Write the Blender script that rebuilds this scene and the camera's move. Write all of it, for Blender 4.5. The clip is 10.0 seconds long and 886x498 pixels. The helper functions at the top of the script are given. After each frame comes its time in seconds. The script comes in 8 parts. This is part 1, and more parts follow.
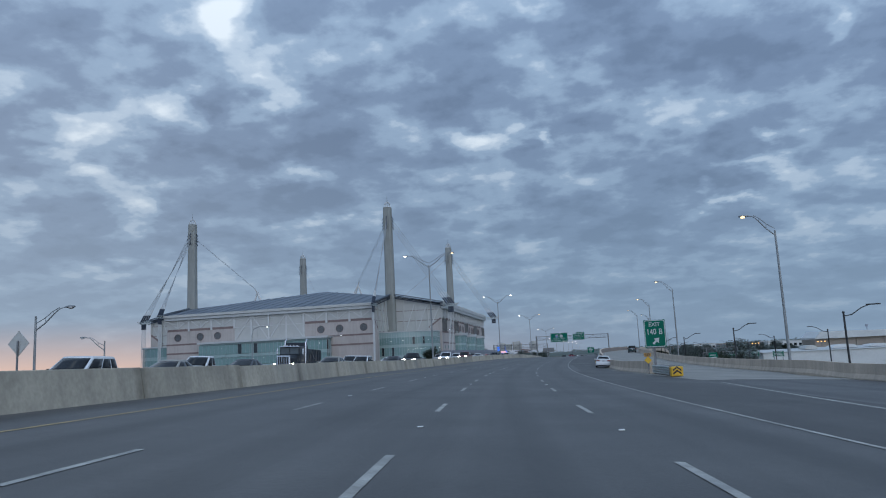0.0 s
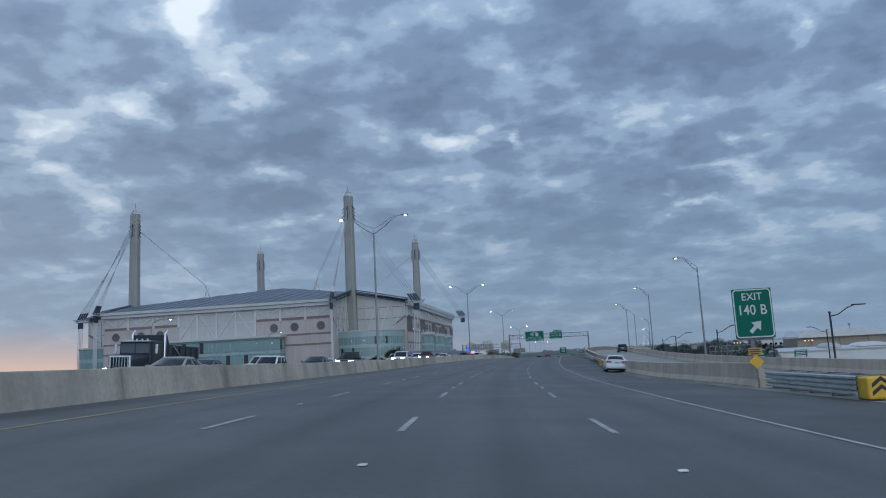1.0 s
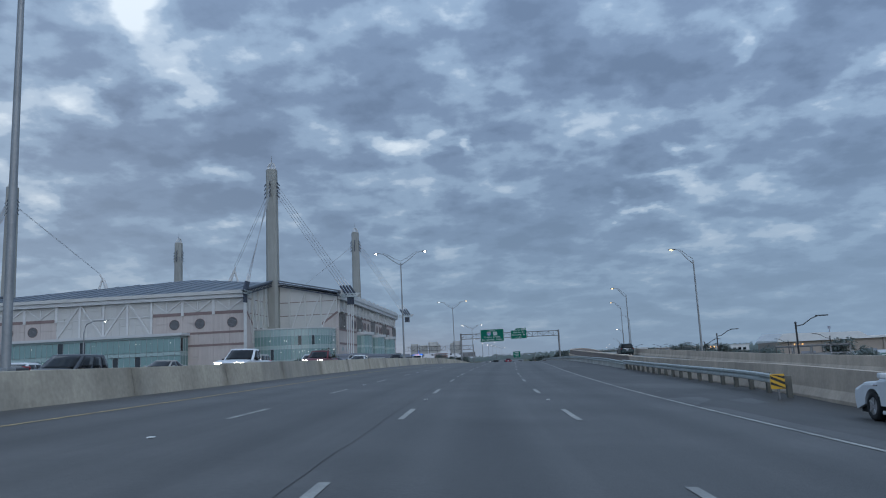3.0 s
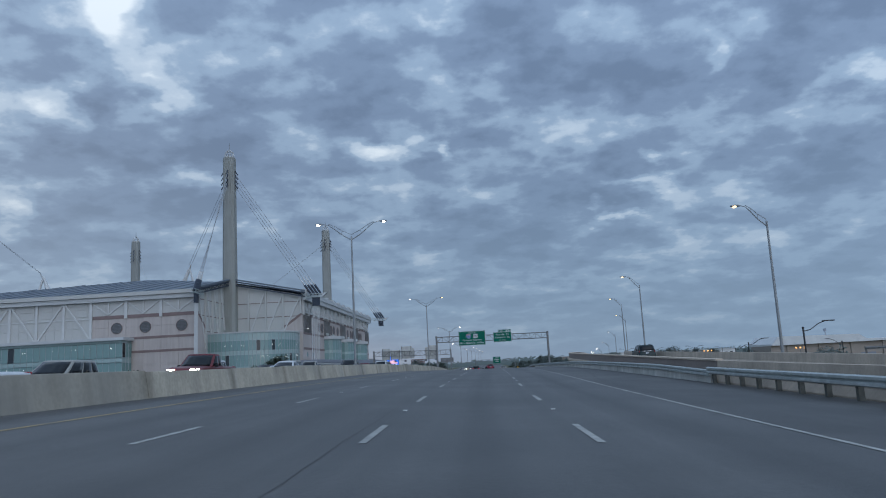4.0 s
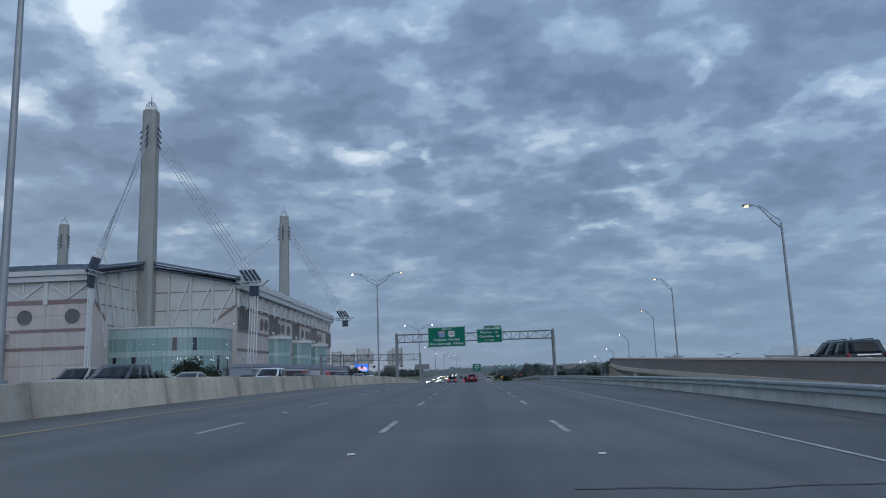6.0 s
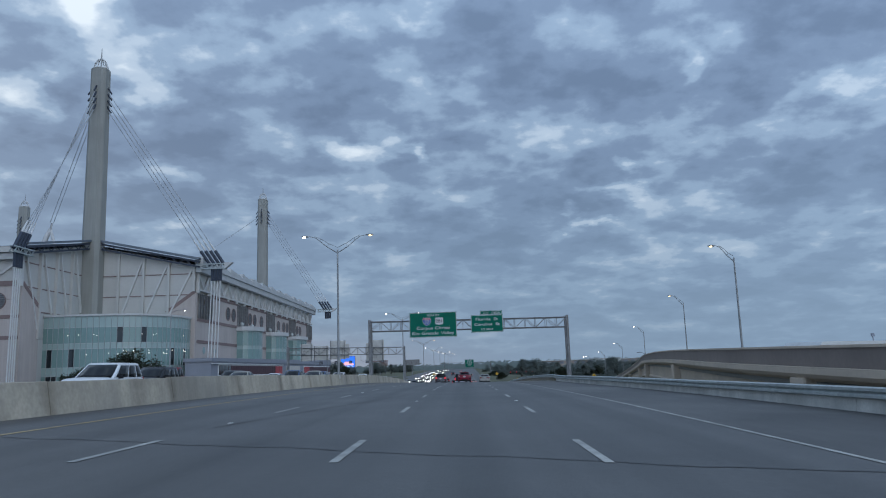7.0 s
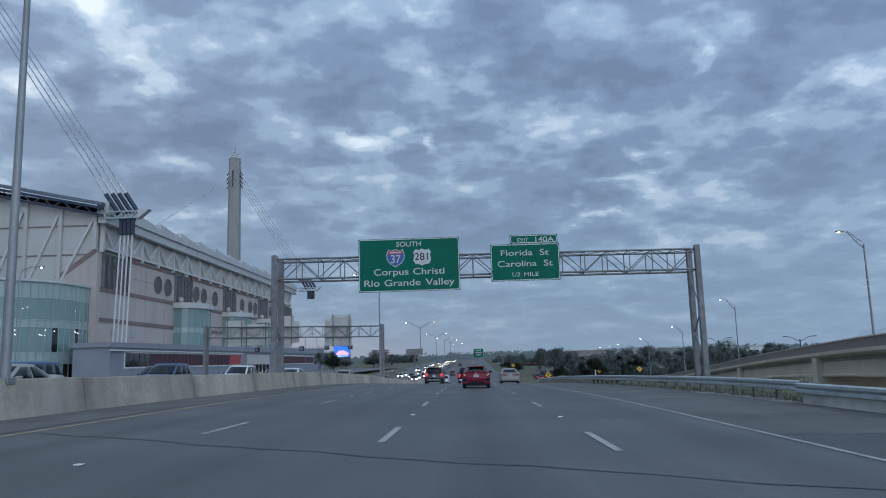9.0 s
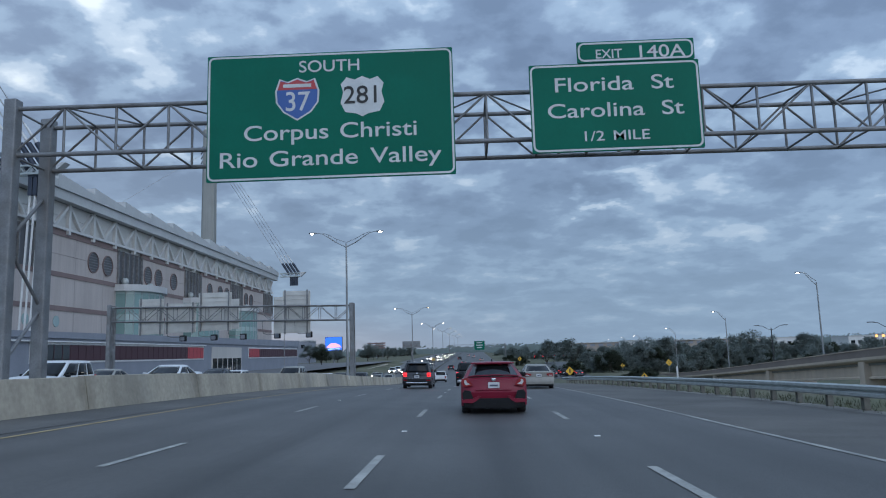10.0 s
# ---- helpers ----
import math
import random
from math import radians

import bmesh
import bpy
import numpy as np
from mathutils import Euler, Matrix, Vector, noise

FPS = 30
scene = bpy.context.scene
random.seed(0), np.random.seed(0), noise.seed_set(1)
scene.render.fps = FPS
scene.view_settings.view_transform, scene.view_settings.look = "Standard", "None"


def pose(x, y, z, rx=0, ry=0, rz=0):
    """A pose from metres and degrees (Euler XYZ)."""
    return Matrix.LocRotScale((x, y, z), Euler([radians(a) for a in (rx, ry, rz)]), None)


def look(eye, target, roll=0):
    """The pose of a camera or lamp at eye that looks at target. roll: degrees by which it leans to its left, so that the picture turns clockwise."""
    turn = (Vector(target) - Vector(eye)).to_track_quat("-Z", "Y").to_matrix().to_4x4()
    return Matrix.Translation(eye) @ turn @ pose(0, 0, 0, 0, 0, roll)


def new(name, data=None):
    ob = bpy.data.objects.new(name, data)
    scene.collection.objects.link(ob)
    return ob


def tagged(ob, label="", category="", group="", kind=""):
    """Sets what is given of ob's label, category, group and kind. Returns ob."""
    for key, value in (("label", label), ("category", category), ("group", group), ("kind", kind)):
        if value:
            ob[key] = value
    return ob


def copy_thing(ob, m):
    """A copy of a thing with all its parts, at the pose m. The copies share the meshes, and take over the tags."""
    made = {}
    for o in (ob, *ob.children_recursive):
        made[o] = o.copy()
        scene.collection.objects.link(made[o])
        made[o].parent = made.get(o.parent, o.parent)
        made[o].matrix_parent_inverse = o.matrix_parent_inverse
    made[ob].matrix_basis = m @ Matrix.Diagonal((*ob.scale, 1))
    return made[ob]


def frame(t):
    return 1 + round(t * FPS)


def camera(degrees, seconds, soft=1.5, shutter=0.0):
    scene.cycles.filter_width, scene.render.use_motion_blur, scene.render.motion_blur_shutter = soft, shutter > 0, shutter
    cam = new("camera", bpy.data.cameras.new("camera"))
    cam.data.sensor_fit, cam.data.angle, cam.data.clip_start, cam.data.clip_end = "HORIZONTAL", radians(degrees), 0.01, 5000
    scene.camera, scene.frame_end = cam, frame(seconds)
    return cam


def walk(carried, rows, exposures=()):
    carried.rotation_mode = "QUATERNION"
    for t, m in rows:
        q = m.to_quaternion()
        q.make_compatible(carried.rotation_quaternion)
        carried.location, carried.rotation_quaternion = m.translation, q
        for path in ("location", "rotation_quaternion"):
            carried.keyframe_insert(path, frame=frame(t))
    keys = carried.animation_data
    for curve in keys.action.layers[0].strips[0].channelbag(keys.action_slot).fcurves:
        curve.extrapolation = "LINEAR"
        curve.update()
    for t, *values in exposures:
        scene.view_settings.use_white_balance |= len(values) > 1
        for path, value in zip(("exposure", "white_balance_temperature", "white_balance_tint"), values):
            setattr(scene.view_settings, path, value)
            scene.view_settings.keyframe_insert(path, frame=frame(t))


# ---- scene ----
cam = camera(61.84, 10.0, 1.1)
PATH = [
    (0, (0.002, -0.000, 1.277), (-18.993, 96.998, 16.461), -2.82),
    (0.5, (-1.872, 13.680, 1.303), (-18.818, 111.058, 16.484), -2.96),
    (1, (-3.589, 27.383, 1.334), (-18.505, 125.103, 16.445), -2.97),
    (1.5, (-5.024, 40.945, 1.379), (-17.961, 138.936, 16.556), -3.22),
    (2, (-6.326, 54.242, 1.428), (-17.466, 152.466, 16.527), -3.20),
    (2.5, (-7.298, 67.318, 1.469), (-16.781, 165.721, 16.531), -3.06),
    (3, (-8.133, 79.679, 1.514), (-16.279, 178.160, 16.848), -2.73),
    (3.5, (-8.728, 92.275, 1.589), (-15.323, 190.867, 16.955), -2.87),
    (4, (-9.112, 105.018, 1.701), (-14.301, 203.600, 17.657), -3.00),
    (4.5, (-9.415, 117.955, 1.844), (-13.479, 216.525, 18.202), -2.74),
    (5, (-9.507, 131.072, 2.007), (-12.921, 229.635, 18.547), -2.35),
    (5.5, (-9.501, 144.077, 2.166), (-12.489, 242.642, 18.783), -2.13),
    (6, (-9.464, 157.096, 2.310), (-12.019, 255.657, 19.019), -2.12),
    (6.5, (-9.410, 170.086, 2.434), (-11.438, 268.662, 19.129), -2.11),
    (7, (-9.354, 183.137, 2.532), (-10.980, 281.818, 18.638), -1.86),
    (7.5, (-9.204, 196.399, 2.600), (-10.789, 295.121, 18.453), -1.86),
    (8, (-9.178, 209.798, 2.629), (-11.084, 308.572, 18.120), -1.91),
    (8.5, (-9.169, 223.327, 2.615), (-11.594, 322.129, 17.859), -1.75),
    (9, (-9.215, 236.839, 2.568), (-12.000, 335.686, 17.446), -1.64),
    (9.5, (-9.282, 250.475, 2.492), (-12.119, 349.383, 16.958), -1.62),
    (10, (-9.372, 264.442, 2.415), (-12.146, 363.418, 16.418), -1.74),
]
walk(cam, [(t, look(eye, target, roll)) for t, eye, target, roll in PATH], [(0.0, 0.0), (5.5, 0.0), (7.5, 0.05), (9.0, 0.12), (10.0, 0.2)])

# ---- sky and light ----
world = bpy.data.worlds.new("overcast_dusk")
scene.world = world
world.use_nodes = True
WN, WL = world.node_tree.nodes, world.node_tree.links
WN.clear()


def wnode(kind, **kw):
    n = WN.new(kind)
    for key, value in kw.items():
        if key == "op":
            n.operation = value
        elif key == "blend":
            n.data_type, n.blend_type = "RGBA", value
        elif key == "vals":
            for i, v in value.items():
                n.inputs[i].default_value = v
    return n


def wmath(op, a, b=None, clamp=False):
    n = wnode("ShaderNodeMath", op=op)
    n.use_clamp = clamp
    for i, v in enumerate((a, b)):
        if v is None:
            continue
        if isinstance(v, (int, float)):
            n.inputs[i].default_value = v
        else:
            WL.new(v, n.inputs[i])
    return n.outputs[0]


def wramp(fac, stops):
    n = WN.new("ShaderNodeValToRGB")
    n.color_ramp.interpolation = "EASE"
    while len(n.color_ramp.elements) < len(stops):
        n.color_ramp.elements.new(0.5)
    for e, (p, c) in zip(n.color_ramp.elements, stops):
        e.position, e.color = p, (*c, 1)
    WL.new(fac, n.inputs[0])
    return n.outputs[0]


def wmix(fac, a, b, blend="MIX"):
    n = wnode("ShaderNodeMix", blend=blend)
    for i, v in ((0, fac), (6, a), (7, b)):
        if isinstance(v, (int, float)):
            n.inputs[i].default_value = v
        elif isinstance(v, tuple):
            n.inputs[i].default_value = (*v, 1)
        else:
            WL.new(v, n.inputs[i])
    return n.outputs[2]


GLOW_AZ = radians(135)     # pale gap at the skyline, ahead and to the left
SUN_AZ = radians(-62)      # from +x, counter-clockwise: veiled, behind the traveller
SUN_EL = radians(24)
tc = WN.new("ShaderNodeTexCoord")
sep = WN.new("ShaderNodeSeparateXYZ")
WL.new(tc.outputs["Generated"], sep.inputs[0])
up = wmath("MAXIMUM", sep.outputs[2], 0.0)
lift = wmath("ADD", up, 0.25)
plane = WN.new("ShaderNodeCombineXYZ")
WL.new(wmath("DIVIDE", sep.outputs[0], lift), plane.inputs[0])
WL.new(wmath("DIVIDE", sep.outputs[1], lift), plane.inputs[1])


def wnoise(scale, detail, rough, distort=0.0, offset=(0, 0, 0), stretch=(1, 1, 1)):
    m = WN.new("ShaderNodeMapping")
    m.inputs["Location"].default_value = offset
    m.inputs["Scale"].default_value = stretch
    WL.new(plane.outputs[0], m.inputs[0])
    n = WN.new("ShaderNodeTexNoise")
    n.inputs["Scale"].default_value = scale
    n.inputs["Detail"].default_value = detail
    n.inputs["Roughness"].default_value = rough
    n.inputs["Distortion"].default_value = distort
    WL.new(m.outputs[0], n.inputs["Vector"])
    return n.outputs[0]


big = wnoise(2.1, 2.0, 0.5, 0.0, (3.35, 0.75, 0))
mid = wnoise(5.2, 8.0, 0.51, 0.0, (7.7, 2.2, 0))
mid_lit = wnoise(5.2, 8.0, 0.51, 0.0, (7.7 - 0.032, 2.2 + 0.038, 0))
fine = wnoise(19.0, 5.0, 0.6, 0.0, (1.3, 5.2, 0))
# rounded puffs with thin pale rims between them
swell = wnoise(4.2, 3.0, 0.5, 0.0, (2.1, 9.4, 0))
puff = wmath("MULTIPLY", wmath("ABSOLUTE", wmath("SUBTRACT", swell, 0.5)), 4.0, True)
cover = wmath("ADD", wmath("MULTIPLY", big, 0.385), wmath("ADD", wmath("MULTIPLY", mid, 0.43), wmath("MULTIPLY", fine, 0.105)))
cover = wmath("ADD", cover, wmath("MULTIPLY", puff, 0.09))
# the sides of the puffs that face the pale gap are lighter
cover = wmath("SUBTRACT", cover, wmath("MULTIPLY", wmath("SUBTRACT", mid, mid_lit), 0.48))

# where the deck is torn open and where it is thick: bearing and height in degrees, half width, half height, strength
GAPS = [(-27.2, 26.2, 2.0, 3.2, 1.1), (-23.8, 22.4, 3.6, 2.6, 1.15), (-20.2, 24.6, 4.2, 1.4, 0.6), (-30.5, 19.4, 1.8, 1.2, 0.9), (-23.7, 19.9, 3.6, 1.0, 0.8), (-38.2, 16.9, 4.2, 1.2, 1.3), (-36.1, 22.6, 5.5, 1.0, 0.7),
        (-17.0, 22.7, 5.0, 2.0, 0.5), (-6.6, 17.2, 3.4, 1.0, 1.0), (-2.6, 16.9, 0.9, 0.9, 0.9), (14.4, 14.6, 1.7, 0.8, 0.9), (12.6, 13.1, 2.4, 0.6, 0.9), (10.4, 11.1, 1.0, 0.5, 1.1)]
RIFTS = [(-22.5, 14.3, 3.4, 0.9, 0.8), (-21.5, 11.6, 1.8, 0.7, 0.8), (-34.0, 12.0, 2.0, 2.0, 1.2), (-0.2, 26.6, 3.6, 1.2, 0.7), (2.2, 22.6, 1.8, 3.2, 0.55), (18.9, 21.4, 0.9, 2.2, 0.45), (22.0, 22.6, 1.7, 1.0, 0.5),
         (-41.6, 11.1, 1.5, 1.6, 0.8), (-35.0, 7.4, 2.0, 0.6, 0.8), (-36.4, 13.9, 1.5, 0.9, 0.8), (27.0, 18.0, 2.4, 0.6, 0.4), (-44.0, 20.0, 3.0, 2.0, 0.7)]
BANKS = [(-39.1, 24.6, 6.5, 2.2, 0.8), (-31.7, 21.6, 4.2, 1.3, 0.6), (-26.6, 20.5, 2.4, 1.0, 1.1), (-14.8, 19.7, 9.0, 1.9, 0.75), (10.4, 20.2, 10.5, 4.2, 0.9), (-31.7, 15.4, 8.0, 1.2, 0.8),
         (-13.6, 14.8, 6.5, 1.4, 0.6), (-17.8, 26.2, 5.5, 2.0, 0.4), (26.0, 21.5, 4.5, 1.8, 0.8), (4.0, 13.8, 7.0, 1.2, 0.5), (25.0, 24.5, 8.0, 3.2, 0.6), (30.0, 18.5, 5.0, 2.4, 0.5)]
ragged = WN.new("ShaderNodeTexNoise")
ragged.inputs["Scale"].default_value, ragged.inputs["Detail"].default_value, ragged.inputs["Roughness"].default_value = 7.0, 4.0, 0.5
WL.new(plane.outputs[0], ragged.inputs["Vector"])
bearing = WN.new("ShaderNodeCombineXYZ")
WL.new(wmath("MULTIPLY", wmath("ARCTAN2", sep.outputs[0], sep.outputs[1]), 57.2958), bearing.inputs[0])
WL.new(wmath("MULTIPLY", wmath("ARCSINE", sep.outputs[2]), 57.2958), bearing.inputs[1])
torn = WN.new("ShaderNodeVectorMath")
torn.operation = "MULTIPLY_ADD"
WL.new(ragged.outputs["Color"], torn.inputs[0])
torn.inputs[1].default_value = (9.0, 4.4, 0.0)
WL.new(bearing.outputs[0], torn.inputs[2])


def deck(spots):
    total = 0.0
    for az, el, wa, we, power in spots:
        v = WN.new("ShaderNodeVectorMath")
        v.operation = "MULTIPLY_ADD"
        WL.new(torn.outputs[0], v.inputs[0])
        ka, ke = 1 / (1.45 * wa), 1 / (1.45 * we)
        v.inputs[1].default_value = (ka, ke, 0.0)
        v.inputs[2].default_value = (-(az + 4.5) * ka, -(el + 2.2) * ke, 0.0)
        d = WN.new("ShaderNodeVectorMath")
        d.operation = "DOT_PRODUCT"
        WL.new(v.outputs[0], d.inputs[0])
        WL.new(v.outputs[0], d.inputs[1])
        bump = wmath("SUBTRACT", 1.0, d.outputs["Value"], True)
        bump = wmath("MULTIPLY", wmath("MULTIPLY", bump, bump), power)
        total = wmath("ADD", bump, total)
    return total


opened = wmath("MINIMUM", wmath("ADD", deck(GAPS), deck(RIFTS)), 1.1)
cover = wmath("SUBTRACT", cover, wmath("MULTIPLY", opened, wmath("SUBTRACT", 0.24, wmath("MULTIPLY", mid, 0.24))))
cover = wmath("ADD", cover, wmath("MULTIPLY", deck(BANKS), 0.065))
cloud = wramp(cover, [(0.275, (0.63, 0.715, 0.80)), (0.375, (0.385, 0.485, 0.61)), (0.43, (0.238, 0.337, 0.476)), (0.505, (0.158, 0.229, 0.352)), (0.59, (0.120, 0.177, 0.280))])
# towards the horizon the deck closes into an even blue-grey
hz = wmath("POWER", wmath("SUBTRACT", 1.0, wmath("MINIMUM", wmath("MULTIPLY", up, 3.3), 1.0)), 1.3)
cloud = wmix(wmath("MULTIPLY", hz, 0.85), cloud, (0.250, 0.368, 0.522))
# overcast deck: brighter overhead
sunny = WN.new("ShaderNodeVectorMath")
sunny.operation = "DOT_PRODUCT"
sunny.inputs[1].default_value = (math.cos(SUN_AZ) * 0.9, math.sin(SUN_AZ) * 0.9, 0.43)
WL.new(tc.outputs["Generated"], sunny.inputs[0])
back = wmath("POWER", wmath("MULTIPLY", wmath("ADD", sunny.outputs["Value"], 1.0), 0.5), 2.0)
gain = wmath("ADD", wmath("ADD", 0.82, wmath("MULTIPLY", up, 0.9)), wmath("MULTIPLY", back, 1.5))
grey = WN.new("ShaderNodeCombineXYZ")
for i_ in range(3):
    WL.new(gain, grey.inputs[i_])
cloud = wmix(1.0, cloud, grey.outputs[0], "MULTIPLY")
# glow of the low sun behind the deck, warm at the skyline
dot = WN.new("ShaderNodeVectorMath")
dot.operation = "DOT_PRODUCT"
dot.inputs[1].default_value = (math.cos(GLOW_AZ), math.sin(GLOW_AZ), 0.0)
WL.new(tc.outputs["Generated"], dot.inputs[0])
toward = wmath("POWER", wmath("MAXIMUM", dot.outputs["Value"], 0.0), 9.0)
low = wmath("POWER", wmath("SUBTRACT", 1.0, wmath("MINIMUM", wmath("MULTIPLY", up, 13.0), 1.0)), 1.5)
cloud = wmix(wmath("MULTIPLY", wmath("MULTIPLY", toward, low), 1.15, True), cloud, (0.80, 0.50, 0.37))
cloud = wmix(wmath("MULTIPLY", toward, 0.16), cloud, (0.62, 0.66, 0.72))
sky = WN.new("ShaderNodeTexSky")
sky.sky_type = "NISHITA"
sky.sun_disc = False
sky.sun_elevation = SUN_EL
sky.sun_rotation = math.pi / 2 - SUN_AZ
mixed = wmix(1.0, cloud, wmix(0.003, (0, 0, 0), sky.outputs[0]), "ADD")
bg = WN.new("ShaderNodeBackground")
bg.inputs["Strength"].default_value = 1.0
WL.new(mixed, bg.inputs[0])
wout = WN.new("ShaderNodeOutputWorld")
WL.new(bg.outputs[0], wout.inputs[0])

sun = new("sun", bpy.data.lights.new("sun", "SUN"))
sun.data.energy, sun.data.angle, sun.data.color = 0.55, radians(60), (1.0, 0.93, 0.86)
sd = Vector((math.cos(SUN_AZ) * math.cos(SUN_EL), math.sin(SUN_AZ) * math.cos(SUN_EL), math.sin(SUN_EL)))
sun.matrix_world = look(sd * 900, (0, 0, 0))


# ---- materials ----
def mat(name, col, rough=0.7, metal=0.0, var=0.25, scale=1.0, bump=0.15, fine=12.0, stain=None, emit=0.0, spec=0.5, streak=0.0, rand=0.0):
    """Two scales of mottling over a base colour, with fine relief; lengths in metres."""
    m = bpy.data.materials.new(name)
    m.use_nodes = True
    N, L = m.node_tree.nodes, m.node_tree.links
    b = N["Principled BSDF"]
    b.inputs["Roughness"].default_value = rough
    b.inputs["Metallic"].default_value = metal
    b.inputs["Specular IOR Level"].default_value = spec
    if emit:
        b.inputs["Emission Color"].default_value = (*col, 1)
        b.inputs["Emission Strength"].default_value = emit
        b.inputs["Base Color"].default_value = (*[min(c, 0.8) for c in col], 1)
        return m
    t = N.new("ShaderNodeTexCoord")

    def noise_at(sc, det, stretch=(1, 1, 1)):
        mp = N.new("ShaderNodeMapping")
        mp.inputs["Scale"].default_value = stretch
        L.new(t.outputs["Object"], mp.inputs[0])
        n = N.new("ShaderNodeTexNoise")
        n.inputs["Scale"].default_value, n.inputs["Detail"].default_value = sc, det
        L.new(mp.outputs[0], n.inputs["Vector"])
        return n.outputs[0]

    def mix(fac, a, c, blend="MIX"):
        x = N.new("ShaderNodeMix")
        x.data_type, x.blend_type = "RGBA", blend
        for i, v in ((0, fac), (6, a), (7, c)):
            if isinstance(v, (int, float)):
                x.inputs[i].default_value = v
            elif isinstance(v, tuple):
                x.inputs[i].default_value = (*v, 1)
            else:
                L.new(v, x.inputs[i])
        return x.outputs[2]

    def ramp(fac, lo, hi, a=(0, 0, 0), c=(1, 1, 1)):
        r = N.new("ShaderNodeValToRGB")
        r.color_ramp.elements[0].position, r.color_ramp.elements[0].color = lo, (*a, 1)
        r.color_ramp.elements[1].position, r.color_ramp.elements[1].color = hi, (*c, 1)
        L.new(fac, r.inputs[0])
        return r.outputs[0]

    dark = tuple(c * (1 - var) for c in col)
    light = tuple(min(1, c * (1 + var * 0.7)) for c in col)
    out = ramp(noise_at(scale, 5), 0.3, 0.7, dark, light)
    grain = ramp(noise_at(scale * fine, 3), 0.3, 0.7, (1 - var * 0.6,) * 3, (1 + var * 0.3,) * 3)
    out = mix(1.0, out, grain, "MULTIPLY")
    if stain:
        out = mix(ramp(noise_at(scale * 0.35, 6), 0.5, 0.72), out, stain)
    if streak:
        s = noise_at(1.0, 4, (1.4, 1.4, 0.10))
        out = mix(1.0, out, ramp(s, 0.35, 0.65, (1 - streak,) * 3, (1, 1, 1)), "MULTIPLY")
    if rand:
        o = N.new("ShaderNodeObjectInfo")
        out = mix(1.0, out, ramp(o.outputs["Random"], 0, 1, (1 - rand,) * 3, (1 + rand,) * 3), "MULTIPLY")
    L.new(out, b.inputs["Base Color"])
    if bump:
        bp = N.new("ShaderNodeBump")
        bp.inputs["Strength"].default_value = bump
        bp.inputs["Distance"].default_value = 0.02
        L.new(noise_at(scale * fine * 2.5, 4), bp.inputs["Height"])
        L.new(bp.outputs[0], b.inputs["Normal"])
    return m


def glass(name, tint, rough=0.06):
    """Dark or tinted pane: a glossy dielectric over a body colour."""
    m = bpy.data.materials.new(name)
    m.use_nodes = True
    b = m.node_tree.nodes["Principled BSDF"]
    b.inputs["Base Color"].default_value = (*tint, 1)
    b.inputs["Roughness"].default_value = rough
    b.inputs["IOR"].default_value = 1.52
    b.inputs["Specular IOR Level"].default_value = 0.45
    return m


def paint(name, col, rough=0.3):
    m = mat(name, col, rough, 0.0, 0.06, 3.0, 0.0, spec=0.22)
    b = m.node_tree.nodes["Principled BSDF"]
    b.inputs["Coat Weight"].default_value = 0.14
    b.inputs["Coat Roughness"].default_value = 0.08
    return m


ASPHALT = mat("worn_asphalt", (0.076, 0.073, 0.069), 0.53, 0, 0.28, 0.3, 0.35, 40, stain=(0.058, 0.056, 0.053))
SHOULDER = mat("shoulder_asphalt", (0.058, 0.056, 0.053), 0.60, 0, 0.25, 0.4, 0.35, 40, stain=(0.092, 0.089, 0.083))
DUST = mat("dusty_asphalt", (0.112, 0.106, 0.096), 0.8, 0, 0.3, 0.5, 0.3, 30, stain=(0.080, 0.077, 0.072))
SEAM = mat("tar_seam", (0.050, 0.049, 0.048), 0.6, 0, 0.3, 2.0, 0.2)
WHITELINE = mat("road_marking_white", (0.37, 0.365, 0.335), 0.75, 0, 0.3, 2.0, 0.1, stain=(0.22, 0.22, 0.21))
YELLOWLINE = mat("road_marking_yellow", (0.38, 0.28, 0.14), 0.7, 0, 0.3, 2.0, 0.1, stain=(0.25, 0.21, 0.15))
MARKER = mat("marker_white", (0.7, 0.7, 0.68), 0.4, 0, 0.1)
CONCRETE = mat("barrier_concrete", (0.445, 0.395, 0.312), 0.85, 0, 0.24, 0.45, 0.2, 14, stain=(0.285, 0.268, 0.232), streak=0.16, rand=0.12)
TANCONC = mat("tan_barrier_concrete", (0.60, 0.49, 0.385), 0.85, 0, 0.10, 0.5, 0.3, 20, stain=(0.50, 0.41, 0.33), streak=0.07)
GRIMECONC = mat("grimy_tan_concrete", (0.53, 0.435, 0.345), 0.85, 0, 0.16, 0.4, 0.3, 20, stain=(0.35, 0.295, 0.24), streak=0.18)
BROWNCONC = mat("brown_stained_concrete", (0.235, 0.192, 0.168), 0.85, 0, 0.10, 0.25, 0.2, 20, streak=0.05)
GRAVEL = mat("roadside_grit", (0.22, 0.21, 0.19), 0.95, 0, 0.3, 0.8, 0.5, 30, stain=(0.10, 0.098, 0.09))


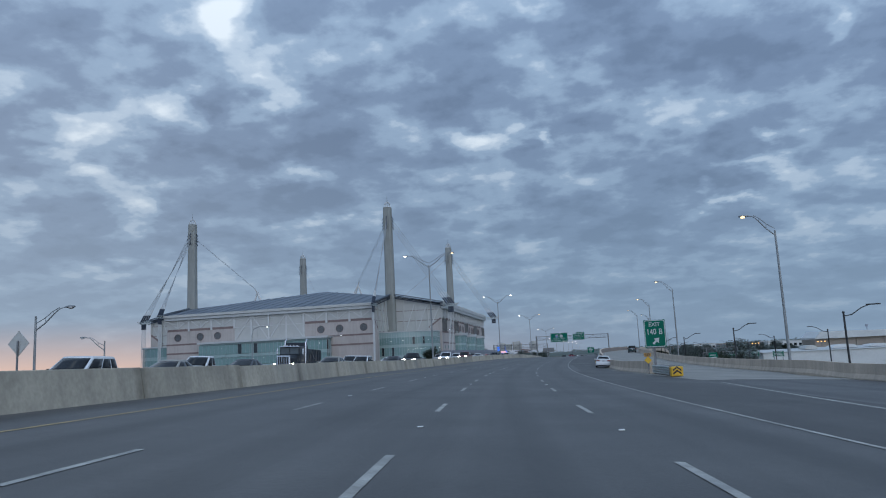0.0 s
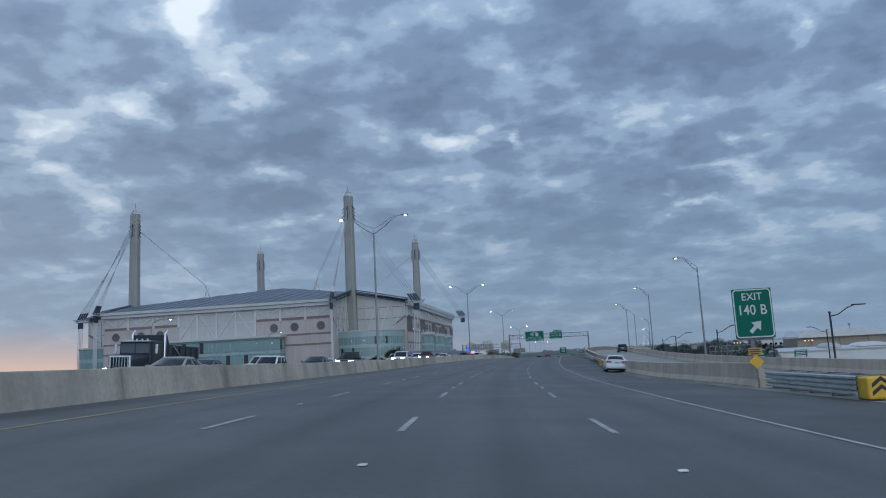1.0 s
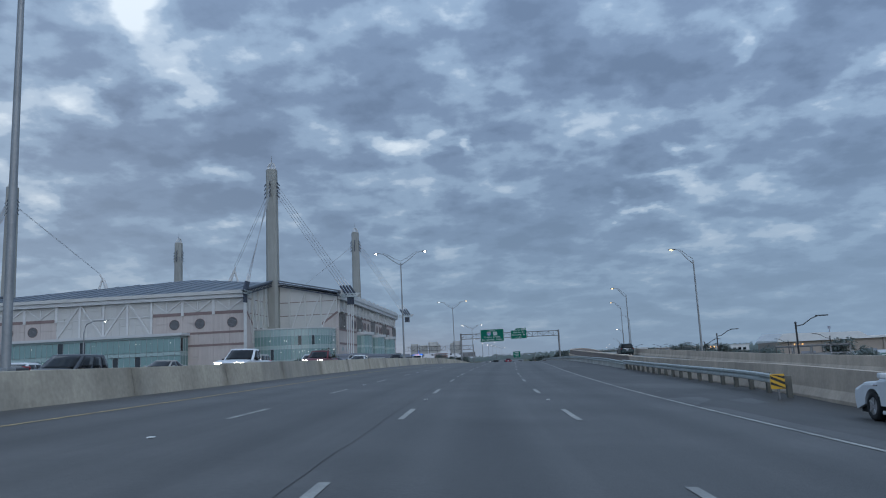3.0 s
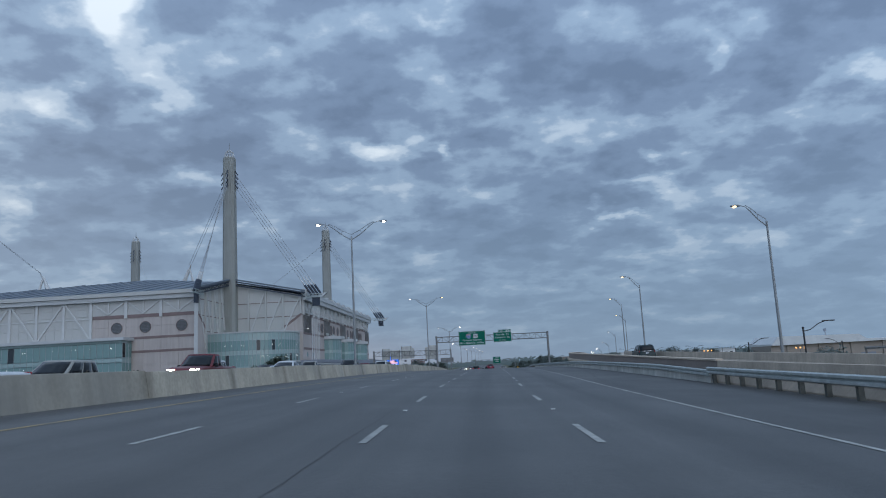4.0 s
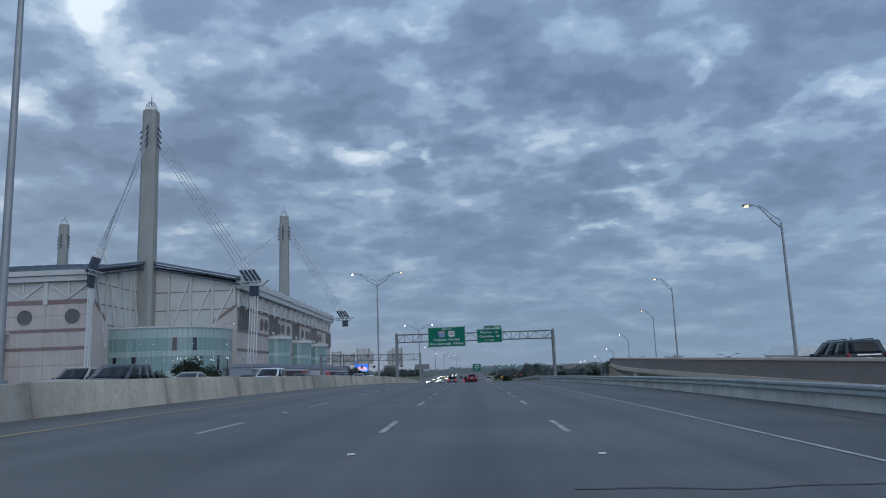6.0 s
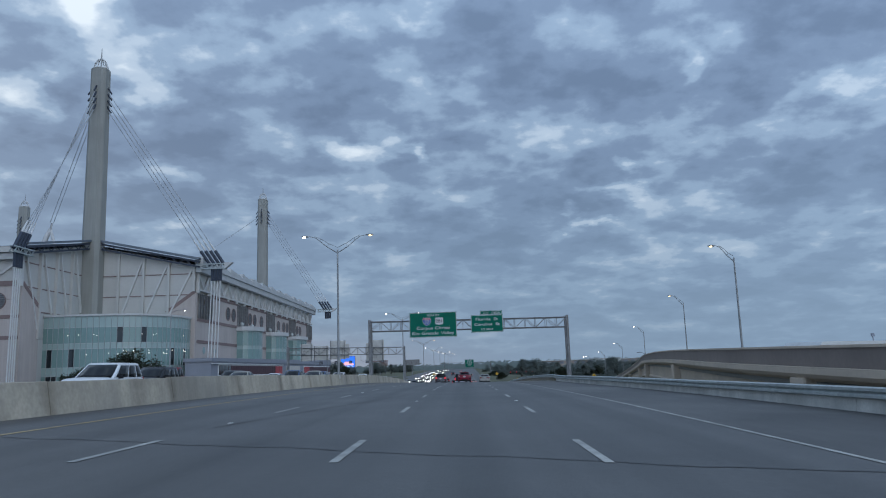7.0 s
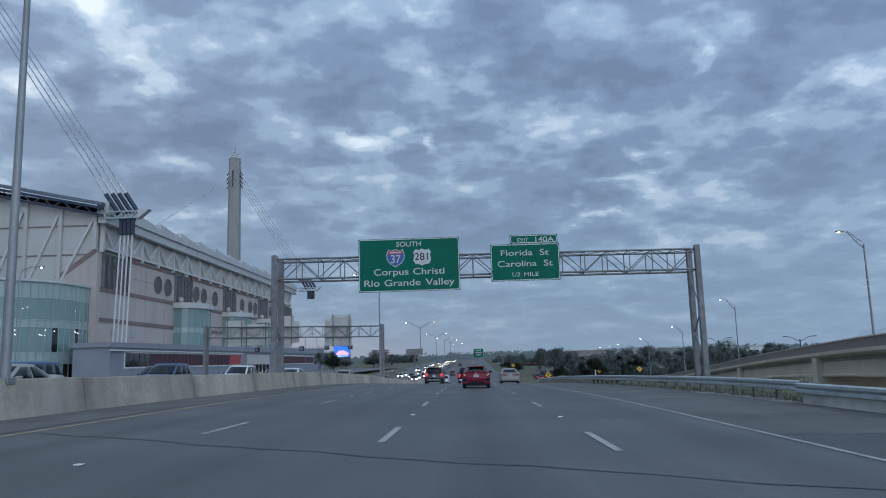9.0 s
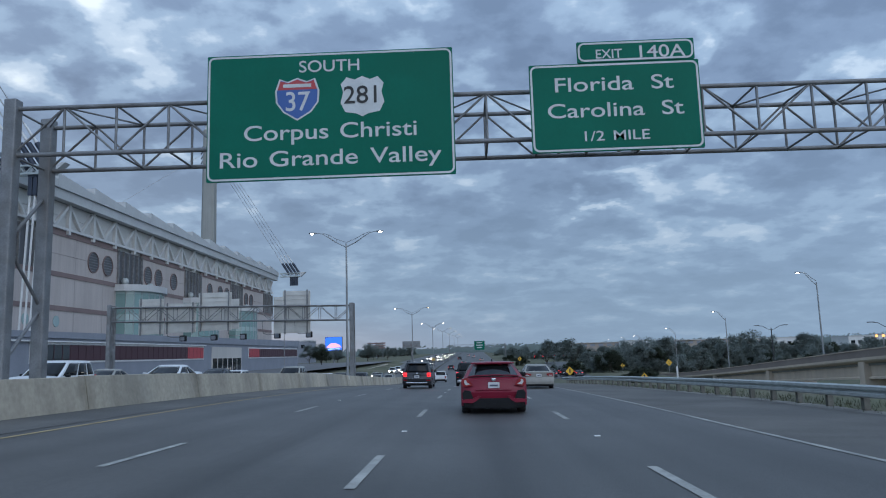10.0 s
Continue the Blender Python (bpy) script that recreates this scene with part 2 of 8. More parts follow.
def joint_stains(m, start, pitch):
    """Dark water stains that run down beside the joints of the cast lengths."""
    N, L = m.node_tree.nodes, m.node_tree.links
    b = N["Principled BSDF"]
    src = b.inputs["Base Color"].links[0].from_socket
    t = N.new("ShaderNodeTexCoord")
    sp = N.new("ShaderNodeSeparateXYZ")
    L.new(t.outputs["Object"], sp.inputs[0])
    no = N.new("ShaderNodeTexNoise")
    no.inputs["Scale"].default_value, no.inputs["Detail"].default_value = 1.3, 5.0
    L.new(t.outputs["Object"], no.inputs["Vector"])

    def calc(op, x, y):
        k = N.new("ShaderNodeMath")
        k.operation = op
        for i, v in enumerate((x, y)):
            if isinstance(v, (int, float)):
                k.inputs[i].default_value = v
            else:
                L.new(v, k.inputs[i])
        return k.outputs[0]
    u = calc("FRACT", calc("DIVIDE", calc("SUBTRACT", sp.outputs[1], start), pitch), 0)
    near = calc("MULTIPLY", calc("ABSOLUTE", calc("SUBTRACT", u, 0.5), 0), 2.0)
    near = calc("ADD", near, calc("MULTIPLY", calc("SUBTRACT", no.outputs[0], 0.5), 0.28))
    r = N.new("ShaderNodeValToRGB")
    r.color_ramp.elements[0].position, r.color_ramp.elements[0].color = 0.86, (1, 1, 1, 1)
    r.color_ramp.elements[1].position, r.color_ramp.elements[1].color = 1.0, (0.66, 0.65, 0.63, 1)
    L.new(near, r.inputs[0])
    x = N.new("ShaderNodeMix")
    x.data_type, x.blend_type = "RGBA", "MULTIPLY"
    x.inputs[0].default_value = 1.0
    L.new(src, x.inputs[6])
    L.new(r.outputs[0], x.inputs[7])
    L.new(x.outputs[2], b.inputs["Base Color"])


def lane_wear(m, pitch, middle):
    """Pale wheel tracks and a dark oil band in each lane, wandering and broken up along the road."""
    N, L = m.node_tree.nodes, m.node_tree.links
    b = N["Principled BSDF"]
    src = b.inputs["Base Color"].links[0].from_socket
    a = N.new("ShaderNodeAttribute")
    a.attribute_name = "across"
    t = N.new("ShaderNodeTexCoord")
    sp = N.new("ShaderNodeSeparateXYZ")
    L.new(t.outputs["Object"], sp.inputs[0])
    at = N.new("ShaderNodeCombineXYZ")

    def calc(op, x, y=0.0):
        k = N.new("ShaderNodeMath")
        k.operation = op
        for i, v in enumerate((x, y)):
            if isinstance(v, (int, float)):
                k.inputs[i].default_value = v
            else:
                L.new(v, k.inputs[i])
        return k.outputs[0]

    def mottle(sx, sy, detail):
        c = N.new("ShaderNodeCombineXYZ")
        L.new(calc("MULTIPLY", a.outputs["Fac"], sx), c.inputs[0])
        L.new(calc("MULTIPLY", sp.outputs[1], sy), c.inputs[1])
        n = N.new("ShaderNodeTexNoise")
        n.inputs["Scale"].default_value, n.inputs["Detail"].default_value = 1.0, detail
        L.new(c.outputs[0], n.inputs["Vector"])
        return calc("SUBTRACT", n.outputs[0], 0.5)
    u = calc("FRACT", calc("DIVIDE", calc("SUBTRACT", a.outputs["Fac"], middle - pitch / 2), pitch))
    oil = calc("MAXIMUM", calc("SUBTRACT", 1.0, calc("MULTIPLY", calc("ABSOLUTE", calc("SUBTRACT", u, 0.5)), 5.5)), 0.0)
    track = calc("MAXIMUM", calc("SUBTRACT", 1.0, calc("MULTIPLY", calc("ABSOLUTE", calc("SUBTRACT", calc("ABSOLUTE", calc("SUBTRACT", u, 0.5)), 0.24)), 9.0)), 0.0)
    oil = calc("MULTIPLY", oil, calc("ADD", 0.27, calc("MULTIPLY", mottle(0.8, 0.05, 3.0), 0.5)))
    track = calc("MULTIPLY", track, 0.10)
    k = calc("ADD", calc("SUBTRACT", track, oil), 1.0)
    k = calc("ADD", k, calc("MULTIPLY", mottle(2.6, 0.02, 4.0), 0.60))
    k = calc("ADD", k, calc("MULTIPLY", mottle(0.35, 0.09, 3.0), 0.45))
    g = N.new("ShaderNodeCombineXYZ")
    for i in range(3):
        L.new(k, g.inputs[i])
    x = N.new("ShaderNodeMix")
    x.data_type, x.blend_type = "RGBA", "MULTIPLY"
    x.inputs[0].default_value = 1.0
    L.new(src, x.inputs[6])
    L.new(g.outputs[0], x.inputs[7])
    L.new(x.outputs[2], b.inputs["Base Color"])


lane_wear(ASPHALT, 3.67, 0.0)
lane_wear(SHOULDER, 30.0, 60.0)
joint_stains(CONCRETE, -60.0, 9.125)
WALLCONC = mat("pale_kerb_concrete", (0.60, 0.58, 0.53), 0.85, 0, 0.15, 0.7, 0.3, 20, stain=(0.42, 0.40, 0.36), streak=0.2)
DECKCONC = mat("ramp_deck_concrete", (0.27, 0.26, 0.235), 0.85, 0, 0.15, 0.5, 0.3, 20, stain=(0.20, 0.195, 0.18))
GALV = mat("galvanised_steel", (0.43, 0.46, 0.45), 0.5, 0.35, 0.18, 3.0, 0.05)
DULLSTEEL = mat("weathered_grey_steel", (0.22, 0.225, 0.23), 0.6, 0.4, 0.25, 2.0, 0.1, stain=(0.15, 0.14, 0.13))
POLESTEEL = mat("lamp_pole_steel", (0.27, 0.28, 0.285), 0.5, 0.5, 0.15, 1.0, 0.05)
BLACKPOLE = mat("black_painted_steel", (0.02, 0.021, 0.024), 0.45, 0.0, 0.1)
TIMBER = mat("weathered_post_timber", (0.150, 0.146, 0.126), 0.9, 0, 0.3, 4.0, 0.3)
SIGNGREEN = mat("reflective_sign_green", (0.002, 0.126, 0.082), 0.6, 0, 0.08, 1.0, 0.0, spec=0.15, stain=(0.003, 0.114, 0.073))
SIGNWHITE = mat("reflective_sign_white", (0.54, 0.56, 0.56), 0.5, 0, 0.10, 2.0, 0.0)
SIGNBLUE = mat("shield_blue", (0.035, 0.10, 0.32), 0.5, 0, 0.05)
SIGNRED = mat("shield_red", (0.42, 0.045, 0.05), 0.5, 0, 0.05)
SIGNBLACK = mat("sign_black", (0.02, 0.02, 0.02), 0.6, 0, 0.05)
SIGNYELLOW = mat("sign_yellow", (0.66, 0.38, 0.025), 0.5, 0, 0.1, 3.0, 0.0)
SIGNBACK = mat("bare_aluminium_sign_back", (0.50, 0.49, 0.46), 0.5, 0.2, 0.12, 1.0, 0.05)
LAMPWARM = mat("lamp_warm_glow", (1.0, 0.70, 0.36), emit=2.1)
LAMPORANGE = mat("lamp_orange_glow", (1.0, 0.46, 0.14), emit=1.5)
LAMPCOOL = mat("lamp_cool_glow", (1.0, 0.93, 0.80), emit=9.0)
HEADLIGHT = mat("headlight_glow", (1.0, 0.93, 0.80), emit=11.0)
TAILGLOW = mat("taillight_glow", (0.90, 0.035, 0.045), emit=0.95)
TAILOFF = mat("taillight_red_plastic", (0.26, 0.012, 0.015), 0.25, 0, 0.05, 3.0, 0.0)
LENS = mat("clear_lamp_lens", (0.52, 0.50, 0.50), 0.2, 0, 0.05, 3.0, 0.0)
PRECAST = mat("pale_precast_panel", (0.50, 0.475, 0.44), 0.8, 0, 0.07, 0.12, 0.1, 30, streak=0.08)
PINKBRICK = mat("pinkish_precast", (0.47, 0.412, 0.38), 0.85, 0, 0.08, 0.15, 0.15, 30, streak=0.1)
BANDBROWN = mat("brown_precast_band", (0.215, 0.155, 0.145), 0.85, 0, 0.12, 0.3, 0.1)
METALPANEL = mat("cream_metal_panel", (0.475, 0.465, 0.44), 0.6, 0.0, 0.06, 0.2, 0.05)
TRUSSWHITE = mat("white_painted_truss", (0.55, 0.545, 0.53), 0.6, 0, 0.08, 0.5, 0.05)
ROOFSTEEL = mat("blue_grey_seamed_roof", (0.125, 0.150, 0.180), 0.55, 0.1, 0.14, 0.05, 0.05, 20)
FASCIA = mat("pale_metal_fascia", (0.47, 0.475, 0.47), 0.55, 0.0, 0.08, 0.3, 0.05)
TOWERCONC = mat("tower_concrete", (0.295, 0.295, 0.272), 0.9, 0, 0.08, 0.2, 0.15, 30, streak=0.12)
DARKSTEEL = mat("dark_blue_steel", (0.030, 0.040, 0.062), 0.5, 0.2, 0.15)
CABLEGREY = mat("grey_steel_cable", (0.34, 0.355, 0.37), 0.5, 0.15, 0.06)
CABLEWHITE = mat("white_sheathed_cable", (0.56, 0.56, 0.55), 0.5, 0, 0.06)
GREYLOUVRE = mat("dark_grey_louvre", (0.10, 0.10, 0.105), 0.6, 0.1, 0.12)
TEALGLASS = glass("teal_curtain_glass", (0.165, 0.262, 0.250), 0.08)
PALEGLASS = glass("pale_teal_spandrel_glass", (0.285, 0.375, 0.362), 0.12)
DARKGLASS = glass("dark_glass", (0.015, 0.019, 0.022), 0.05)
MULLION = mat("grey_mullion", (0.36, 0.40, 0.40), 0.5, 0.3, 0.05)
INTERIOR = mat("interior_lamp_glow", (1.0, 0.95, 0.85), emit=2.5)
GREYWALL = mat("grey_rendered_wall", (0.235, 0.25, 0.285), 0.85, 0, 0.08, 0.3, 0.1)
MAROON = mat("maroon_panel", (0.065, 0.026, 0.034), 0.6, 0, 0.1)
REDPANEL = mat("red_panel", (0.40, 0.05, 0.06), 0.6, 0, 0.08)
WHITEPAINT = mat("white_painted_wall", (0.62, 0.62, 0.61), 0.7, 0, 0.08, 0.3, 0.05)
TANWALL = mat("tan_warehouse_wall", (0.34, 0.29, 0.25), 0.85, 0, 0.1, 0.05, 0.05)
GRASS = mat("dry_winter_grass", (0.085, 0.088, 0.045), 0.95, 0, 0.35, 0.15, 0.3, 20, stain=(0.13, 0.115, 0.075))
GRASSBLADE = mat("grass_blades", (0.078, 0.084, 0.048), 0.9, 0, 0.35, 1.5, 0.0)
LOT = mat("old_grey_paving", (0.135, 0.135, 0.137), 0.9, 0, 0.2, 0.1, 0.2, 30)
BARK = mat("grey_brown_bark", (0.07, 0.058, 0.047), 0.95, 0, 0.3, 3.0, 0.5)
# oak leaf colour lifted past real foliage, standing in for haze over distance
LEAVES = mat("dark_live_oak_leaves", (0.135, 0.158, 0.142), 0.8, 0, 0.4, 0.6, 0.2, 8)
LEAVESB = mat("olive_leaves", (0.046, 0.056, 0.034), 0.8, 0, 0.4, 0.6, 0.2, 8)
# light through the leaves; the oak's tint also carries the painted haze
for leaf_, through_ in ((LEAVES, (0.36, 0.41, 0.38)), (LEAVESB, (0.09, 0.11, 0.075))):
    N_, L_ = leaf_.node_tree.nodes, leaf_.node_tree.links
    tl, mx_ = N_.new("ShaderNodeBsdfTranslucent"), N_.new("ShaderNodeMixShader")
    tl.inputs["Color"].default_value = (*through_, 1)
    mx_.inputs[0].default_value = 0.55
    L_.new(N_["Principled BSDF"].outputs[0], mx_.inputs[1])
    L_.new(tl.outputs[0], mx_.inputs[2])
    L_.new(mx_.outputs[0], N_["Material Output"].inputs[0])
RUBBER = mat("tyre_rubber", (0.014, 0.014, 0.015), 0.85, 0, 0.2, 8.0, 0.1)
RIM = mat("alloy_rim", (0.45, 0.45, 0.46), 0.35, 0.8, 0.08)
BLACKTRIM = mat("black_plastic_trim", (0.012, 0.013, 0.015), 0.7, 0, 0.1, 5.0, 0.05, spec=0.25)
CHROME = mat("chrome_trim", (0.6, 0.6, 0.62), 0.2, 0.9, 0.05)
CARGLASS = glass("tinted_car_glass", (0.008, 0.010, 0.012), 0.04)
CARGLASS.node_tree.nodes["Principled BSDF"].inputs["Specular IOR Level"].default_value = 0.22
PLATE = mat("plate_white", (0.55, 0.56, 0.58), 0.5, 0, 0.1, 8.0, 0.0)
PLATEINK = mat("plate_ink_bar", (0.10, 0.11, 0.15), 0.6, 0, 0.05)


# ---- building blocks ----
class Form:
    """Collects vertices and faces for one mesh."""

    def __init__(self):
        self.v, self.f, self.s = [], [], []

    def add(self, verts, faces, smooth=False):
        n = len(self.v)
        self.v += [tuple(p) for p in verts]
        self.f += [tuple(i + n for i in f) for f in faces]
        self.s += [smooth] * len(faces)
        return self

    def box(self, lo, hi, m=None):
        (a, b, c), (d, e, g) = lo, hi
        vs = [Vector(p) for p in ((a, b, c), (d, b, c), (d, e, c), (a, e, c), (a, b, g), (d, b, g), (d, e, g), (a, e, g))]
        if m:
            vs = [m @ p for p in vs]
        return self.add(vs, [(3, 2, 1, 0), (4, 5, 6, 7), (0, 1, 5, 4), (1, 2, 6, 5), (2, 3, 7, 6), (3, 0, 4, 7)])

    def bevbox(self, lo, hi, r, m=None):
        """A box with chamfered edges."""
        c = [(lo[i] + hi[i]) / 2 for i in range(3)]
        h = [(hi[i] - lo[i]) / 2 for i in range(3)]
        r = min(r, *(x * 0.98 for x in h))
        bm = bmesh.new()
        bmesh.ops.create_cube(bm, size=1)
        for v in bm.verts:
            v.co = Vector([c[i] + 2 * h[i] * v.co[i] for i in range(3)])
        bmesh.ops.bevel(bm, geom=list(bm.edges), offset=r, segments=2, affect="EDGES", profile=0.5)
        bm.verts.index_update()
        vs = [(m @ v.co) if m else v.co.copy() for v in bm.verts]
        self.add(vs, [[v.index for v in f.verts] for f in bm.faces])
        bm.free()
        return self

    def tube(self, pts, r, n=8, caps=True, smooth=True):
        """A round bar along points; r is one radius or one for each point."""
        pts = [Vector(p) for p in pts]
        rs = r if isinstance(r, (list, tuple)) else [r] * len(pts)
        rings = []
        for i, p in enumerate(pts):
            d = (pts[min(i + 1, len(pts) - 1)] - pts[max(i - 1, 0)]).normalized()
            a = d.cross(Vector((0, 0, 1)) if abs(d.z) < 0.95 else Vector((1, 0, 0))).normalized()
            b = a.cross(d)
            rings.append([p + rs[i] * (math.cos(2 * math.pi * k / n) * a + math.sin(2 * math.pi * k / n) * b) for k in range(n)])
        vs = [q for ring in rings for q in ring]
        fs = [(i * n + k, i * n + (k + 1) % n, (i + 1) * n + (k + 1) % n, (i + 1) * n + k) for i in range(len(pts) - 1) for k in range(n)]
        self.add(vs, fs, smooth)
        if caps:
            self.add(rings[0], [tuple(range(n))])
            self.add(rings[-1], [tuple(reversed(range(n)))])
        return self

    def bar(self, p, q, w, d=None):
        """A square bar from p to q."""
        p, q, d = Vector(p), Vector(q), d or w
        u = (q - p).normalized()
        a = u.cross(Vector((0, 0, 1)) if abs(u.z) < 0.95 else Vector((0, 1, 0))).normalized()
        b = a.cross(u)
        o = [(-1, -1), (1, -1), (1, 1), (-1, 1)]
        vs = [e + a * (x * w / 2) + b * (y * d / 2) for e in (p, q) for x, y in o]
        return self.add(vs, [(3, 2, 1, 0), (4, 5, 6, 7), (0, 1, 5, 4), (1, 2, 6, 5), (2, 3, 7, 6), (3, 0, 4, 7)])

    def sweep(self, rings, closed=True, caps=True, smooth=False):
        """Joins equal rings of points into a skin."""
        n, m = len(rings[0]), len(rings)
        vs = [p for ring in rings for p in ring]
        k = n if closed else n - 1
        fs = [(i * n + j, i * n + (j + 1) % n, (i + 1) * n + (j + 1) % n, (i + 1) * n + j) for i in range(m - 1) for j in range(k)]
        self.add(vs, fs, smooth)
        if caps and closed:
            self.add(rings[0], [tuple(reversed(range(n)))])
            self.add(rings[-1], [tuple(range(n))])
        return self

    def prism(self, outline, lo, hi, axis="x"):
        """A flat outline pushed from lo to hi along an axis; the outline holds the two other coordinates in order."""
        def at(p, v):
            return {"x": (v, p[0], p[1]), "y": (p[0], v, p[1]), "z": (p[0], p[1], v)}[axis]
        n = len(outline)
        vs = [at(p, lo) for p in outline] + [at(p, hi) for p in outline]
        fs = [tuple(range(n)), tuple(reversed(range(n, 2 * n)))] + [(i, i + n, (i + 1) % n + n, (i + 1) % n) for i in range(n)]
        return self.add(vs, fs)

    def ball(self, c, r, n=10, m=6, squash=1.0):
        vs = [(c[0] + r * math.sin(math.pi * i / m) * math.cos(2 * math.pi * k / n), c[1] + r * math.sin(math.pi * i / m) * math.sin(2 * math.pi * k / n), c[2] + squash * r * math.cos(math.pi * i / m)) for i in range(m + 1) for k in range(n)]
        return self.add(vs, [(i * n + k, (i + 1) * n + k, (i + 1) * n + (k + 1) % n, i * n + (k + 1) % n) for i in range(m) for k in range(n)], True)

    def mesh(self, name, material):
        me = bpy.data.meshes.new(name)
        me.from_pydata(self.v, [], self.f)
        me.polygons.foreach_set("use_smooth", self.s)
        me.materials.append(material)
        me.update()
        bm = bmesh.new()
        bm.from_mesh(me)
        bmesh.ops.recalc_face_normals(bm, faces=bm.faces)
        bm.to_mesh(me)
        bm.free()
        return me


def part(name, form, material, parent=None, label=""):
    me = form if isinstance(form, bpy.types.Mesh) else form.mesh(name, material)
    ob = new(name, me)
    if parent:
        ob.parent = parent
    return tagged(ob, label) if label else ob


def thing(name, label, category, group="", m=None, kind=""):
    ob = new(name)
    ob.empty_display_size = 0.2
    if m is not None:
        ob.matrix_basis = m
    return tagged(ob, label, category, group, kind)


def structure(name, form, material, label="", parent=None):
    return tagged(part(name, form, material, parent), label, "", "", "structure")


def text(words, size, material, name, parent, m, width=None, spacing=1.0):
    """Raised lettering in the built-in font, its middle at m's origin, facing m's +z."""
    cu = bpy.data.curves.new("letters", "FONT")
    cu.body, cu.size, cu.align_x, cu.align_y, cu.extrude, cu.space_character = words, size, "CENTER", "CENTER", 0.004, spacing
    cu.offset = size * 0.005
    tmp = bpy.data.objects.new("letters", cu)
    scene.collection.objects.link(tmp)
    bpy.context.view_layer.update()
    me = bpy.data.meshes.new_from_object(tmp.evaluated_get(bpy.context.evaluated_depsgraph_get()))
    bpy.data.objects.remove(tmp)
    xs = [v.co.x for v in me.vertices]
    if width:
        k = width / max(1e-6, max(xs) - min(xs))
        for v in me.vertices:
            v.co.x *= k
    me.materials.clear()
    me.materials.append(material)
    ob = part(name, me, material, parent)
    ob.matrix_basis = m
    return ob


def line(words, size, material, parent, x, y, z, width, gap=0.42):
    """A line of separate words facing -y, their middle at (x, y, z)."""
    made = [text(w, size, material, "letters", parent, pose(0, 0, 0)) for w in words]
    spans = [(min(v.co.x for v in o.data.vertices), max(v.co.x for v in o.data.vertices)) for o in made]
    k = width / (sum(b - a for a, b in spans) + gap * size * (len(words) - 1))
    at = x - width / 2
    for o, (a, b) in zip(made, spans):
        for v in o.data.vertices:
            v.co.x = (v.co.x - a) * k
        o.matrix_basis = pose(at, y, z, 90, 0, 0)
        at += (b - a + gap * size) * k


# ---- the line of the motorway ----
def smooth_curve(knots):
    xs, ys = np.array(knots, float).T
    d = np.diff(ys) / np.diff(xs)
    tan = np.r_[d[0], (d[:-1] + d[1:]) / 2, d[-1]]

    def at(x):
        i = int(np.clip(np.searchsorted(xs, x) - 1, 0, len(xs) - 2))
        h = xs[i + 1] - xs[i]
        u = (x - xs[i]) / h
        if u < 0:
            return float(ys[0] + tan[0] * (x - xs[0]))
        if u > 1:
            return float(ys[-1] + tan[-1] * (x - xs[-1]))
        return float((2 * u**3 - 3 * u**2 + 1) * ys[i] + (u**3 - 2 * u**2 + u) * h * tan[i] + (3 * u**2 - 2 * u**3) * ys[i + 1] + (u**3 - u**2) * h * tan[i + 1])
    return at


lane_x = smooth_curve([(-200, 27.8), (-60, 8.6), (0, 0.4), (27.4, -3.2), (54.2, -6.0), (79.7, -7.85), (105, -9.0), (131, -9.5), (157, -9.42), (183, -9.32), (210, -9.15), (230, -9.05), (252, -8.87), (276, -8.9), (300, -8.75), (334, -8.35), (412, -7.9), (490, -7.4), (568, -6.9), (650, -6.1), (1300, 1)])
road_z = smooth_curve([(-200, 0), (0, 0), (27, 0.055), (54, 0.15), (80, 0.24), (105, 0.42), (131, 0.73), (157, 1.03), (183, 1.25), (210, 1.35), (237, 1.29), (264, 1.035), (280, 0.79), (290, 0.64), (305, 0.34), (320, -0.06), (342, -0.85), (370, -1.85), (412, -2.8), (490, -2.9), (568, -1.9), (650, -0.8), (1300, 5)])
tilt = smooth_curve([(-200, 0.046), (0, 0.046), (90, 0.045), (130, 0.038), (170, 0.028), (210, 0.021), (250, 0.020), (264, 0.025), (285, 0.031), (305, 0.030), (340, 0.020), (420, 0.010), (1300, 0.008)])
tilt_right = smooth_curve([(-200, 0.046), (0, 0.046), (90, 0.045), (130, 0.038), (170, 0.028), (210, 0.020), (250, 0.0125), (264, 0.0055), (285, 0.010), (305, 0.018), (340, 0.018), (420, 0.010), (1300, 0.008)])


def fall(y, off):
    """How far the surface drops to the right; the cross-fall changes along the joint beside the middle lane."""
    off = max(-13.5, min(off, 22))
    return tilt(y) * min(off, -1.83) + tilt_right(y) * max(off + 1.83, 0)


def swale(y, off):
    """The shoulder dips before the exit's barrier."""
    if not 62 < y < 108 or off < 5.7:
        return 0.0
    return 0.24 * float(np.interp(y, [62, 78, 100, 108], [0, 1, 1, 0])) * float(np.interp(off, [5.7, 8.6, 9.8, 11.3], [0, 0.85, 1, 0.35]))


def on_road(y, off, dz=0.0):
    """A point of the carriageway, off metres to the right of the camera's lane middle."""
    return (lane_x(y) + off, y, road_z(y) - fall(y, off) - swale(y, off) + dz)


def strip(form, y0, y1, a, b, dz=0.0, step=4.0):
    """A flat band on the road between two offsets (numbers or functions of y)."""
    n = max(1, int(math.ceil((y1 - y0) / step)))
    fa = a if callable(a) else (lambda y: a)
    fb = b if callable(b) else (lambda y: b)
    vs = []
    for i in range(n + 1):
        y = y0 + (y1 - y0) * i / n
        vs += [on_road(y, fa(y), dz), on_road(y, fb(y), dz)]
    return form.add(vs, [(2 * i, 2 * i + 1, 2 * i + 3, 2 * i + 2) for i in range(n)])


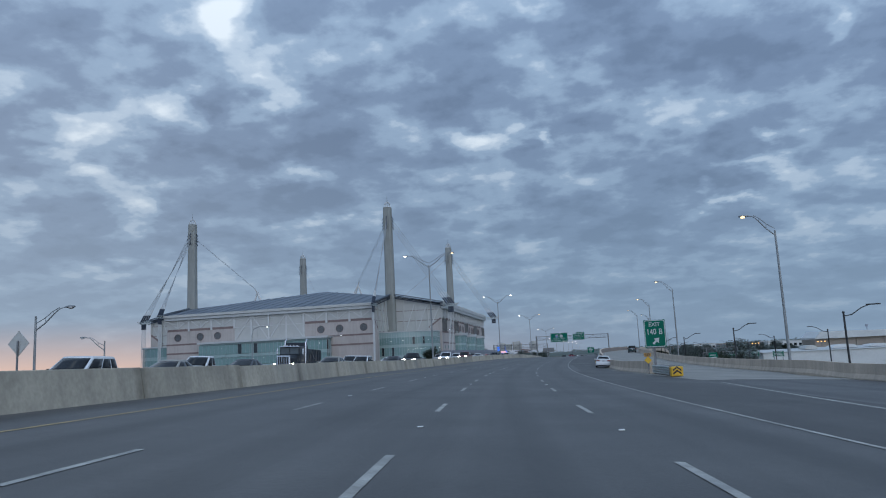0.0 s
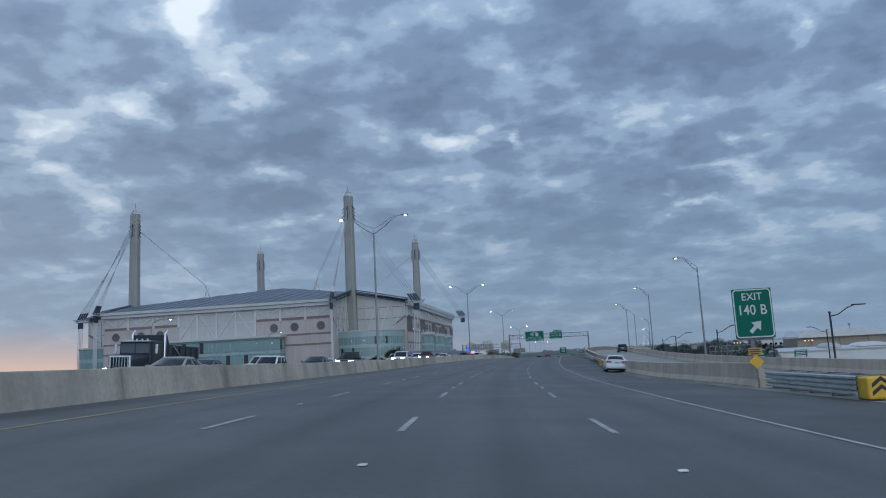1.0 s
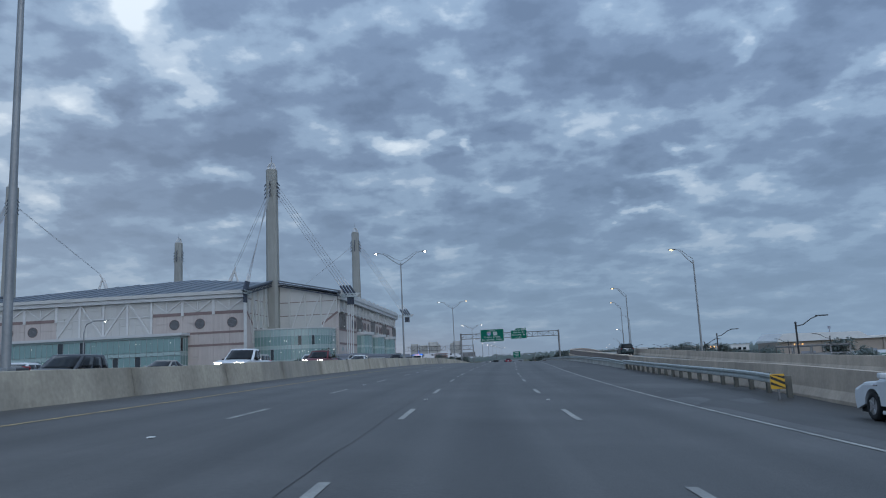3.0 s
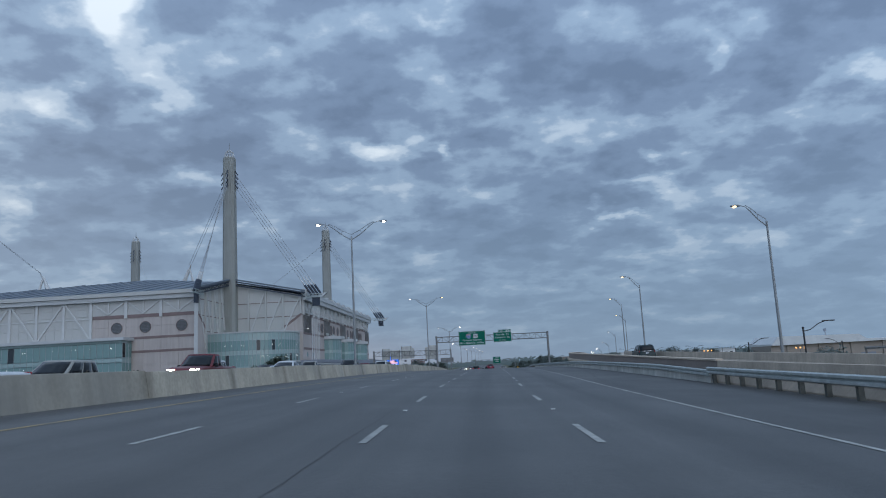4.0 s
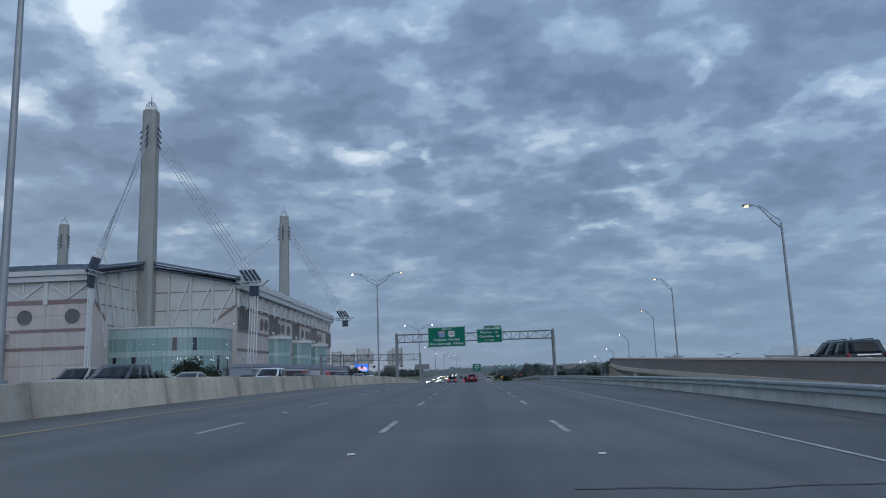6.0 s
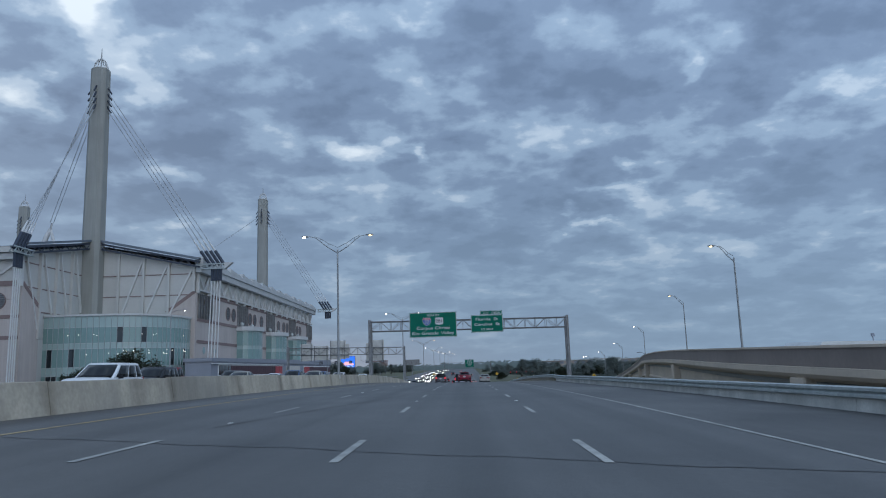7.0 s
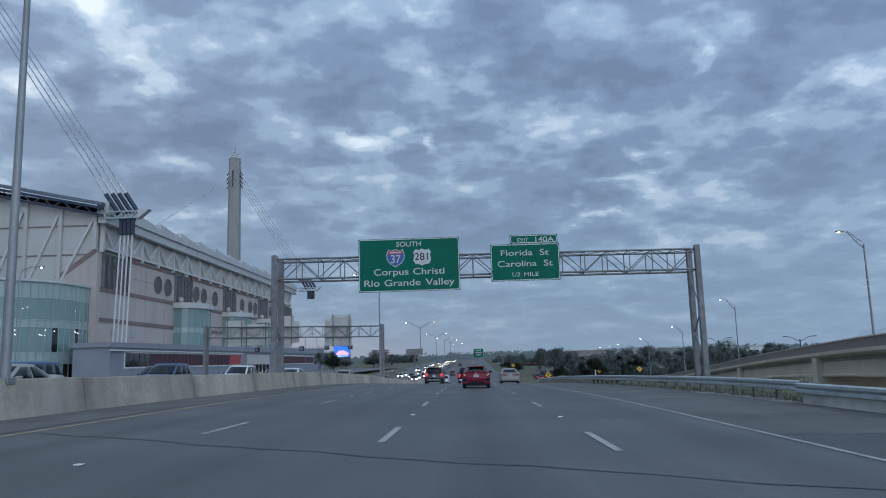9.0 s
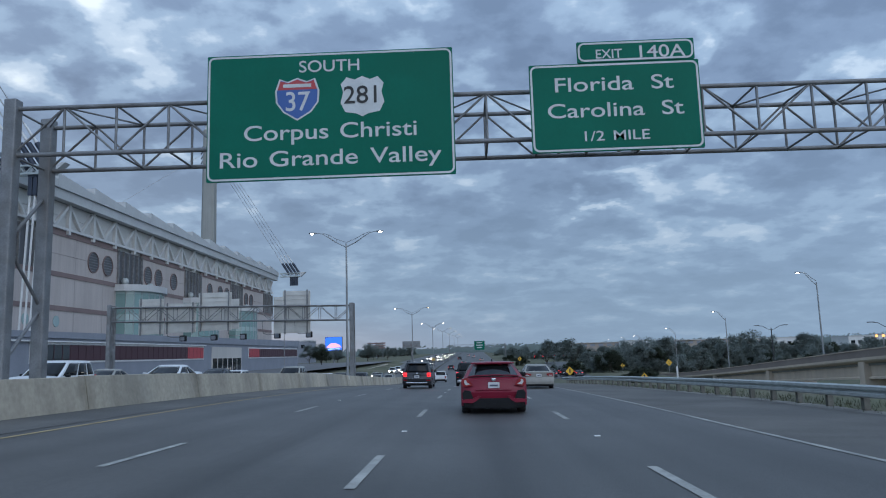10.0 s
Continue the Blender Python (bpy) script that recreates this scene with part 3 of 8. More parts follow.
def lay_across(ob):
    """Stores how far each vertex lies across the road, for the wear of the asphalt."""
    at = ob.data.attributes.new("across", "FLOAT", "POINT")
    for v, d in zip(ob.data.vertices, at.data):
        d.value = v.co.x - lane_x(v.co.y)
    return ob


def heading(y):
    return math.atan2(-(lane_x(y + 1) - lane_x(y - 1)) / 2, 1)


# ---- ground, road, markings ----
ramp_l = smooth_curve([(40, 5.6), (55, 4.5), (80, 2.7), (97, 1.8), (120, 1.4), (139, 1.3), (170, 1.25), (190, 1.45), (205, 1.95), (217, 3.0), (237.6, 6.3), (266.7, 11.5), (294.4, 17.3), (327, 23.2), (360, 28.2), (400, 32.6), (440, 35.2), (600, 40)])
ramp_r = smooth_curve([(-200, 48), (-60, 28), (0, 19.2), (42, 15.0), (69, 13.4), (112, 11.5), (160, 11.3), (206, 11.7), (230, 13.9), (257, 18.3), (306, 27.9), (356, 33.4), (400, 38.2), (440, 41.5), (600, 47)])
ramp_z = smooth_curve([(40, -0.45), (60, -0.47), (83, -0.35), (105, -0.1), (139, 0.45), (164, 1.0), (190, 1.55), (217, 2.05), (240, 2.4), (258, 2.5), (278, 2.35), (300, 1.75), (321, 0.95), (350, -0.45), (380, -2.0), (410, -3.5), (440, -4.6), (600, -5)])


def ground_z(x, y):
    """Rough lie of the land: low on the ramp's outer side, level by the arena."""
    r = ramp_r(min(max(y, -200), 600))
    out = max(0.0, min(1.0, (x - (ramp_l(y) - 2.0 if y > 235 else r - 1.0)) / 9.0))
    far = max(0.0, min(1.0, (y - 330) / 120))
    yc = min(max(y, -200), 1300)
    base = road_z(yc) - fall(yc, x - lane_x(yc)) - 0.5
    left = max(0.0, min(1.0, (-30 - x) / 25))
    base = base * (1 - left) + (-0.6 if y < 700 else base) * left
    return base * (1 - out) + (-5.0 * (1 - far * 0.1)) * out


gf = Form()
gx = [-2600, -1500, -900, -500, -300, -200, -120, -80, -60, -45, -35, -28] + [-24 + 3 * i for i in range(28)] + [64, 75, 90, 120, 170, 250, 400, 700, 1200, 2600]
gy = [-400, -200, -100] + [-60 + 10 * i for i in range(60)] + [560, 620, 700, 800, 950, 1150, 1500, 2200, 3800]
gv = [(x, y, ground_z(x, y) - (0.004 * max(0, y - 1500) if y > 1500 else 0)) for y in gy for x in gx]
nx = len(gx)
gf.add(gv, [(j * nx + i, j * nx + i + 1, (j + 1) * nx + i + 1, (j + 1) * nx + i) for j in range(len(gy) - 1) for i in range(nx - 1)])
structure("ground", gf, GRASS, "dry winter grass verges and open land")

LEFT_EDGE, WALL_OFF = -9.25, -11.95


def edge_off(y):
    return float(np.interp(y, [-100, 0, 40, 90, 130, 180, 206, 238, 260, 300], [5.05, 5.05, 5.1, 5.25, 5.4, 5.35, 5.22, 4.92, 4.82, 4.8]))


def right_edge(y):
    return float(np.interp(y, [-200, 42, 55, 97, 105, 140, 236, 260, 600], [21, 17.2, 11.2, 10.4, 10.6, 10.6, 10.4, 9.3, 9.3]))


rf = Form()
ys = [-120 + 5 * i for i in range(150)] + [640 + 40 * i for i in range(16)]
offs = [-12.3, -9.2, -5.5, -1.83, 1.83, 5.5, 7.0, 8.6, 9.7, 1.0]
verts = []
for y in ys:
    e = right_edge(y)
    if y < 60:
        e = max(e, min(21.0, ramp_r(y) - lane_x(y))) if y < 48 else e
    verts += [on_road(y, min(o, e - 0.02 * (10 - o))) for o in offs[:-1]] + [on_road(y, e)]
k = len(offs)
rf.add(verts, [(j * k + i, j * k + i + 1, (j + 1) * k + i + 1, (j + 1) * k + i) for j in range(len(ys) - 1) for i in range(k - 1)])
road = lay_across(structure("road", rf, ASPHALT, "worn grey asphalt motorway carriageway"))
f = Form()
for a, b in ((0.0, 0.3), (0.3, 0.62), (0.62, 0.85), (0.85, 1.0)):
    strip(f, -120, 430, lambda y: edge_off(y) + 0.06 + a * (min(right_edge(y), 10.3) - 0.16 - edge_off(y)), lambda y: edge_off(y) + 0.06 + b * (min(right_edge(y), 10.3) - 0.16 - edge_off(y)), 0.005)
lay_across(structure("hard_shoulder", f, SHOULDER, "darker asphalt hard shoulder", road))
f = Form()
for a, b in ((0.0, 0.5), (0.5, 1.0)):
    strip(f, 250, 430, lambda y: edge_off(y) + 0.05 + a * (9.1 - edge_off(y)), lambda y: edge_off(y) + 0.05 + b * (9.1 - edge_off(y)), 0.008)
strip(f, 236, 400, WALL_OFF + 0.04, lambda y: LEFT_EDGE - 0.4 + 0.1 * math.sin(y * 0.31), 0.008)
structure("shoulder_dust", f, DUST, "thin pale dust over the shoulders", road)
# oncoming carriageway
f = Form()
for y0, y1, st in ((-120, 640, 8.0), (640, 1240, 40.0)):
    strip(f, y0, y1, -35.5, -12.9, -0.02, st)
lay_across(structure("oncoming_road", f, ASPHALT, "oncoming asphalt carriageway beyond the median barrier"))

DASH = 3.05
marks = thing("lane_markings", "white and yellow painted lane markings", "road marking", kind="structure")
dash_y = smooth_curve([(-12, -88.5), (-3, 9.73), (0, 43.3), (4, 87.4), (8, 130.6), (11, 164.2), (15, 207.3), (19, 252.7), (21, 275.95), (22, 287.3), (40, 486)])


strip(f := Form(), -120, 640, lambda y: edge_off(y) - 0.055, lambda y: edge_off(y) + 0.055, 0.008)
part("edge_line", f, WHITELINE, marks)
strip(f := Form(), -120, 640, LEFT_EDGE - 0.07, LEFT_EDGE + 0.07, 0.008)
part("yellow_line", f, YELLOWLINE, marks, "faded yellow edge line")
strip(f := Form(), -80, 41, lambda y: np.interp(y, [-80, 20, 41], [5.8, 9.3, 11.0]) - 0.08, lambda y: np.interp(y, [-80, 20, 41], [5.8, 9.3, 11.0]) + 0.08, 0.008)
part("gore_line", f, WHITELINE, marks)
for off in (-5.5, -1.83, 1.83):
    for i in range(-3, 34):
        y1 = dash_y(i)
        y1 -= (off + 1.83) * float(np.interp(y1, [190, 248], [0.0, 0.47]))
        strip(f := Form(), y1 - DASH, y1, off - 0.065, off + 0.065, 0.008, 1.6)
        part("dash", f, WHITELINE, marks)
        if i % 2 == (0 if off < -5 else 1):
            p = on_road(y1 + 4.05, off, 0.004)
            f = Form().bevbox((p[0] - 0.055, p[1] - 0.055, p[2]), (p[0] + 0.055, p[1] + 0.055, p[2] + 0.018), 0.008)
            part("raised_marker", f, MARKER, marks)
for i in range(-3, 30):
    for off in (-19.5, -23.2, -27):
        y1 = 47 + 10.95 * i
        strip(f := Form(), y1 - DASH, y1, off - 0.065, off + 0.065, 0.0, 3.1)
        part("dash", f, WHITELINE, marks)

seams = thing("road_seams", "tarred joints and cracks in the asphalt", "road seam", kind="structure")
for off, y0, y1, w in ((-2.15, 60, 128, 0.011), (-9.35, -20, 330, 0.03)):
    strip(f := Form(), y0, y1, lambda y: off + 0.02 * math.sin(y * 0.9) + 0.012 * math.sin(y * 2.3) - w / 2, lambda y: off + 0.02 * math.sin(y * 0.9) + 0.012 * math.sin(y * 2.3) + w / 2, 0.007, 1.0)
    part("seam", f, SEAM, seams)
strip(f := Form(), 130, 188, lambda y: float(np.interp(y, [128, 143, 150, 157, 172, 190], [6.1, 6.25, 6.6, 7.4, 8.6, 9.9])) - 0.05 + 0.03 * math.sin(y * 1.9), lambda y: float(np.interp(y, [128, 143, 150, 157, 172, 190], [6.1, 6.25, 6.6, 7.4, 8.6, 9.9])) + 0.05 + 0.03 * math.sin(y * 2.3), 0.009, 1.0)
part("seam", f, SEAM, seams)
for y, a, b, skew in ((146.8, -3, 10, 0.2), (165.0, 1.0, 5.0, 0.1), (194.0, -9, 10, -0.4), (213.2, 0, 9.8, -0.63), (246.6, -9, 9.0, -0.58)):
    f = Form()
    vs = []
    n = 40
    for i in range(n + 1):
        o = a + (b - a) * i / n
        wob = 0.09 * math.sin(o * 1.7) + 0.05 * math.sin(o * 4.1) + o * skew
        for d in (-0.028, 0.028):
            vs.append(on_road(y + wob + d, o, 0.007))
    f.add(vs, [(2 * i, 2 * i + 1, 2 * i + 3, 2 * i + 2) for i in range(n)])
    part("seam", f, SEAM, seams)

strip(f := Form(), 199, 229, lambda y: -5.55 + 0.142 * (y - 199) - 0.022 + 0.02 * math.sin(y * 1.4), lambda y: -5.55 + 0.142 * (y - 199) + 0.022 + 0.02 * math.sin(y * 1.7), 0.009, 1.0)
part("seam", f, SEAM, seams)
strip(f := Form(), 76.2, 77.9, lambda y: -5.35 + 0.25 * math.sin(y * 3.0) * 0.3, lambda y: -5.0 + 0.06 * math.sin(y * 5.0), 0.009, 0.3)
part("tar_patch", f, SEAM, seams)


# ---- barriers ----
def barrier_run(form, path, profile):
    """Sweeps a cross-section (offset to the right of the path, height) along points with headings."""
    rings = []
    for (x, y, z), a in path:
        c, s = math.cos(a), math.sin(a)
        rings.append([(x + o * c, y + o * s, z + h) for o, h in profile])
    return form.sweep(rings)


JERSEY = [(0.28, 0.0), (0.27, 0.06), (0.12, 0.90), (0.10, 0.92), (-0.10, 0.92), (-0.12, 0.90), (-0.27, 0.06), (-0.28, 0.0)]
median = thing("median_barrier", "stained concrete median barrier in cast lengths", "barrier", kind="structure")
y = -60.0
i = 0
while y < 420:
    ln = 9.15 if i % 2 else 9.1
    pts = []
    for kk in range(4):
        yy = y + 0.02 + (ln - 0.04) * kk / 3
        q = on_road(yy, WALL_OFF - 0.25, -0.02)
        pts.append((q, heading(yy)))
    h = 1.0 + 0.03 * math.sin(i * 1.7)
    part("barrier_length", barrier_run(Form(), pts, [(o, z * h / 0.92) for o, z in JERSEY]), CONCRETE, median)
    y += ln
    i += 1


# ---- exit ramp ----
def ramp_path(y0, y1, fx, dz=0.0, step=6.0):
    n = max(1, int((y1 - y0) / step))
    out = []
    for i in range(n + 1):
        y = y0 + (y1 - y0) * i / n
        a = math.atan2(-(fx(y + 1) - fx(y - 1)) / 2, 1)
        out.append(((fx(y), y, ramp_z(y) + dz), a))
    return out


ramp = thing("exit_ramp", "concrete exit ramp rising to a bridge on piers", "ramp", kind="structure")
f = Form()
vs = []
yl = [46 + 5 * i for i in range(111)]
for y in yl:
    za, zb = ramp_z(y), ramp_z(y) - 0.02 * (ramp_r(y) - ramp_l(y))
    if y < 60:
        za, zb = on_road(y, ramp_l(y) - lane_x(y))[2] + 0.01, on_road(y, ramp_r(y) - lane_x(y))[2] + 0.01
    vs += [(ramp_l(y) + 0.1, y, za), (ramp_r(y), y, zb), (ramp_r(y), y, zb - 0.3), (ramp_l(y) + 0.1, y, za - 0.3)]
f.sweep([vs[4 * i:4 * i + 4] for i in range(len(yl))])
part("ramp_deck", f, DECKCONC, ramp)
part("shared_barrier", barrier_run(Form(), [((ramp_l(y), y, on_road(y, ramp_l(y) - lane_x(y))[2] * (1 - w) + ramp_z(y) * w), 0.05) for y, w in [(59.2 + 2.886 * i, max(0, min(1, (i - 12) / 14))) for i in range(29)]], [(0.3, -0.1), (0.3, 0.08), (0.15, 0.33), (0.1, 0.97), (-0.1, 0.97), (-0.15, 0.33), (-0.3, 0.08), (-0.3, -0.1)]), GRIMECONC, ramp, "tan concrete barrier between road and ramp")
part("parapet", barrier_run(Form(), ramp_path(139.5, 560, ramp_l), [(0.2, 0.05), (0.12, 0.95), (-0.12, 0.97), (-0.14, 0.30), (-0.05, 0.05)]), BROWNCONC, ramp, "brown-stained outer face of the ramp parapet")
part("coping", barrier_run(Form(), ramp_path(139.5, 560, ramp_l), [(0.17, 0.96), (0.17, 1.04), (-0.17, 1.04), (-0.17, 0.96)]), TANCONC, ramp)
part("ledge", barrier_run(Form(), ramp_path(150, 560, ramp_l), [(0.1, -0.1), (0.1, 0.36), (-0.34, 0.36), (-0.34, 0.14), (-0.24, 0.02), (-0.02, -0.1)]), TANCONC, ramp, "pale deck edge ledge")
part("outer_barrier", barrier_run(Form(), [((ramp_r(y), y, (on_road(y, min(22, ramp_r(y) - lane_x(y)))[2] if y < 50 else ramp_z(y) - 0.18)), math.atan2(-(ramp_r(y + 1) - ramp_r(y - 1)) / 2, 1)) for y in [-90 + 6 * i for i in range(109)]], [(0.2, -0.4), (0.12, 0.9), (-0.12, 0.9), (-0.16, 0.33), (-0.3, 0.08), (-0.3, -0.4)]), GRIMECONC, ramp, "tan concrete outer barrier")
# girders and solid approach under the deck
part("approach_wall", barrier_run(Form(), ramp_path(141, 181, ramp_l), [(0.4, -3.5), (0.4, -0.3), (-0.06, -0.3), (-0.06, -3.5)]), TANCONC, ramp)
for a, b in ((181.5, 207.9), (209.1, 237.0), (238.2, 266.1), (267.3, 293.8), (295.0, 326.4), (327.6, 358), (359.2, 390)):
    part("girder", barrier_run(Form(), ramp_path(a, b, ramp_l, 0, 4.0), [(0.55, -1.38), (0.55, -1.24), (0.42, -1.16), (0.42, -0.3), (0.22, -0.3), (0.22, -1.16), (0.05, -1.25), (0.05, -1.38)]), TANCONC, ramp)
    part("inner_girder", barrier_run(Form(), ramp_path(a, b, lambda y: ramp_l(y) + 3.5, 0, 6.0), [(0.3, -1.38), (0.3, -0.3), (-0.1, -0.3), (-0.1, -1.38)]), TANCONC, ramp)
for y in (208.5, 237.6, 266.7, 294.4, 327, 358.6, 390.5):
    x, z = ramp_l(y), ramp_z(y)
    a = math.atan2(-(ramp_l(y + 1) - ramp_l(y - 1)) / 2, 1)
    f = Form().bevbox((-0.28, -0.65, -7), (0.75, 0.65, 0.0), 0.05, pose(x, y, z, 0, 0, math.degrees(a)))
    w = ramp_r(y) - ramp_l(y)
    f.bevbox((0.4, -0.6, -2.7), (w - 0.5, 0.6, -1.39), 0.06, pose(x, y, z, 0, 0, math.degrees(a)))
    f.bevbox((w * 0.5 - 0.7, -0.6, -8), (w * 0.5 + 0.7, 0.6, -2.6), 0.1, pose(x, y, z, 0, 0, math.degrees(a)))
    part("pier", f, TANCONC, ramp)
f = Form()
vs = []
for i in range(60):
    y = 60 + 8 * i
    vs += [(ramp_l(y) + 1.1, y, ramp_z(y) + 0.006 - 0.022), (ramp_l(y) + 1.22, y, ramp_z(y) + 0.006 - 0.024)]
f.add(vs, [(2 * i, 2 * i + 1, 2 * i + 3, 2 * i + 2) for i in range(59)])
part("ramp_edge_line", f, WHITELINE, ramp)
f = Form()
vs = []
for i in range(60):
    y = 60 + 8 * i
    vs += [(ramp_r(y) - 2.0, y, ramp_z(y) + 0.01 - 0.02 * (ramp_r(y) - 2 - ramp_l(y))), (ramp_r(y) - 1.87, y, ramp_z(y) + 0.01 - 0.02 * (ramp_r(y) - 1.87 - ramp_l(y)))]
f.add(vs, [(2 * i, 2 * i + 1, 2 * i + 3, 2 * i + 2) for i in range(59)])
part("ramp_edge_line", f, WHITELINE, ramp)

# ---- guardrails beside the shoulder ----
WBEAM = [(0.0, -0.155), (-0.08, -0.12), (-0.08, -0.05), (0.0, 0.0), (-0.08, 0.05), (-0.08, 0.12), (0.0, 0.155), (0.012, 0.155), (-0.066, 0.12), (-0.066, 0.05), (0.012, 0.0), (-0.066, -0.05), (-0.066, -0.12), (0.012, -0.155)]


def rail_run(name, label, y0, y1, off, height, posts, material=GALV, blocks=True):
    g = thing(name, label, "guardrail", kind="structure")
    y = y0
    fo = off if callable(off) else (lambda q: off)
    while y < y1 - 0.1:
        e = min(y + 7.62, y1)
        path = []
        for j in range(4):
            q = y + (e + 0.15 - y) * j / 3
            p = on_road(q, fo(q), height(q) if callable(height) else height)
            path.append((p, heading(q)))
        part("beam", barrier_run(Form(), path, WBEAM), material, g)
        y = e
    if posts:
        n = int((y1 - y0) / 1.9)
        for j in range(n + 1):
            q = y0 + 0.3 + j * 1.9
            p = on_road(q, fo(q))
            f = Form().bevbox((p[0] + 0.17, q - 0.08, p[2] - 0.5), (p[0] + 0.33, q + 0.08, p[2] + height + 0.14), 0.012)
            f.bevbox((p[0] + 0.012, q - 0.07, p[2] + height - 0.17), (p[0] + 0.18, q + 0.07, p[2] + height + 0.14), 0.01)
            part("post", f, TIMBER, g)
    return g


rail_run("gore_guardrail", "galvanised guardrail on timber posts beside the ramp barrier", 104.6, 139, lambda y: np.interp(y, [104, 112, 139], [9.5, 9.75, 10.15]), 0.56, True)


def wall_lift(y):
    return float(np.interp(y, [139, 150, 190, 215], [0.0, 0.12, 0.12, 0.0]))


def rail_off(y):
    return float(np.interp(y, [139, 190, 214, 243, 300], [10.3, 10.3, 9.95, 9.2, 9.2]))


curb = thing("kerb_wall", "low pale concrete wall under a guardrail", "low wall", kind="structure")
for i in range(15):
    a = 139.2 + i * 7.96
    path = [(on_road(a + 0.01 + 7.94 * j / 3, rail_off(a + 7.94 * j / 3), -0.15 + wall_lift(a + 7.94 * j / 3)), heading(a + 7.94 * j / 3)) for j in range(4)]
    part("wall_length", barrier_run(Form(), path, [(0.22, 0.0), (0.18, 0.50), (0.02, 0.52), (-0.03, 0.48), (-0.06, 0.0)]), WALLCONC, curb)
rail_run("wall_guardrail", "galvanised guardrail bolted along a low concrete wall", 139, 258.6, lambda y: rail_off(y) - 0.1, lambda y: 0.44 + wall_lift(y), False)
rail_run("roadside_guardrail", "galvanised guardrail on timber posts along the grass verge", 258.6, 346, lambda y: rail_off(y) - 0.05, 0.50, True)

strip(f := Form(), 256, 430, lambda y: rail_off(y) + 0.02, lambda y: rail_off(y) + 5.5, -0.03)
structure("grass_verge", f, GRASS, "rough grass verge behind the guardrail")
strip(f := Form(), 259, 420, lambda y: rail_off(y) - 0.28 + 0.12 * math.sin(y * 0.7), lambda y: rail_off(y) + 0.35 + 0.1 * math.sin(y * 1.3), 0.012, 1.5)
structure("verge_grit", f, GRAVEL, "pale grit along the guardrail foot")
f = Form()
gr = random.Random(5)
vs, fs = [], []
for i in range(4200):
    q = 257 + 75 * gr.random() ** 1.4
    p = on_road(q, rail_off(q) + gr.choice((0.25, 0.6, 1.3, 2.2)) + gr.gauss(0, 0.28), -0.03)
    hgt, a = gr.uniform(0.04, 0.20), gr.uniform(0, 6.28)
    dx, dy = 0.014 * math.cos(a), 0.014 * math.sin(a)
    lx, ly = gr.gauss(0, 0.07), gr.gauss(0, 0.07)
    n = len(vs)
    vs += [(p[0] - dx, p[1] - dy, p[2]), (p[0] + dx, p[1] + dy, p[2]), (p[0] + lx, p[1] + ly, p[2] + hgt)]
    fs.append((n, n + 1, n + 2))
f.add(vs, fs)
tagged(part("verge_grass", f, GRASSBLADE), "tufts of dry grass round the guardrail posts", "grass", "", "stuff")

# ---- gore furniture ----
strip(f := Form(), 44, 58, lambda y: float(np.interp(y, [44, 58], [10.6, 9.7])), lambda y: float(np.interp(y, [44, 58], [12.6, 11.6])), 0.014)
structure("gore_apron", f, DECKCONC, "pale concrete apron under the crash cushion")
strip(f := Form(), 58, 97, lambda y: ramp_l(y) - lane_x(y) - float(np.interp(y, [58, 97], [1.3, 0.8])), lambda y: ramp_l(y) - lane_x(y) + 0.05, 0.014)
structure("gore_verge", f, GRAVEL, "gritty dirt strip at the barrier foot")
cz = on_road(48, 10.6)[2]
crash = thing("crash_cushion", "steel crash cushion with a yellow striped nose", "crash cushion", m=pose(5.05, 50.2, cz, 0, 0, 3.5))
for s in (-0.38, 0.38):
    for zz in (0.28, 0.58):
        r = [[(s + sg * o * (1 if s > 0 else -1), yy, zz + h * 0.85) for o, h in WBEAM for sg in (-1,)] for yy in (0.25, 8.0)]
        part("beam", Form().sweep(r), GALV, crash)
for j in range(5):
    part("diaphragm", Form().bevbox((-0.32, 0.4 + j * 1.8, 0.03), (0.32, 0.5 + j * 1.8, 0.72), 0.02), DULLSTEEL, crash)
nose = part("nose", Form().bevbox((-0.38, -0.3, 0.06), (0.38, 0.35, 0.68), 0.06), SIGNYELLOW, crash, "yellow plastic nose")
for j in range(2):
    zz = 0.24 + j * 0.22
    f = Form()
    for s in (-1, 1):
        f.add([(0, -0.306, zz + 0.12), (0, -0.306, zz + 0.24), (s * 0.26, -0.306, zz + 0.04), (s * 0.26, -0.306, zz - 0.08)], [(0, 1, 2, 3)])
    part("chevron", f, SIGNBLACK, nose)

gp = on_road(56.6, 10.4)
warn = thing("gore_marker_sign", "yellow diamond marker under an orange plate on a post", "road sign", m=pose(3.9, 58.4, gp[2]))
part("post", Form().bar((0, 0, -0.2), (0, 0, 1.55), 0.06), DULLSTEEL, warn)
part("diamond", Form().prism([(0, 0.77), (0.28, 1.05), (0, 1.33), (-0.28, 1.05)], -0.05, -0.035, "y"), SIGNYELLOW, warn)
plate = part("plate", Form().bevbox((-0.27, -0.06, 1.30), (0.25, -0.04, 1.58), 0.008), mat("sign_orange", (0.62, 0.33, 0.08), 0.5), warn)
for zz, w in ((1.52, 0.20), (1.44, 0.22), (1.36, 0.16)):
    part("word_bar", Form().box((-w - 0.02, -0.066, zz - 0.022), (w - 0.02, -0.0605, zz + 0.022)), SIGNBLACK, plate)

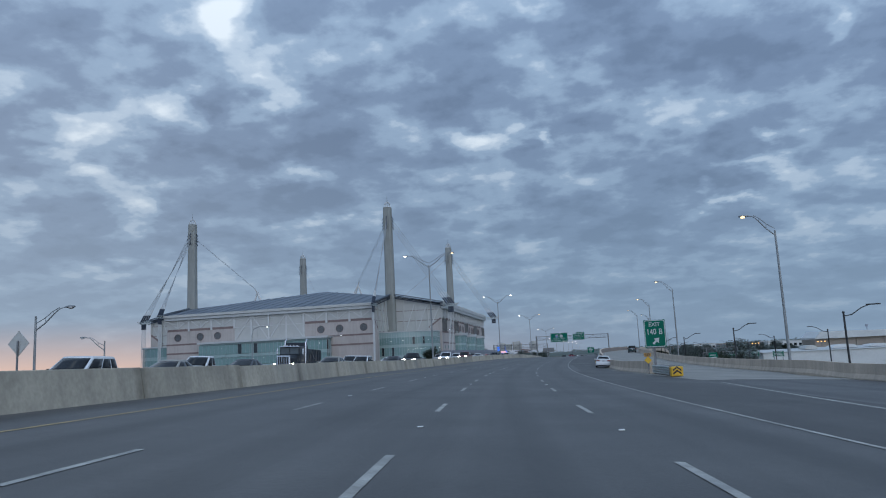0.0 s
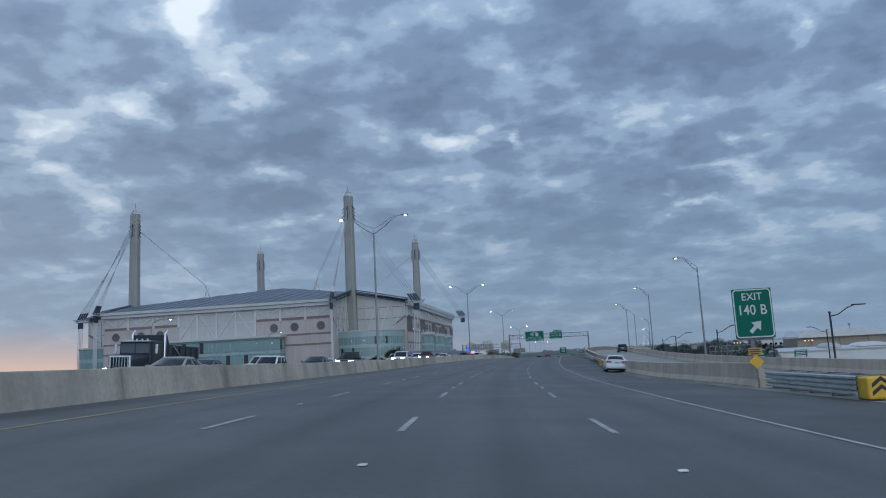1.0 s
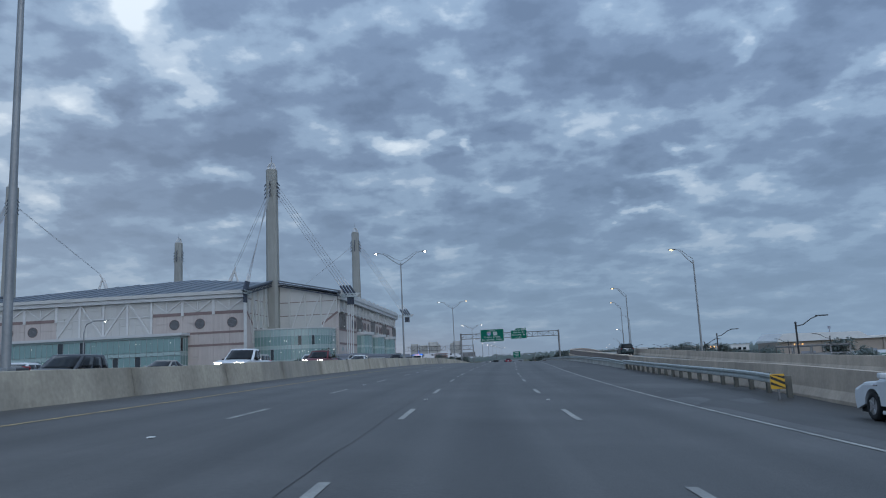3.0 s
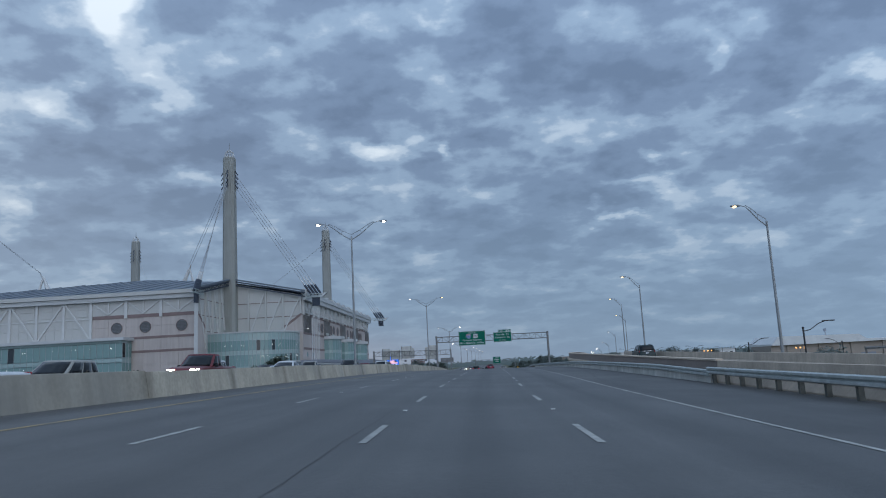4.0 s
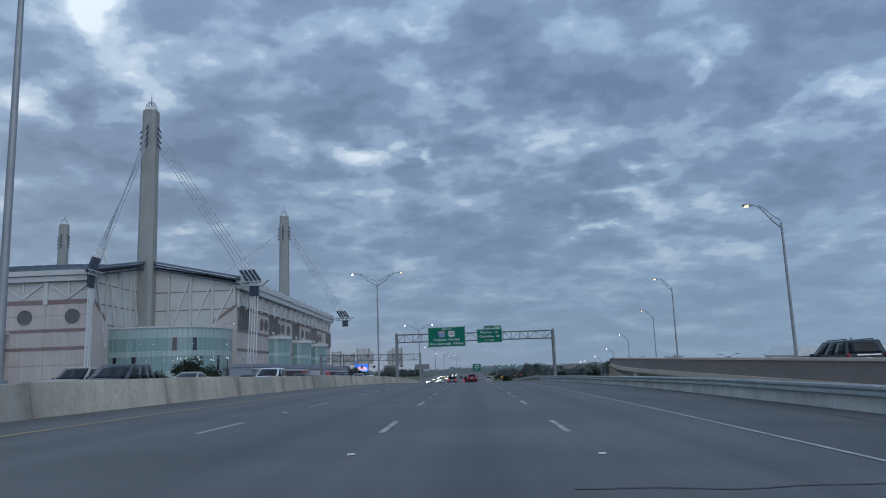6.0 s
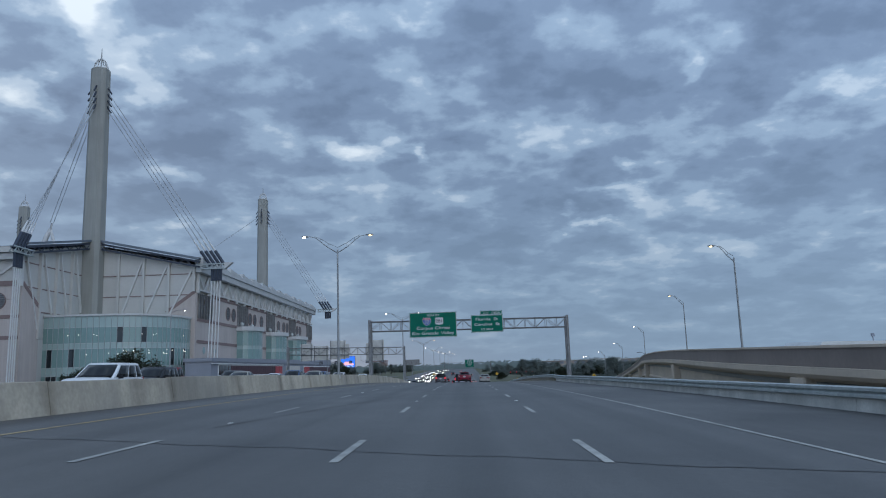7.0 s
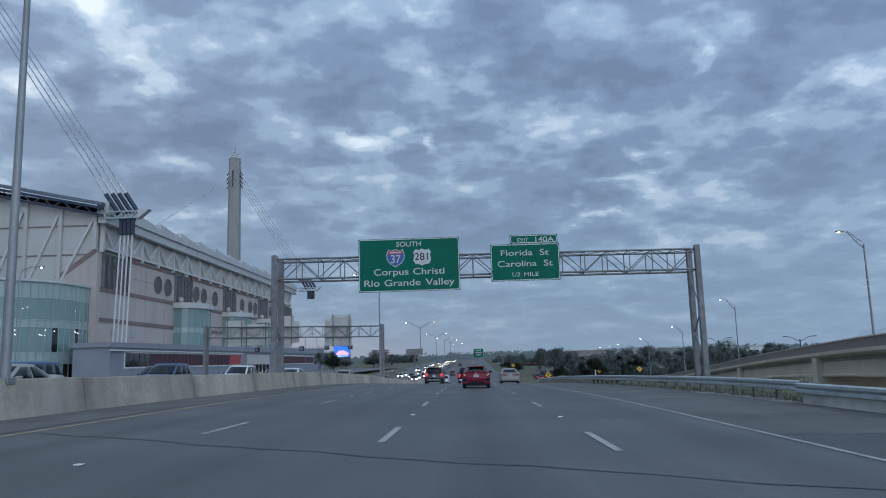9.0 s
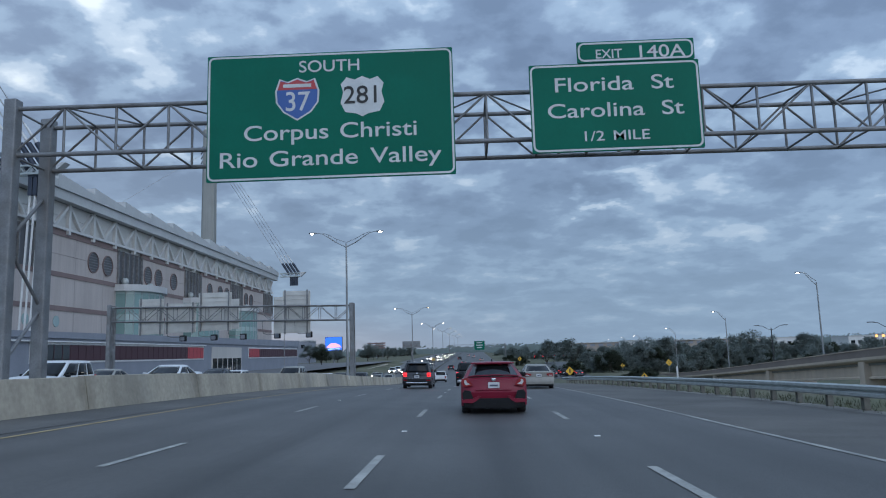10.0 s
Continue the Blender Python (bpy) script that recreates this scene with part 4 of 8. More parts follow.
chev = thing("hazard_panel", "black and yellow striped hazard panel at the guardrail end", "hazard panel", m=pose(0.17, 104.1, on_road(104.1, 9.2)[2]))
panel = part("panel", Form().bevbox((-0.22, -0.03, 0.34), (0.22, 0.0, 0.80), 0.01), SIGNYELLOW, chev)
part("post", Form().bar((0.02, 0.04, -0.2), (0.02, 0.04, 0.75), 0.06), DULLSTEEL, chev)
for lo in (0.28, 0.46, 0.64):
    f = Form().add([(-0.215, -0.034, min(0.795, lo + 0.20)), (-0.215, -0.034, min(0.795, lo + 0.29)), (0.215, -0.034, max(0.345, min(0.795, lo + 0.09))), (0.215, -0.034, max(0.345, lo))], [(0, 1, 2, 3)])
    part("stripe", f, SIGNBLACK, panel)


def sign_face(parent, x0, x1, z0, z1, y, name="panel"):
    """Green panel with a rounded white border, facing the traffic (-y)."""
    r = 0.16

    def rounded(d, rr):
        pts = []
        for cx, cz_, a0 in ((x1 - d - rr, z1 - d - rr, 0), (x0 + d + rr, z1 - d - rr, 90), (x0 + d + rr, z0 + d + rr, 180), (x1 - d - rr, z0 + d + rr, 270)):
            for i in range(5):
                a = radians(a0 + 22.5 * i)
                pts.append((cx + rr * math.cos(a), cz_ + rr * math.sin(a)))
        return pts
    base = part(name, Form().prism(rounded(0, 0.03), y, y + 0.05, "y"), SIGNGREEN, parent)
    a, b = rounded(0.025, r), rounded(0.075, r - 0.05)
    f = Form()
    n = len(a)
    f.add([(p[0], y - 0.006, p[1]) for p in a + b], [(i, (i + 1) % n, (i + 1) % n + n, i + n) for i in range(n)])
    part("border", f, SIGNWHITE, base)
    return base


def face_m(x, y, z):
    return pose(x, y, z, 90, 0, 0)


# exit sign on the gore
ez = on_road(62, 11)[2]
ex = thing("exit_sign", "green exit sign with white lettering and arrow", "road sign")
pan = sign_face(ex, 4.02, 5.68, 1.68, 3.86, 61.9)
for xx in (4.72,):
    part("post", Form().bevbox((xx - 0.09, 62.0, ez - 0.4), (xx + 0.09, 62.16, 3.3), 0.01), DULLSTEEL, ex)
part("bracket", Form().bevbox((4.1, 61.97, 1.60), (5.6, 62.1, 1.72), 0.01), DULLSTEEL, ex)
text("EXIT", 0.46, SIGNWHITE, "letters", pan, face_m(4.85, 61.893, 3.49), 0.86)
line(("140", "B"), 0.62, SIGNWHITE, pan, 4.86, 61.893, 2.90, 1.14)
f = Form()
am = Matrix.Translation((4.9, 61.893, 2.18)) @ Matrix.Rotation(radians(45), 4, "Y")
f.add([am @ Vector(p) for p in ((-0.08, 0, -0.34), (0.08, 0, -0.34), (0.08, 0, 0.02), (-0.08, 0, 0.02))], [(0, 1, 2, 3)])
f.add([am @ Vector(p) for p in ((-0.26, 0, 0.0), (0.26, 0, 0.0), (0.0, 0, 0.34))], [(0, 1, 2)])
part("arrow", f, SIGNWHITE, pan)


# ---- overhead sign gantries ----
def gantry(name, label, y, xl, xr, zl, zr_, depth, width, base_l, base_r, bays, post_w=0.42):
    g = thing(name, label, "sign gantry", kind="structure")
    y0, y1 = y - width / 2, y + width / 2

    def ztop(x):
        return zl + (zr_ - zl) * (x - xl) / (xr - xl)
    for yy in (y0, y1):
        for d in (0, depth):
            part("chord", Form().tube([(xl, yy, ztop(xl) - d), (xr, yy, ztop(xr) - d)], 0.065, 8), DULLSTEEL, g)
    n = bays
    for i in range(n + 1):
        x = xl + (xr - xl) * i / n
        f = Form()
        for yy in (y0, y1):
            f.tube([(x, yy, ztop(x)), (x, yy, ztop(x) - depth)], 0.035, 6)
        for d in (0, depth):
            f.tube([(x, y0, ztop(x) - d), (x, y1, ztop(x) - d)], 0.03, 6)
        part("frame", f, DULLSTEEL, g)
        if i < n:
            x2 = xl + (xr - xl) * (i + 1) / n
            f = Form()
            for yy in (y0, y1):
                a, b = (0, depth) if i % 2 else (depth, 0)
                f.tube([(x, yy, ztop(x) - a), (x2, yy, ztop(x2) - b)], 0.032, 6)
            f.tube([(x, y0 if i % 2 else y1, ztop(x)), (x2, y1 if i % 2 else y0, ztop(x2))], 0.025, 6)
            part("diagonal", f, DULLSTEEL, g)
    for x, base in ((xl, base_l), (xr, base_r)):
        top = ztop(x) + 0.25
        for yy in (y0, y1):
            part("post", Form().bevbox((x - post_w / 2, yy - post_w / 2, base), (x + post_w / 2, yy + post_w / 2, top), 0.04), DULLSTEEL, g)
        f = Form()
        zz, s = base + 0.6, 0
        while zz < top - depth - 1.3:
            f.tube([(x, y0 if s else y1, zz), (x, y1 if s else y0, zz + 1.6)], 0.05, 6)
            zz += 1.6
            s = 1 - s
        part("bracing", f, DULLSTEEL, g)
    return g


gantry("sign_gantry", "grey steel truss gantry over the carriageway", 283.95, -21.25, 5.35, 9.22, 9.03, 1.28, 1.7, 0.2, 0.0, 19, 0.34)
SY = 282.5
big = thing("overhead_sign", "large green overhead route sign with two shields", "road sign", "signs on the gantry")
pan = sign_face(big, -15.81, -9.49, 6.86, 10.19, SY)
W, H = 6.32, 3.33
text("SOUTH", 0.44, SIGNWHITE, "letters", pan, face_m(-12.65, SY - 0.007, 10.19 - 0.115 * H), 1.55)
line(("Corpus", "Christi"), 0.57, SIGNWHITE, pan, -12.65, SY - 0.007, 10.19 - 0.635 * H, 4.40)
line(("Rio", "Grande", "Valley"), 0.57, SIGNWHITE, pan, -12.65, SY - 0.007, 10.19 - 0.84 * H, 5.62)
# interstate shield
sx, sz = -15.81 + 0.368 * W, 10.19 - 0.36 * H


def shield(k, d):
    pts = [(-0.46, 0.52), (-0.25, 0.44), (0, 0.54), (0.25, 0.44), (0.46, 0.52), (0.57, 0.2), (0.55, -0.12), (0.36, -0.38), (0, -0.6), (-0.36, -0.38), (-0.55, -0.12), (-0.57, 0.2)]
    return [(sx + x * k, SY - d, sz + z * k) for x, z in pts]


def flat(form, pts):
    return form.add(pts, [tuple(range(len(pts)))])


part("shield_border", flat(Form(), shield(1.0, 0.008)), SIGNWHITE, pan)
part("shield_field", flat(Form(), shield(0.92, 0.012)), SIGNBLUE, pan)
part("shield_crown", flat(Form(), [(sx + x, SY - 0.016, sz + z) for x, z in ((-0.43, 0.46), (-0.23, 0.40), (0, 0.49), (0.23, 0.40), (0.43, 0.46), (0.51, 0.22), (-0.51, 0.22))]), SIGNRED, pan)
part("crown_bar", Form().box((sx - 0.36, SY - 0.022, sz + 0.28), (sx + 0.36, SY - 0.017, sz + 0.37)), SIGNWHITE, pan)
text("37", 0.72, SIGNWHITE, "letters", pan, face_m(sx, SY - 0.02, sz - 0.12), 0.62)
ux = -15.81 + 0.632 * W
up_pts = [(-0.40, 0.50), (-0.2, 0.43), (0, 0.52), (0.2, 0.43), (0.40, 0.50), (0.55, 0.32), (0.49, 0.1), (0.56, -0.18), (0.44, -0.42), (0.16, -0.47), (0, -0.55), (-0.16, -0.47), (-0.44, -0.42), (-0.56, -0.18), (-0.49, 0.1), (-0.55, 0.32)]
part("route_shield", flat(Form(), [(ux + x, SY - 0.008, sz + z) for x, z in up_pts]), SIGNWHITE, pan)
text("281", 0.66, SIGNBLACK, "letters", pan, face_m(ux, SY - 0.014, sz), 0.84)
for x in (-15.0, -13.4, -11.8, -10.2):
    part("hanger", Form().bar((x, SY + 0.09, 6.9), (x, SY + 0.09, 10.15), 0.08), DULLSTEEL, big)
    zt = 9.22 - 0.19 * (x + 21.25) / 26.6
    for d in (0.0, 1.28):
        part("bracket", Form().bevbox((x - 0.05, SY + 0.12, zt - d - 0.05), (x + 0.05, 283.13, zt - d + 0.05), 0.01), DULLSTEEL, big)

ex2 = thing("overhead_exit_sign", "green overhead street exit sign with a number tab", "road sign", "signs on the gantry")
pan = sign_face(ex2, -7.56, -3.28, 7.30, 9.60, SY)
tab = sign_face(ex2, -6.32, -3.36, 9.62, 10.17, SY, "tab")
text("EXIT", 0.34, SIGNWHITE, "letters", tab, face_m(-5.52, SY - 0.007, 9.82), 0.66)
text("140A", 0.46, SIGNWHITE, "letters", tab, face_m(-4.22, SY - 0.007, 9.84), 1.15)
line(("Florida", "St"), 0.53, SIGNWHITE, pan, -5.43, SY - 0.007, 9.03, 2.98, 0.62)
line(("Carolina", "St"), 0.53, SIGNWHITE, pan, -5.43, SY - 0.007, 8.35, 3.40, 0.62)
line(("1/2", "MILE"), 0.36, SIGNWHITE, pan, -5.43, SY - 0.007, 7.68, 1.62, 0.5)
for x in (-6.9, -5.4, -4.0):
    part("hanger", Form().bar((x, SY + 0.09, 7.3), (x, SY + 0.09, 9.6), 0.08), DULLSTEEL, ex2)
    zt = 9.22 - 0.19 * (x + 21.25) / 26.6
    for d in (0.0, 1.28):
        part("bracket", Form().bevbox((x - 0.05, SY + 0.12, zt - d - 0.05), (x + 0.05, 283.13, zt - d + 0.05), 0.01), DULLSTEEL, ex2)

# gantry over the oncoming lanes, seen from behind
gantry("oncoming_gantry", "steel truss gantry over the oncoming lanes", 337.5, -44.75, -20.6, 7.92, 7.42, 1.42, 1.0, -1.0, -0.8, 15, 0.36)
for a, b, z0, z1, ear in ((-42.3, -39.75, 5.2, 8.75, None), (-39.6, -36.45, 5.3, 8.2, None), (-36.2, -32.85, 5.4, 9.2, (-32.84, -32.1, 5.5, 8.5)), (-27.68, -24.9, 4.9, 9.1, (-28.6, -27.69, 4.9, 8.55))):
    s = thing("overhead_sign", "overhead sign seen from its bare aluminium back", "road sign", "signs over the oncoming lanes")
    for a_, b_, z0_, z1_ in ((a, b, z0, z1), ear or ()) if ear else ((a, b, z0, z1),):
        part("panel", Form().bevbox((a_, 338.15, z0_), (b_, 338.2, z1_), 0.01), SIGNBACK, s)
        zz = z0_ + 0.2
        while zz < z1_ - 0.1:
            part("stiffener", Form().box((a_ + 0.03, 338.09, zz - 0.03), (b_ - 0.03, 338.145, zz + 0.03)), SIGNBACK, s)
            zz += 0.45
    for x in (a + 0.25, b - 0.3):
        part("upright", Form().box((x - 0.07, 338.01, z0 - 0.1), (x + 0.07, 338.085, z1 + 0.1)), DULLSTEEL, s)
for x in (-38.3, -35.1, -32.1, -28.6, -25.35):
    s = thing("sign_light", "box sign light on a bent arm", "sign light", "sign lights")
    part("arm", Form().tube([(x - 1.1, 337.95, 6.2), (x - 1.1, 338.3, 5.0), (x - 0.9, 339.0, 4.85), (x, 339.6, 4.85)], 0.035, 6), DULLSTEEL, s)
    part("housing", Form().bevbox((x - 0.30, 339.4, 4.45), (x + 0.30, 339.9, 5.05), 0.05), BLACKTRIM, s)
    part("lens", Form().box((x - 0.22, 339.385, 4.53), (x + 0.22, 339.399, 4.93)), GREYWALL, s)


# ---- street lighting ----
def luminaire(parent, p, side, glow):
    """A cobra head at p reaching to the given side."""
    x, y, z = p
    f = Form()
    n = 10
    rings = []
    for d, w, h in ((0.0, 0.05, 0.05), (0.12, 0.10, 0.08), (0.35, 0.16, 0.11), (0.62, 0.15, 0.09), (0.74, 0.06, 0.04)):
        rings.append([(x + side * d, y + w * math.cos(2 * math.pi * k / n), z + h * math.sin(2 * math.pi * k / n)) for k in range(n)])
    f.sweep(rings, smooth=True)
    head = part("luminaire", f, POLESTEEL, parent)
    part("lens", Form().ball((x + side * 0.45, y, z - 0.06), 0.19, 10, 6, 0.55), glow, head, "lit lamp lens")


def lamp_arm(parent, x, y, z, side, reach, rise):
    pts = [(0.0, -0.05), (0.25, 0.45), (0.55, 0.75), (0.78, 0.94), (1.0, 1.0)]
    low = [(x + side * reach * u, y, z + rise * v) for u, v in ((0, 0), (0.35, 0.35), (0.62, 0.72), (0.8, 0.93), (1, 1))]
    top = [(x + side * reach * u, y, z + rise * v) for u, v in ((0, 0.32), (0.32, 0.56), (0.58, 0.84), (0.8, 1.0))]
    f = Form().tube(low, [0.05, 0.045, 0.04, 0.035, 0.03], 8)
    f.tube(top, 0.028, 6)
    for i in (1, 2):
        f.tube([low[i], top[i]], 0.02, 6)
    part("arm", f, POLESTEEL, parent)
    return low[-1]


def double_lamp(y, warm):
    p = on_road(y, WALL_OFF - 0.25)
    base, top = p[2] + 0.95, float(np.interp(y, [98, 176, 256, 334, 412, 490, 568, 650, 840], [14.3, 14.75, 14.35, 12.75, 10.2, 10.2, 11.1, 12.2, 14.0]))
    p = (p[0] - (0.35 if y < 200 else 0.0), p[1], p[2])
    g = thing("street_lamp", "tall double-arm street lamp, lit, on the median barrier", "street lamp", "median lamps")
    part("pole", Form().tube([(p[0], y, base), (p[0], y, top + 0.35)], [0.125, 0.075], 12), POLESTEEL, g)
    part("base_plate", Form().bevbox((p[0] - 0.18, y - 0.18, base - 0.08), (p[0] + 0.18, y + 0.18, base + 0.1), 0.02), POLESTEEL, g)
    part("junction_box", Form().bevbox((p[0] + 0.14, y - 0.75, base - 0.34), (p[0] + 0.26, y - 0.5, base - 0.04), 0.02), SIGNBACK, g)
    for s in (-1, 1):
        e = lamp_arm(g, p[0], y, top, s, 2.85, 1.75 if y < 300 else 1.45)
        luminaire(g, e, s, LAMPWARM if (warm and s > 0) else LAMPCOOL)


for i, y in enumerate((98.2, 176.6, 255.7, 334, 412, 490, 568, 650, 740, 840)):
    double_lamp(y, i % 2 == 0)


def ramp_lamp(y, x, top, warm, base=None):
    g = thing("street_lamp", "single-arm street lamp, lit, on the ramp barrier", "street lamp", "ramp lamps")
    b = base if base is not None else ramp_z(y) + 0.5
    part("pole", Form().tube([(x, y, b), (x, y, top + 0.4)], [0.115, 0.07], 12), POLESTEEL, g)
    e = lamp_arm(g, x, y, top, -1, 1.75, 1.65)
    luminaire(g, e, -1, LAMPWARM if warm else LAMPCOOL)


for y, x, top, warm in ((59.3, 14.1, 9.6, True), (112.3, 11.8, 9.85, True), (159.5, 11.8, 10.75, True), (206.2, 11.9, 11.1, True), (257, 18.5, 12.3, True), (306.3, 28.1, 11.8, True), (355.8, 33.5, 9.3, False), (404, 38.8, 7.0, False), (455, 43.5, 5.5, False), (520, 50, 5, False), (600, 62, 5.5, False), (700, 75, 6, False)):
    ramp_lamp(y, x, top, warm)


def park_lamp(x, y, z, side):
    g = thing("black_street_lamp", "black lamp post with a curved arm beside the ramp", "street lamp", "street lamps below the ramp")
    part("pole", Form().tube([(x, y, -5.5), (x, y, z)], [0.09, 0.06], 10), BLACKPOLE, g)
    part("cap", Form().ball((x, y, z + 0.03), 0.09, 8, 5), BLACKPOLE, g)
    part("arm", Form().tube([(x, y, z - 0.22), (x + side * 0.5, y, z - 0.12), (x + side * 1.1, y, z + 0.28), (x + side * 1.6, y, z + 0.46), (x + side * 2.0, y, z + 0.46)], 0.035, 8), BLACKPOLE, g)
    part("luminaire", Form().bevbox((x + side * 1.75 - 0.35, y - 0.1, z + 0.42), (x + side * 1.95 + 0.3, y + 0.1, z + 0.50), 0.03), BLACKPOLE, g)


for x, y, z in ((15.9, 52, 3.2), (13.9, 79.5, 3.23), (12.2, 107.3, 3.1), (11.9, 133.7, 3.17), (13.5, 159.7, 3.23), (19.8, 189.7, 2.75), (27.5, 218, 2.4)):
    park_lamp(x, y, z, 1)
for x, y, z in ((25.6, 64, 2.9), (25.9, 90.8, 2.84), (26.1, 117.5, 2.7), (28.1, 147.3, 2.68), (31.5, 176, 2.6), (36.5, 204, 2.5), (60, 330, 3.6)):
    park_lamp(x, y, z, -1)


def twin_lamp(x, y, z):
    g = thing("twin_street_lamp", "black street lamp with two curved arms among trees", "street lamp", "twin lamps")
    part("pole", Form().tube([(x, y, -5.5), (x, y, z)], [0.13, 0.09], 10), BLACKPOLE, g)
    for side in (-1, 1):
        part("arm", Form().tube([(x, y, z - 0.35), (x + side * 0.6, y, z - 0.2), (x + side * 1.5, y, z + 0.35), (x + side * 2.4, y, z + 0.45)], 0.045, 8), BLACKPOLE, g)
        part("luminaire", Form().bevbox((x + side * 2.5 - 0.45, y - 0.14, z + 0.40), (x + side * 2.5 + 0.45, y + 0.14, z + 0.52), 0.04), BLACKPOLE, g)


for x, y, z in ((49, 369, 4.5), (44.6, 398, 5.2), (58, 352, 4.4)):
    twin_lamp(x, y, z)


# ---- the domed arena ----
arena = thing("domed_arena", "pale precast domed arena with four cable towers", "stadium")
CX, CY = -154.5, 437.5
XE, XW, YN, YS = -74.0, -234.5, 336.0, 539.0
NX, NY = -101.0, 364.5           # inner corner of the notch by the road
GZ = -1.5


def wall_n(u, d, z):
    return (u, YN - d, z)


def wall_e(u, d, z):
    return (XE + d, u, z)


def notch_n(u, d, z):
    return (u, NY - d, z)


def notch_e(u, d, z):
    return (NX + d, u, z)


def notch_nw(u, d, z):
    return (2 * CX - u, NY - d, z)


def slab(form, M, u0, u1, d0, d1, z0, z1):
    vs = [M(u, d, z) for z in (z0, z1) for u, d in ((u0, d0), (u1, d0), (u1, d1), (u0, d1))]
    return form.add(vs, [(3, 2, 1, 0), (4, 5, 6, 7), (0, 1, 5, 4), (1, 2, 6, 5), (2, 3, 7, 6), (3, 0, 4, 7)])


def poly(form, M, pts, d0, d1):
    n = len(pts)
    vs = [M(u, d, z) for d in (d0, d1) for u, z in pts]
    return form.add(vs, [tuple(range(n)), tuple(reversed(range(n, 2 * n)))] + [(i, i + n, (i + 1) % n + n, (i + 1) % n) for i in range(n)])


def beam(form, M, p, q, w, d0, d1):
    (u0, z0), (u1, z1) = p, q
    L = math.hypot(u1 - u0, z1 - z0)
    a, b = -(z1 - z0) / L * w / 2, (u1 - u0) / L * w / 2
    return poly(form, M, [(u0 + a, z0 + b), (u1 + a, z1 + b), (u1 - a, z1 - b), (u0 - a, z0 - b)], d0, d1)


def disc_window(M, u, z, r):
    n = 28
    ring, inner = [], []
    for k in range(n):
        a = 2 * math.pi * k / n
        ring.append((u + r * math.cos(a), z + r * math.sin(a)))
        inner.append((u + (r - 0.12) * math.cos(a), z + (r - 0.12) * math.sin(a)))
    w = part("round_window", poly(Form(), M, inner, 0.02, 0.06), GREYLOUVRE, arena, "round grey louvred window")
    f = Form()
    vs = [M(a, d, b) for d in (0.02, 0.22) for a, b in ring] + [M(a, d, b) for d in (0.22, 0.06) for a, b in inner]
    f.add(vs, [(s * n + i, s * n + (i + 1) % n, (s + 1) * n + (i + 1) % n, (s + 1) * n + i) for s in range(3) for i in range(n)])
    part("frame", f, BANDBROWN, w)
    f = Form()
    for s in range(-3, 4):
        h = s * r / 4
        x = math.sqrt(max(0, (r - 0.15) ** 2 - h * h))
        slab(f, M, u - x, u + x, 0.06, 0.10, z + h - 0.05, z + h + 0.05)
    part("slats", f, DULLSTEEL, w)


# inner core that everything is hung on
f = Form()
f.box((XW + 0.4, NY + 0.4, GZ), (XE - 0.4, 2 * CY - NY - 0.4, 28.4))
f.box((2 * CX - NX + 0.4, YN + 0.4, GZ), (NX - 0.4, YS, 28.4))
part("core", f, METALPANEL, arena)


def precast(M, a, b, zs, material, n, name="precast_panel"):
    """Panels between heights, n to a course, with open joints."""
    for z0, z1 in zip(zs[:-1], zs[1:]):
        for i in range(n):
            u0, u1 = a + (b - a) * i / n, a + (b - a) * (i + 1) / n
            part(name, slab(Form(), M, u0 + 0.03, u1 - 0.03, -0.35, 0.0, z0 + 0.03, z1 - 0.03), material, arena)


def bands(M, a, b, heights):
    for z in heights:
        part("band", slab(Form(), M, a, b, -0.3, 0.12, z - 0.38, z + 0.38), BANDBROWN, arena)


# north front: pink precast to both sides, metal panels with big bracing between
NL = 2 * CX - NX
for a, b in ((NL, -171.5), (-135.5, NX)):
    precast(wall_n, a, b, [GZ, 3.7, 7.9, 12.0, 16.4, 20.0, 23.0], PINKBRICK, 6)
    bands(wall_n, a, b, (12.0, 16.4))
    for i in range(3):
        u0, u1 = a + (b - a) * i / 3, a + (b - a) * (i + 1) / 3
        part("brown_strip", slab(Form(), wall_n, u0 + 0.5, u1 - 0.5, -0.2, 0.14, 22.85, 23.95), BANDBROWN, arena)
        part("pilaster", slab(Form(), wall_n, u1 - 0.5, u1 + 0.5, -0.2, 0.45, 22.8, 28.4), TRUSSWHITE, arena)
        mid = (u0 + u1) / 2
        f = Form()
        beam(f, wall_n, (u0 + 0.6, 28.1), (mid, 24.3), 0.4, 0.02, 0.4)
        beam(f, wall_n, (mid, 24.3), (u1 - 0.6, 28.1), 0.4, 0.02, 0.4)
        slab(f, wall_n, mid - 0.2, mid + 0.2, 0.02, 0.36, 24.3, 28.3)
        part("bracing", f, TRUSSWHITE, arena)
precast(wall_n, NL, NX, [23.9, 26.2, 28.4], METALPANEL, 18, "metal_panel")
precast(wall_n, -171.5, -135.5, [16.4, 20.2, 23.9], METALPANEL, 12, "metal_panel")
precast(wall_n, -171.5, -135.5, [GZ, 8, 16.4], PINKBRICK, 6)
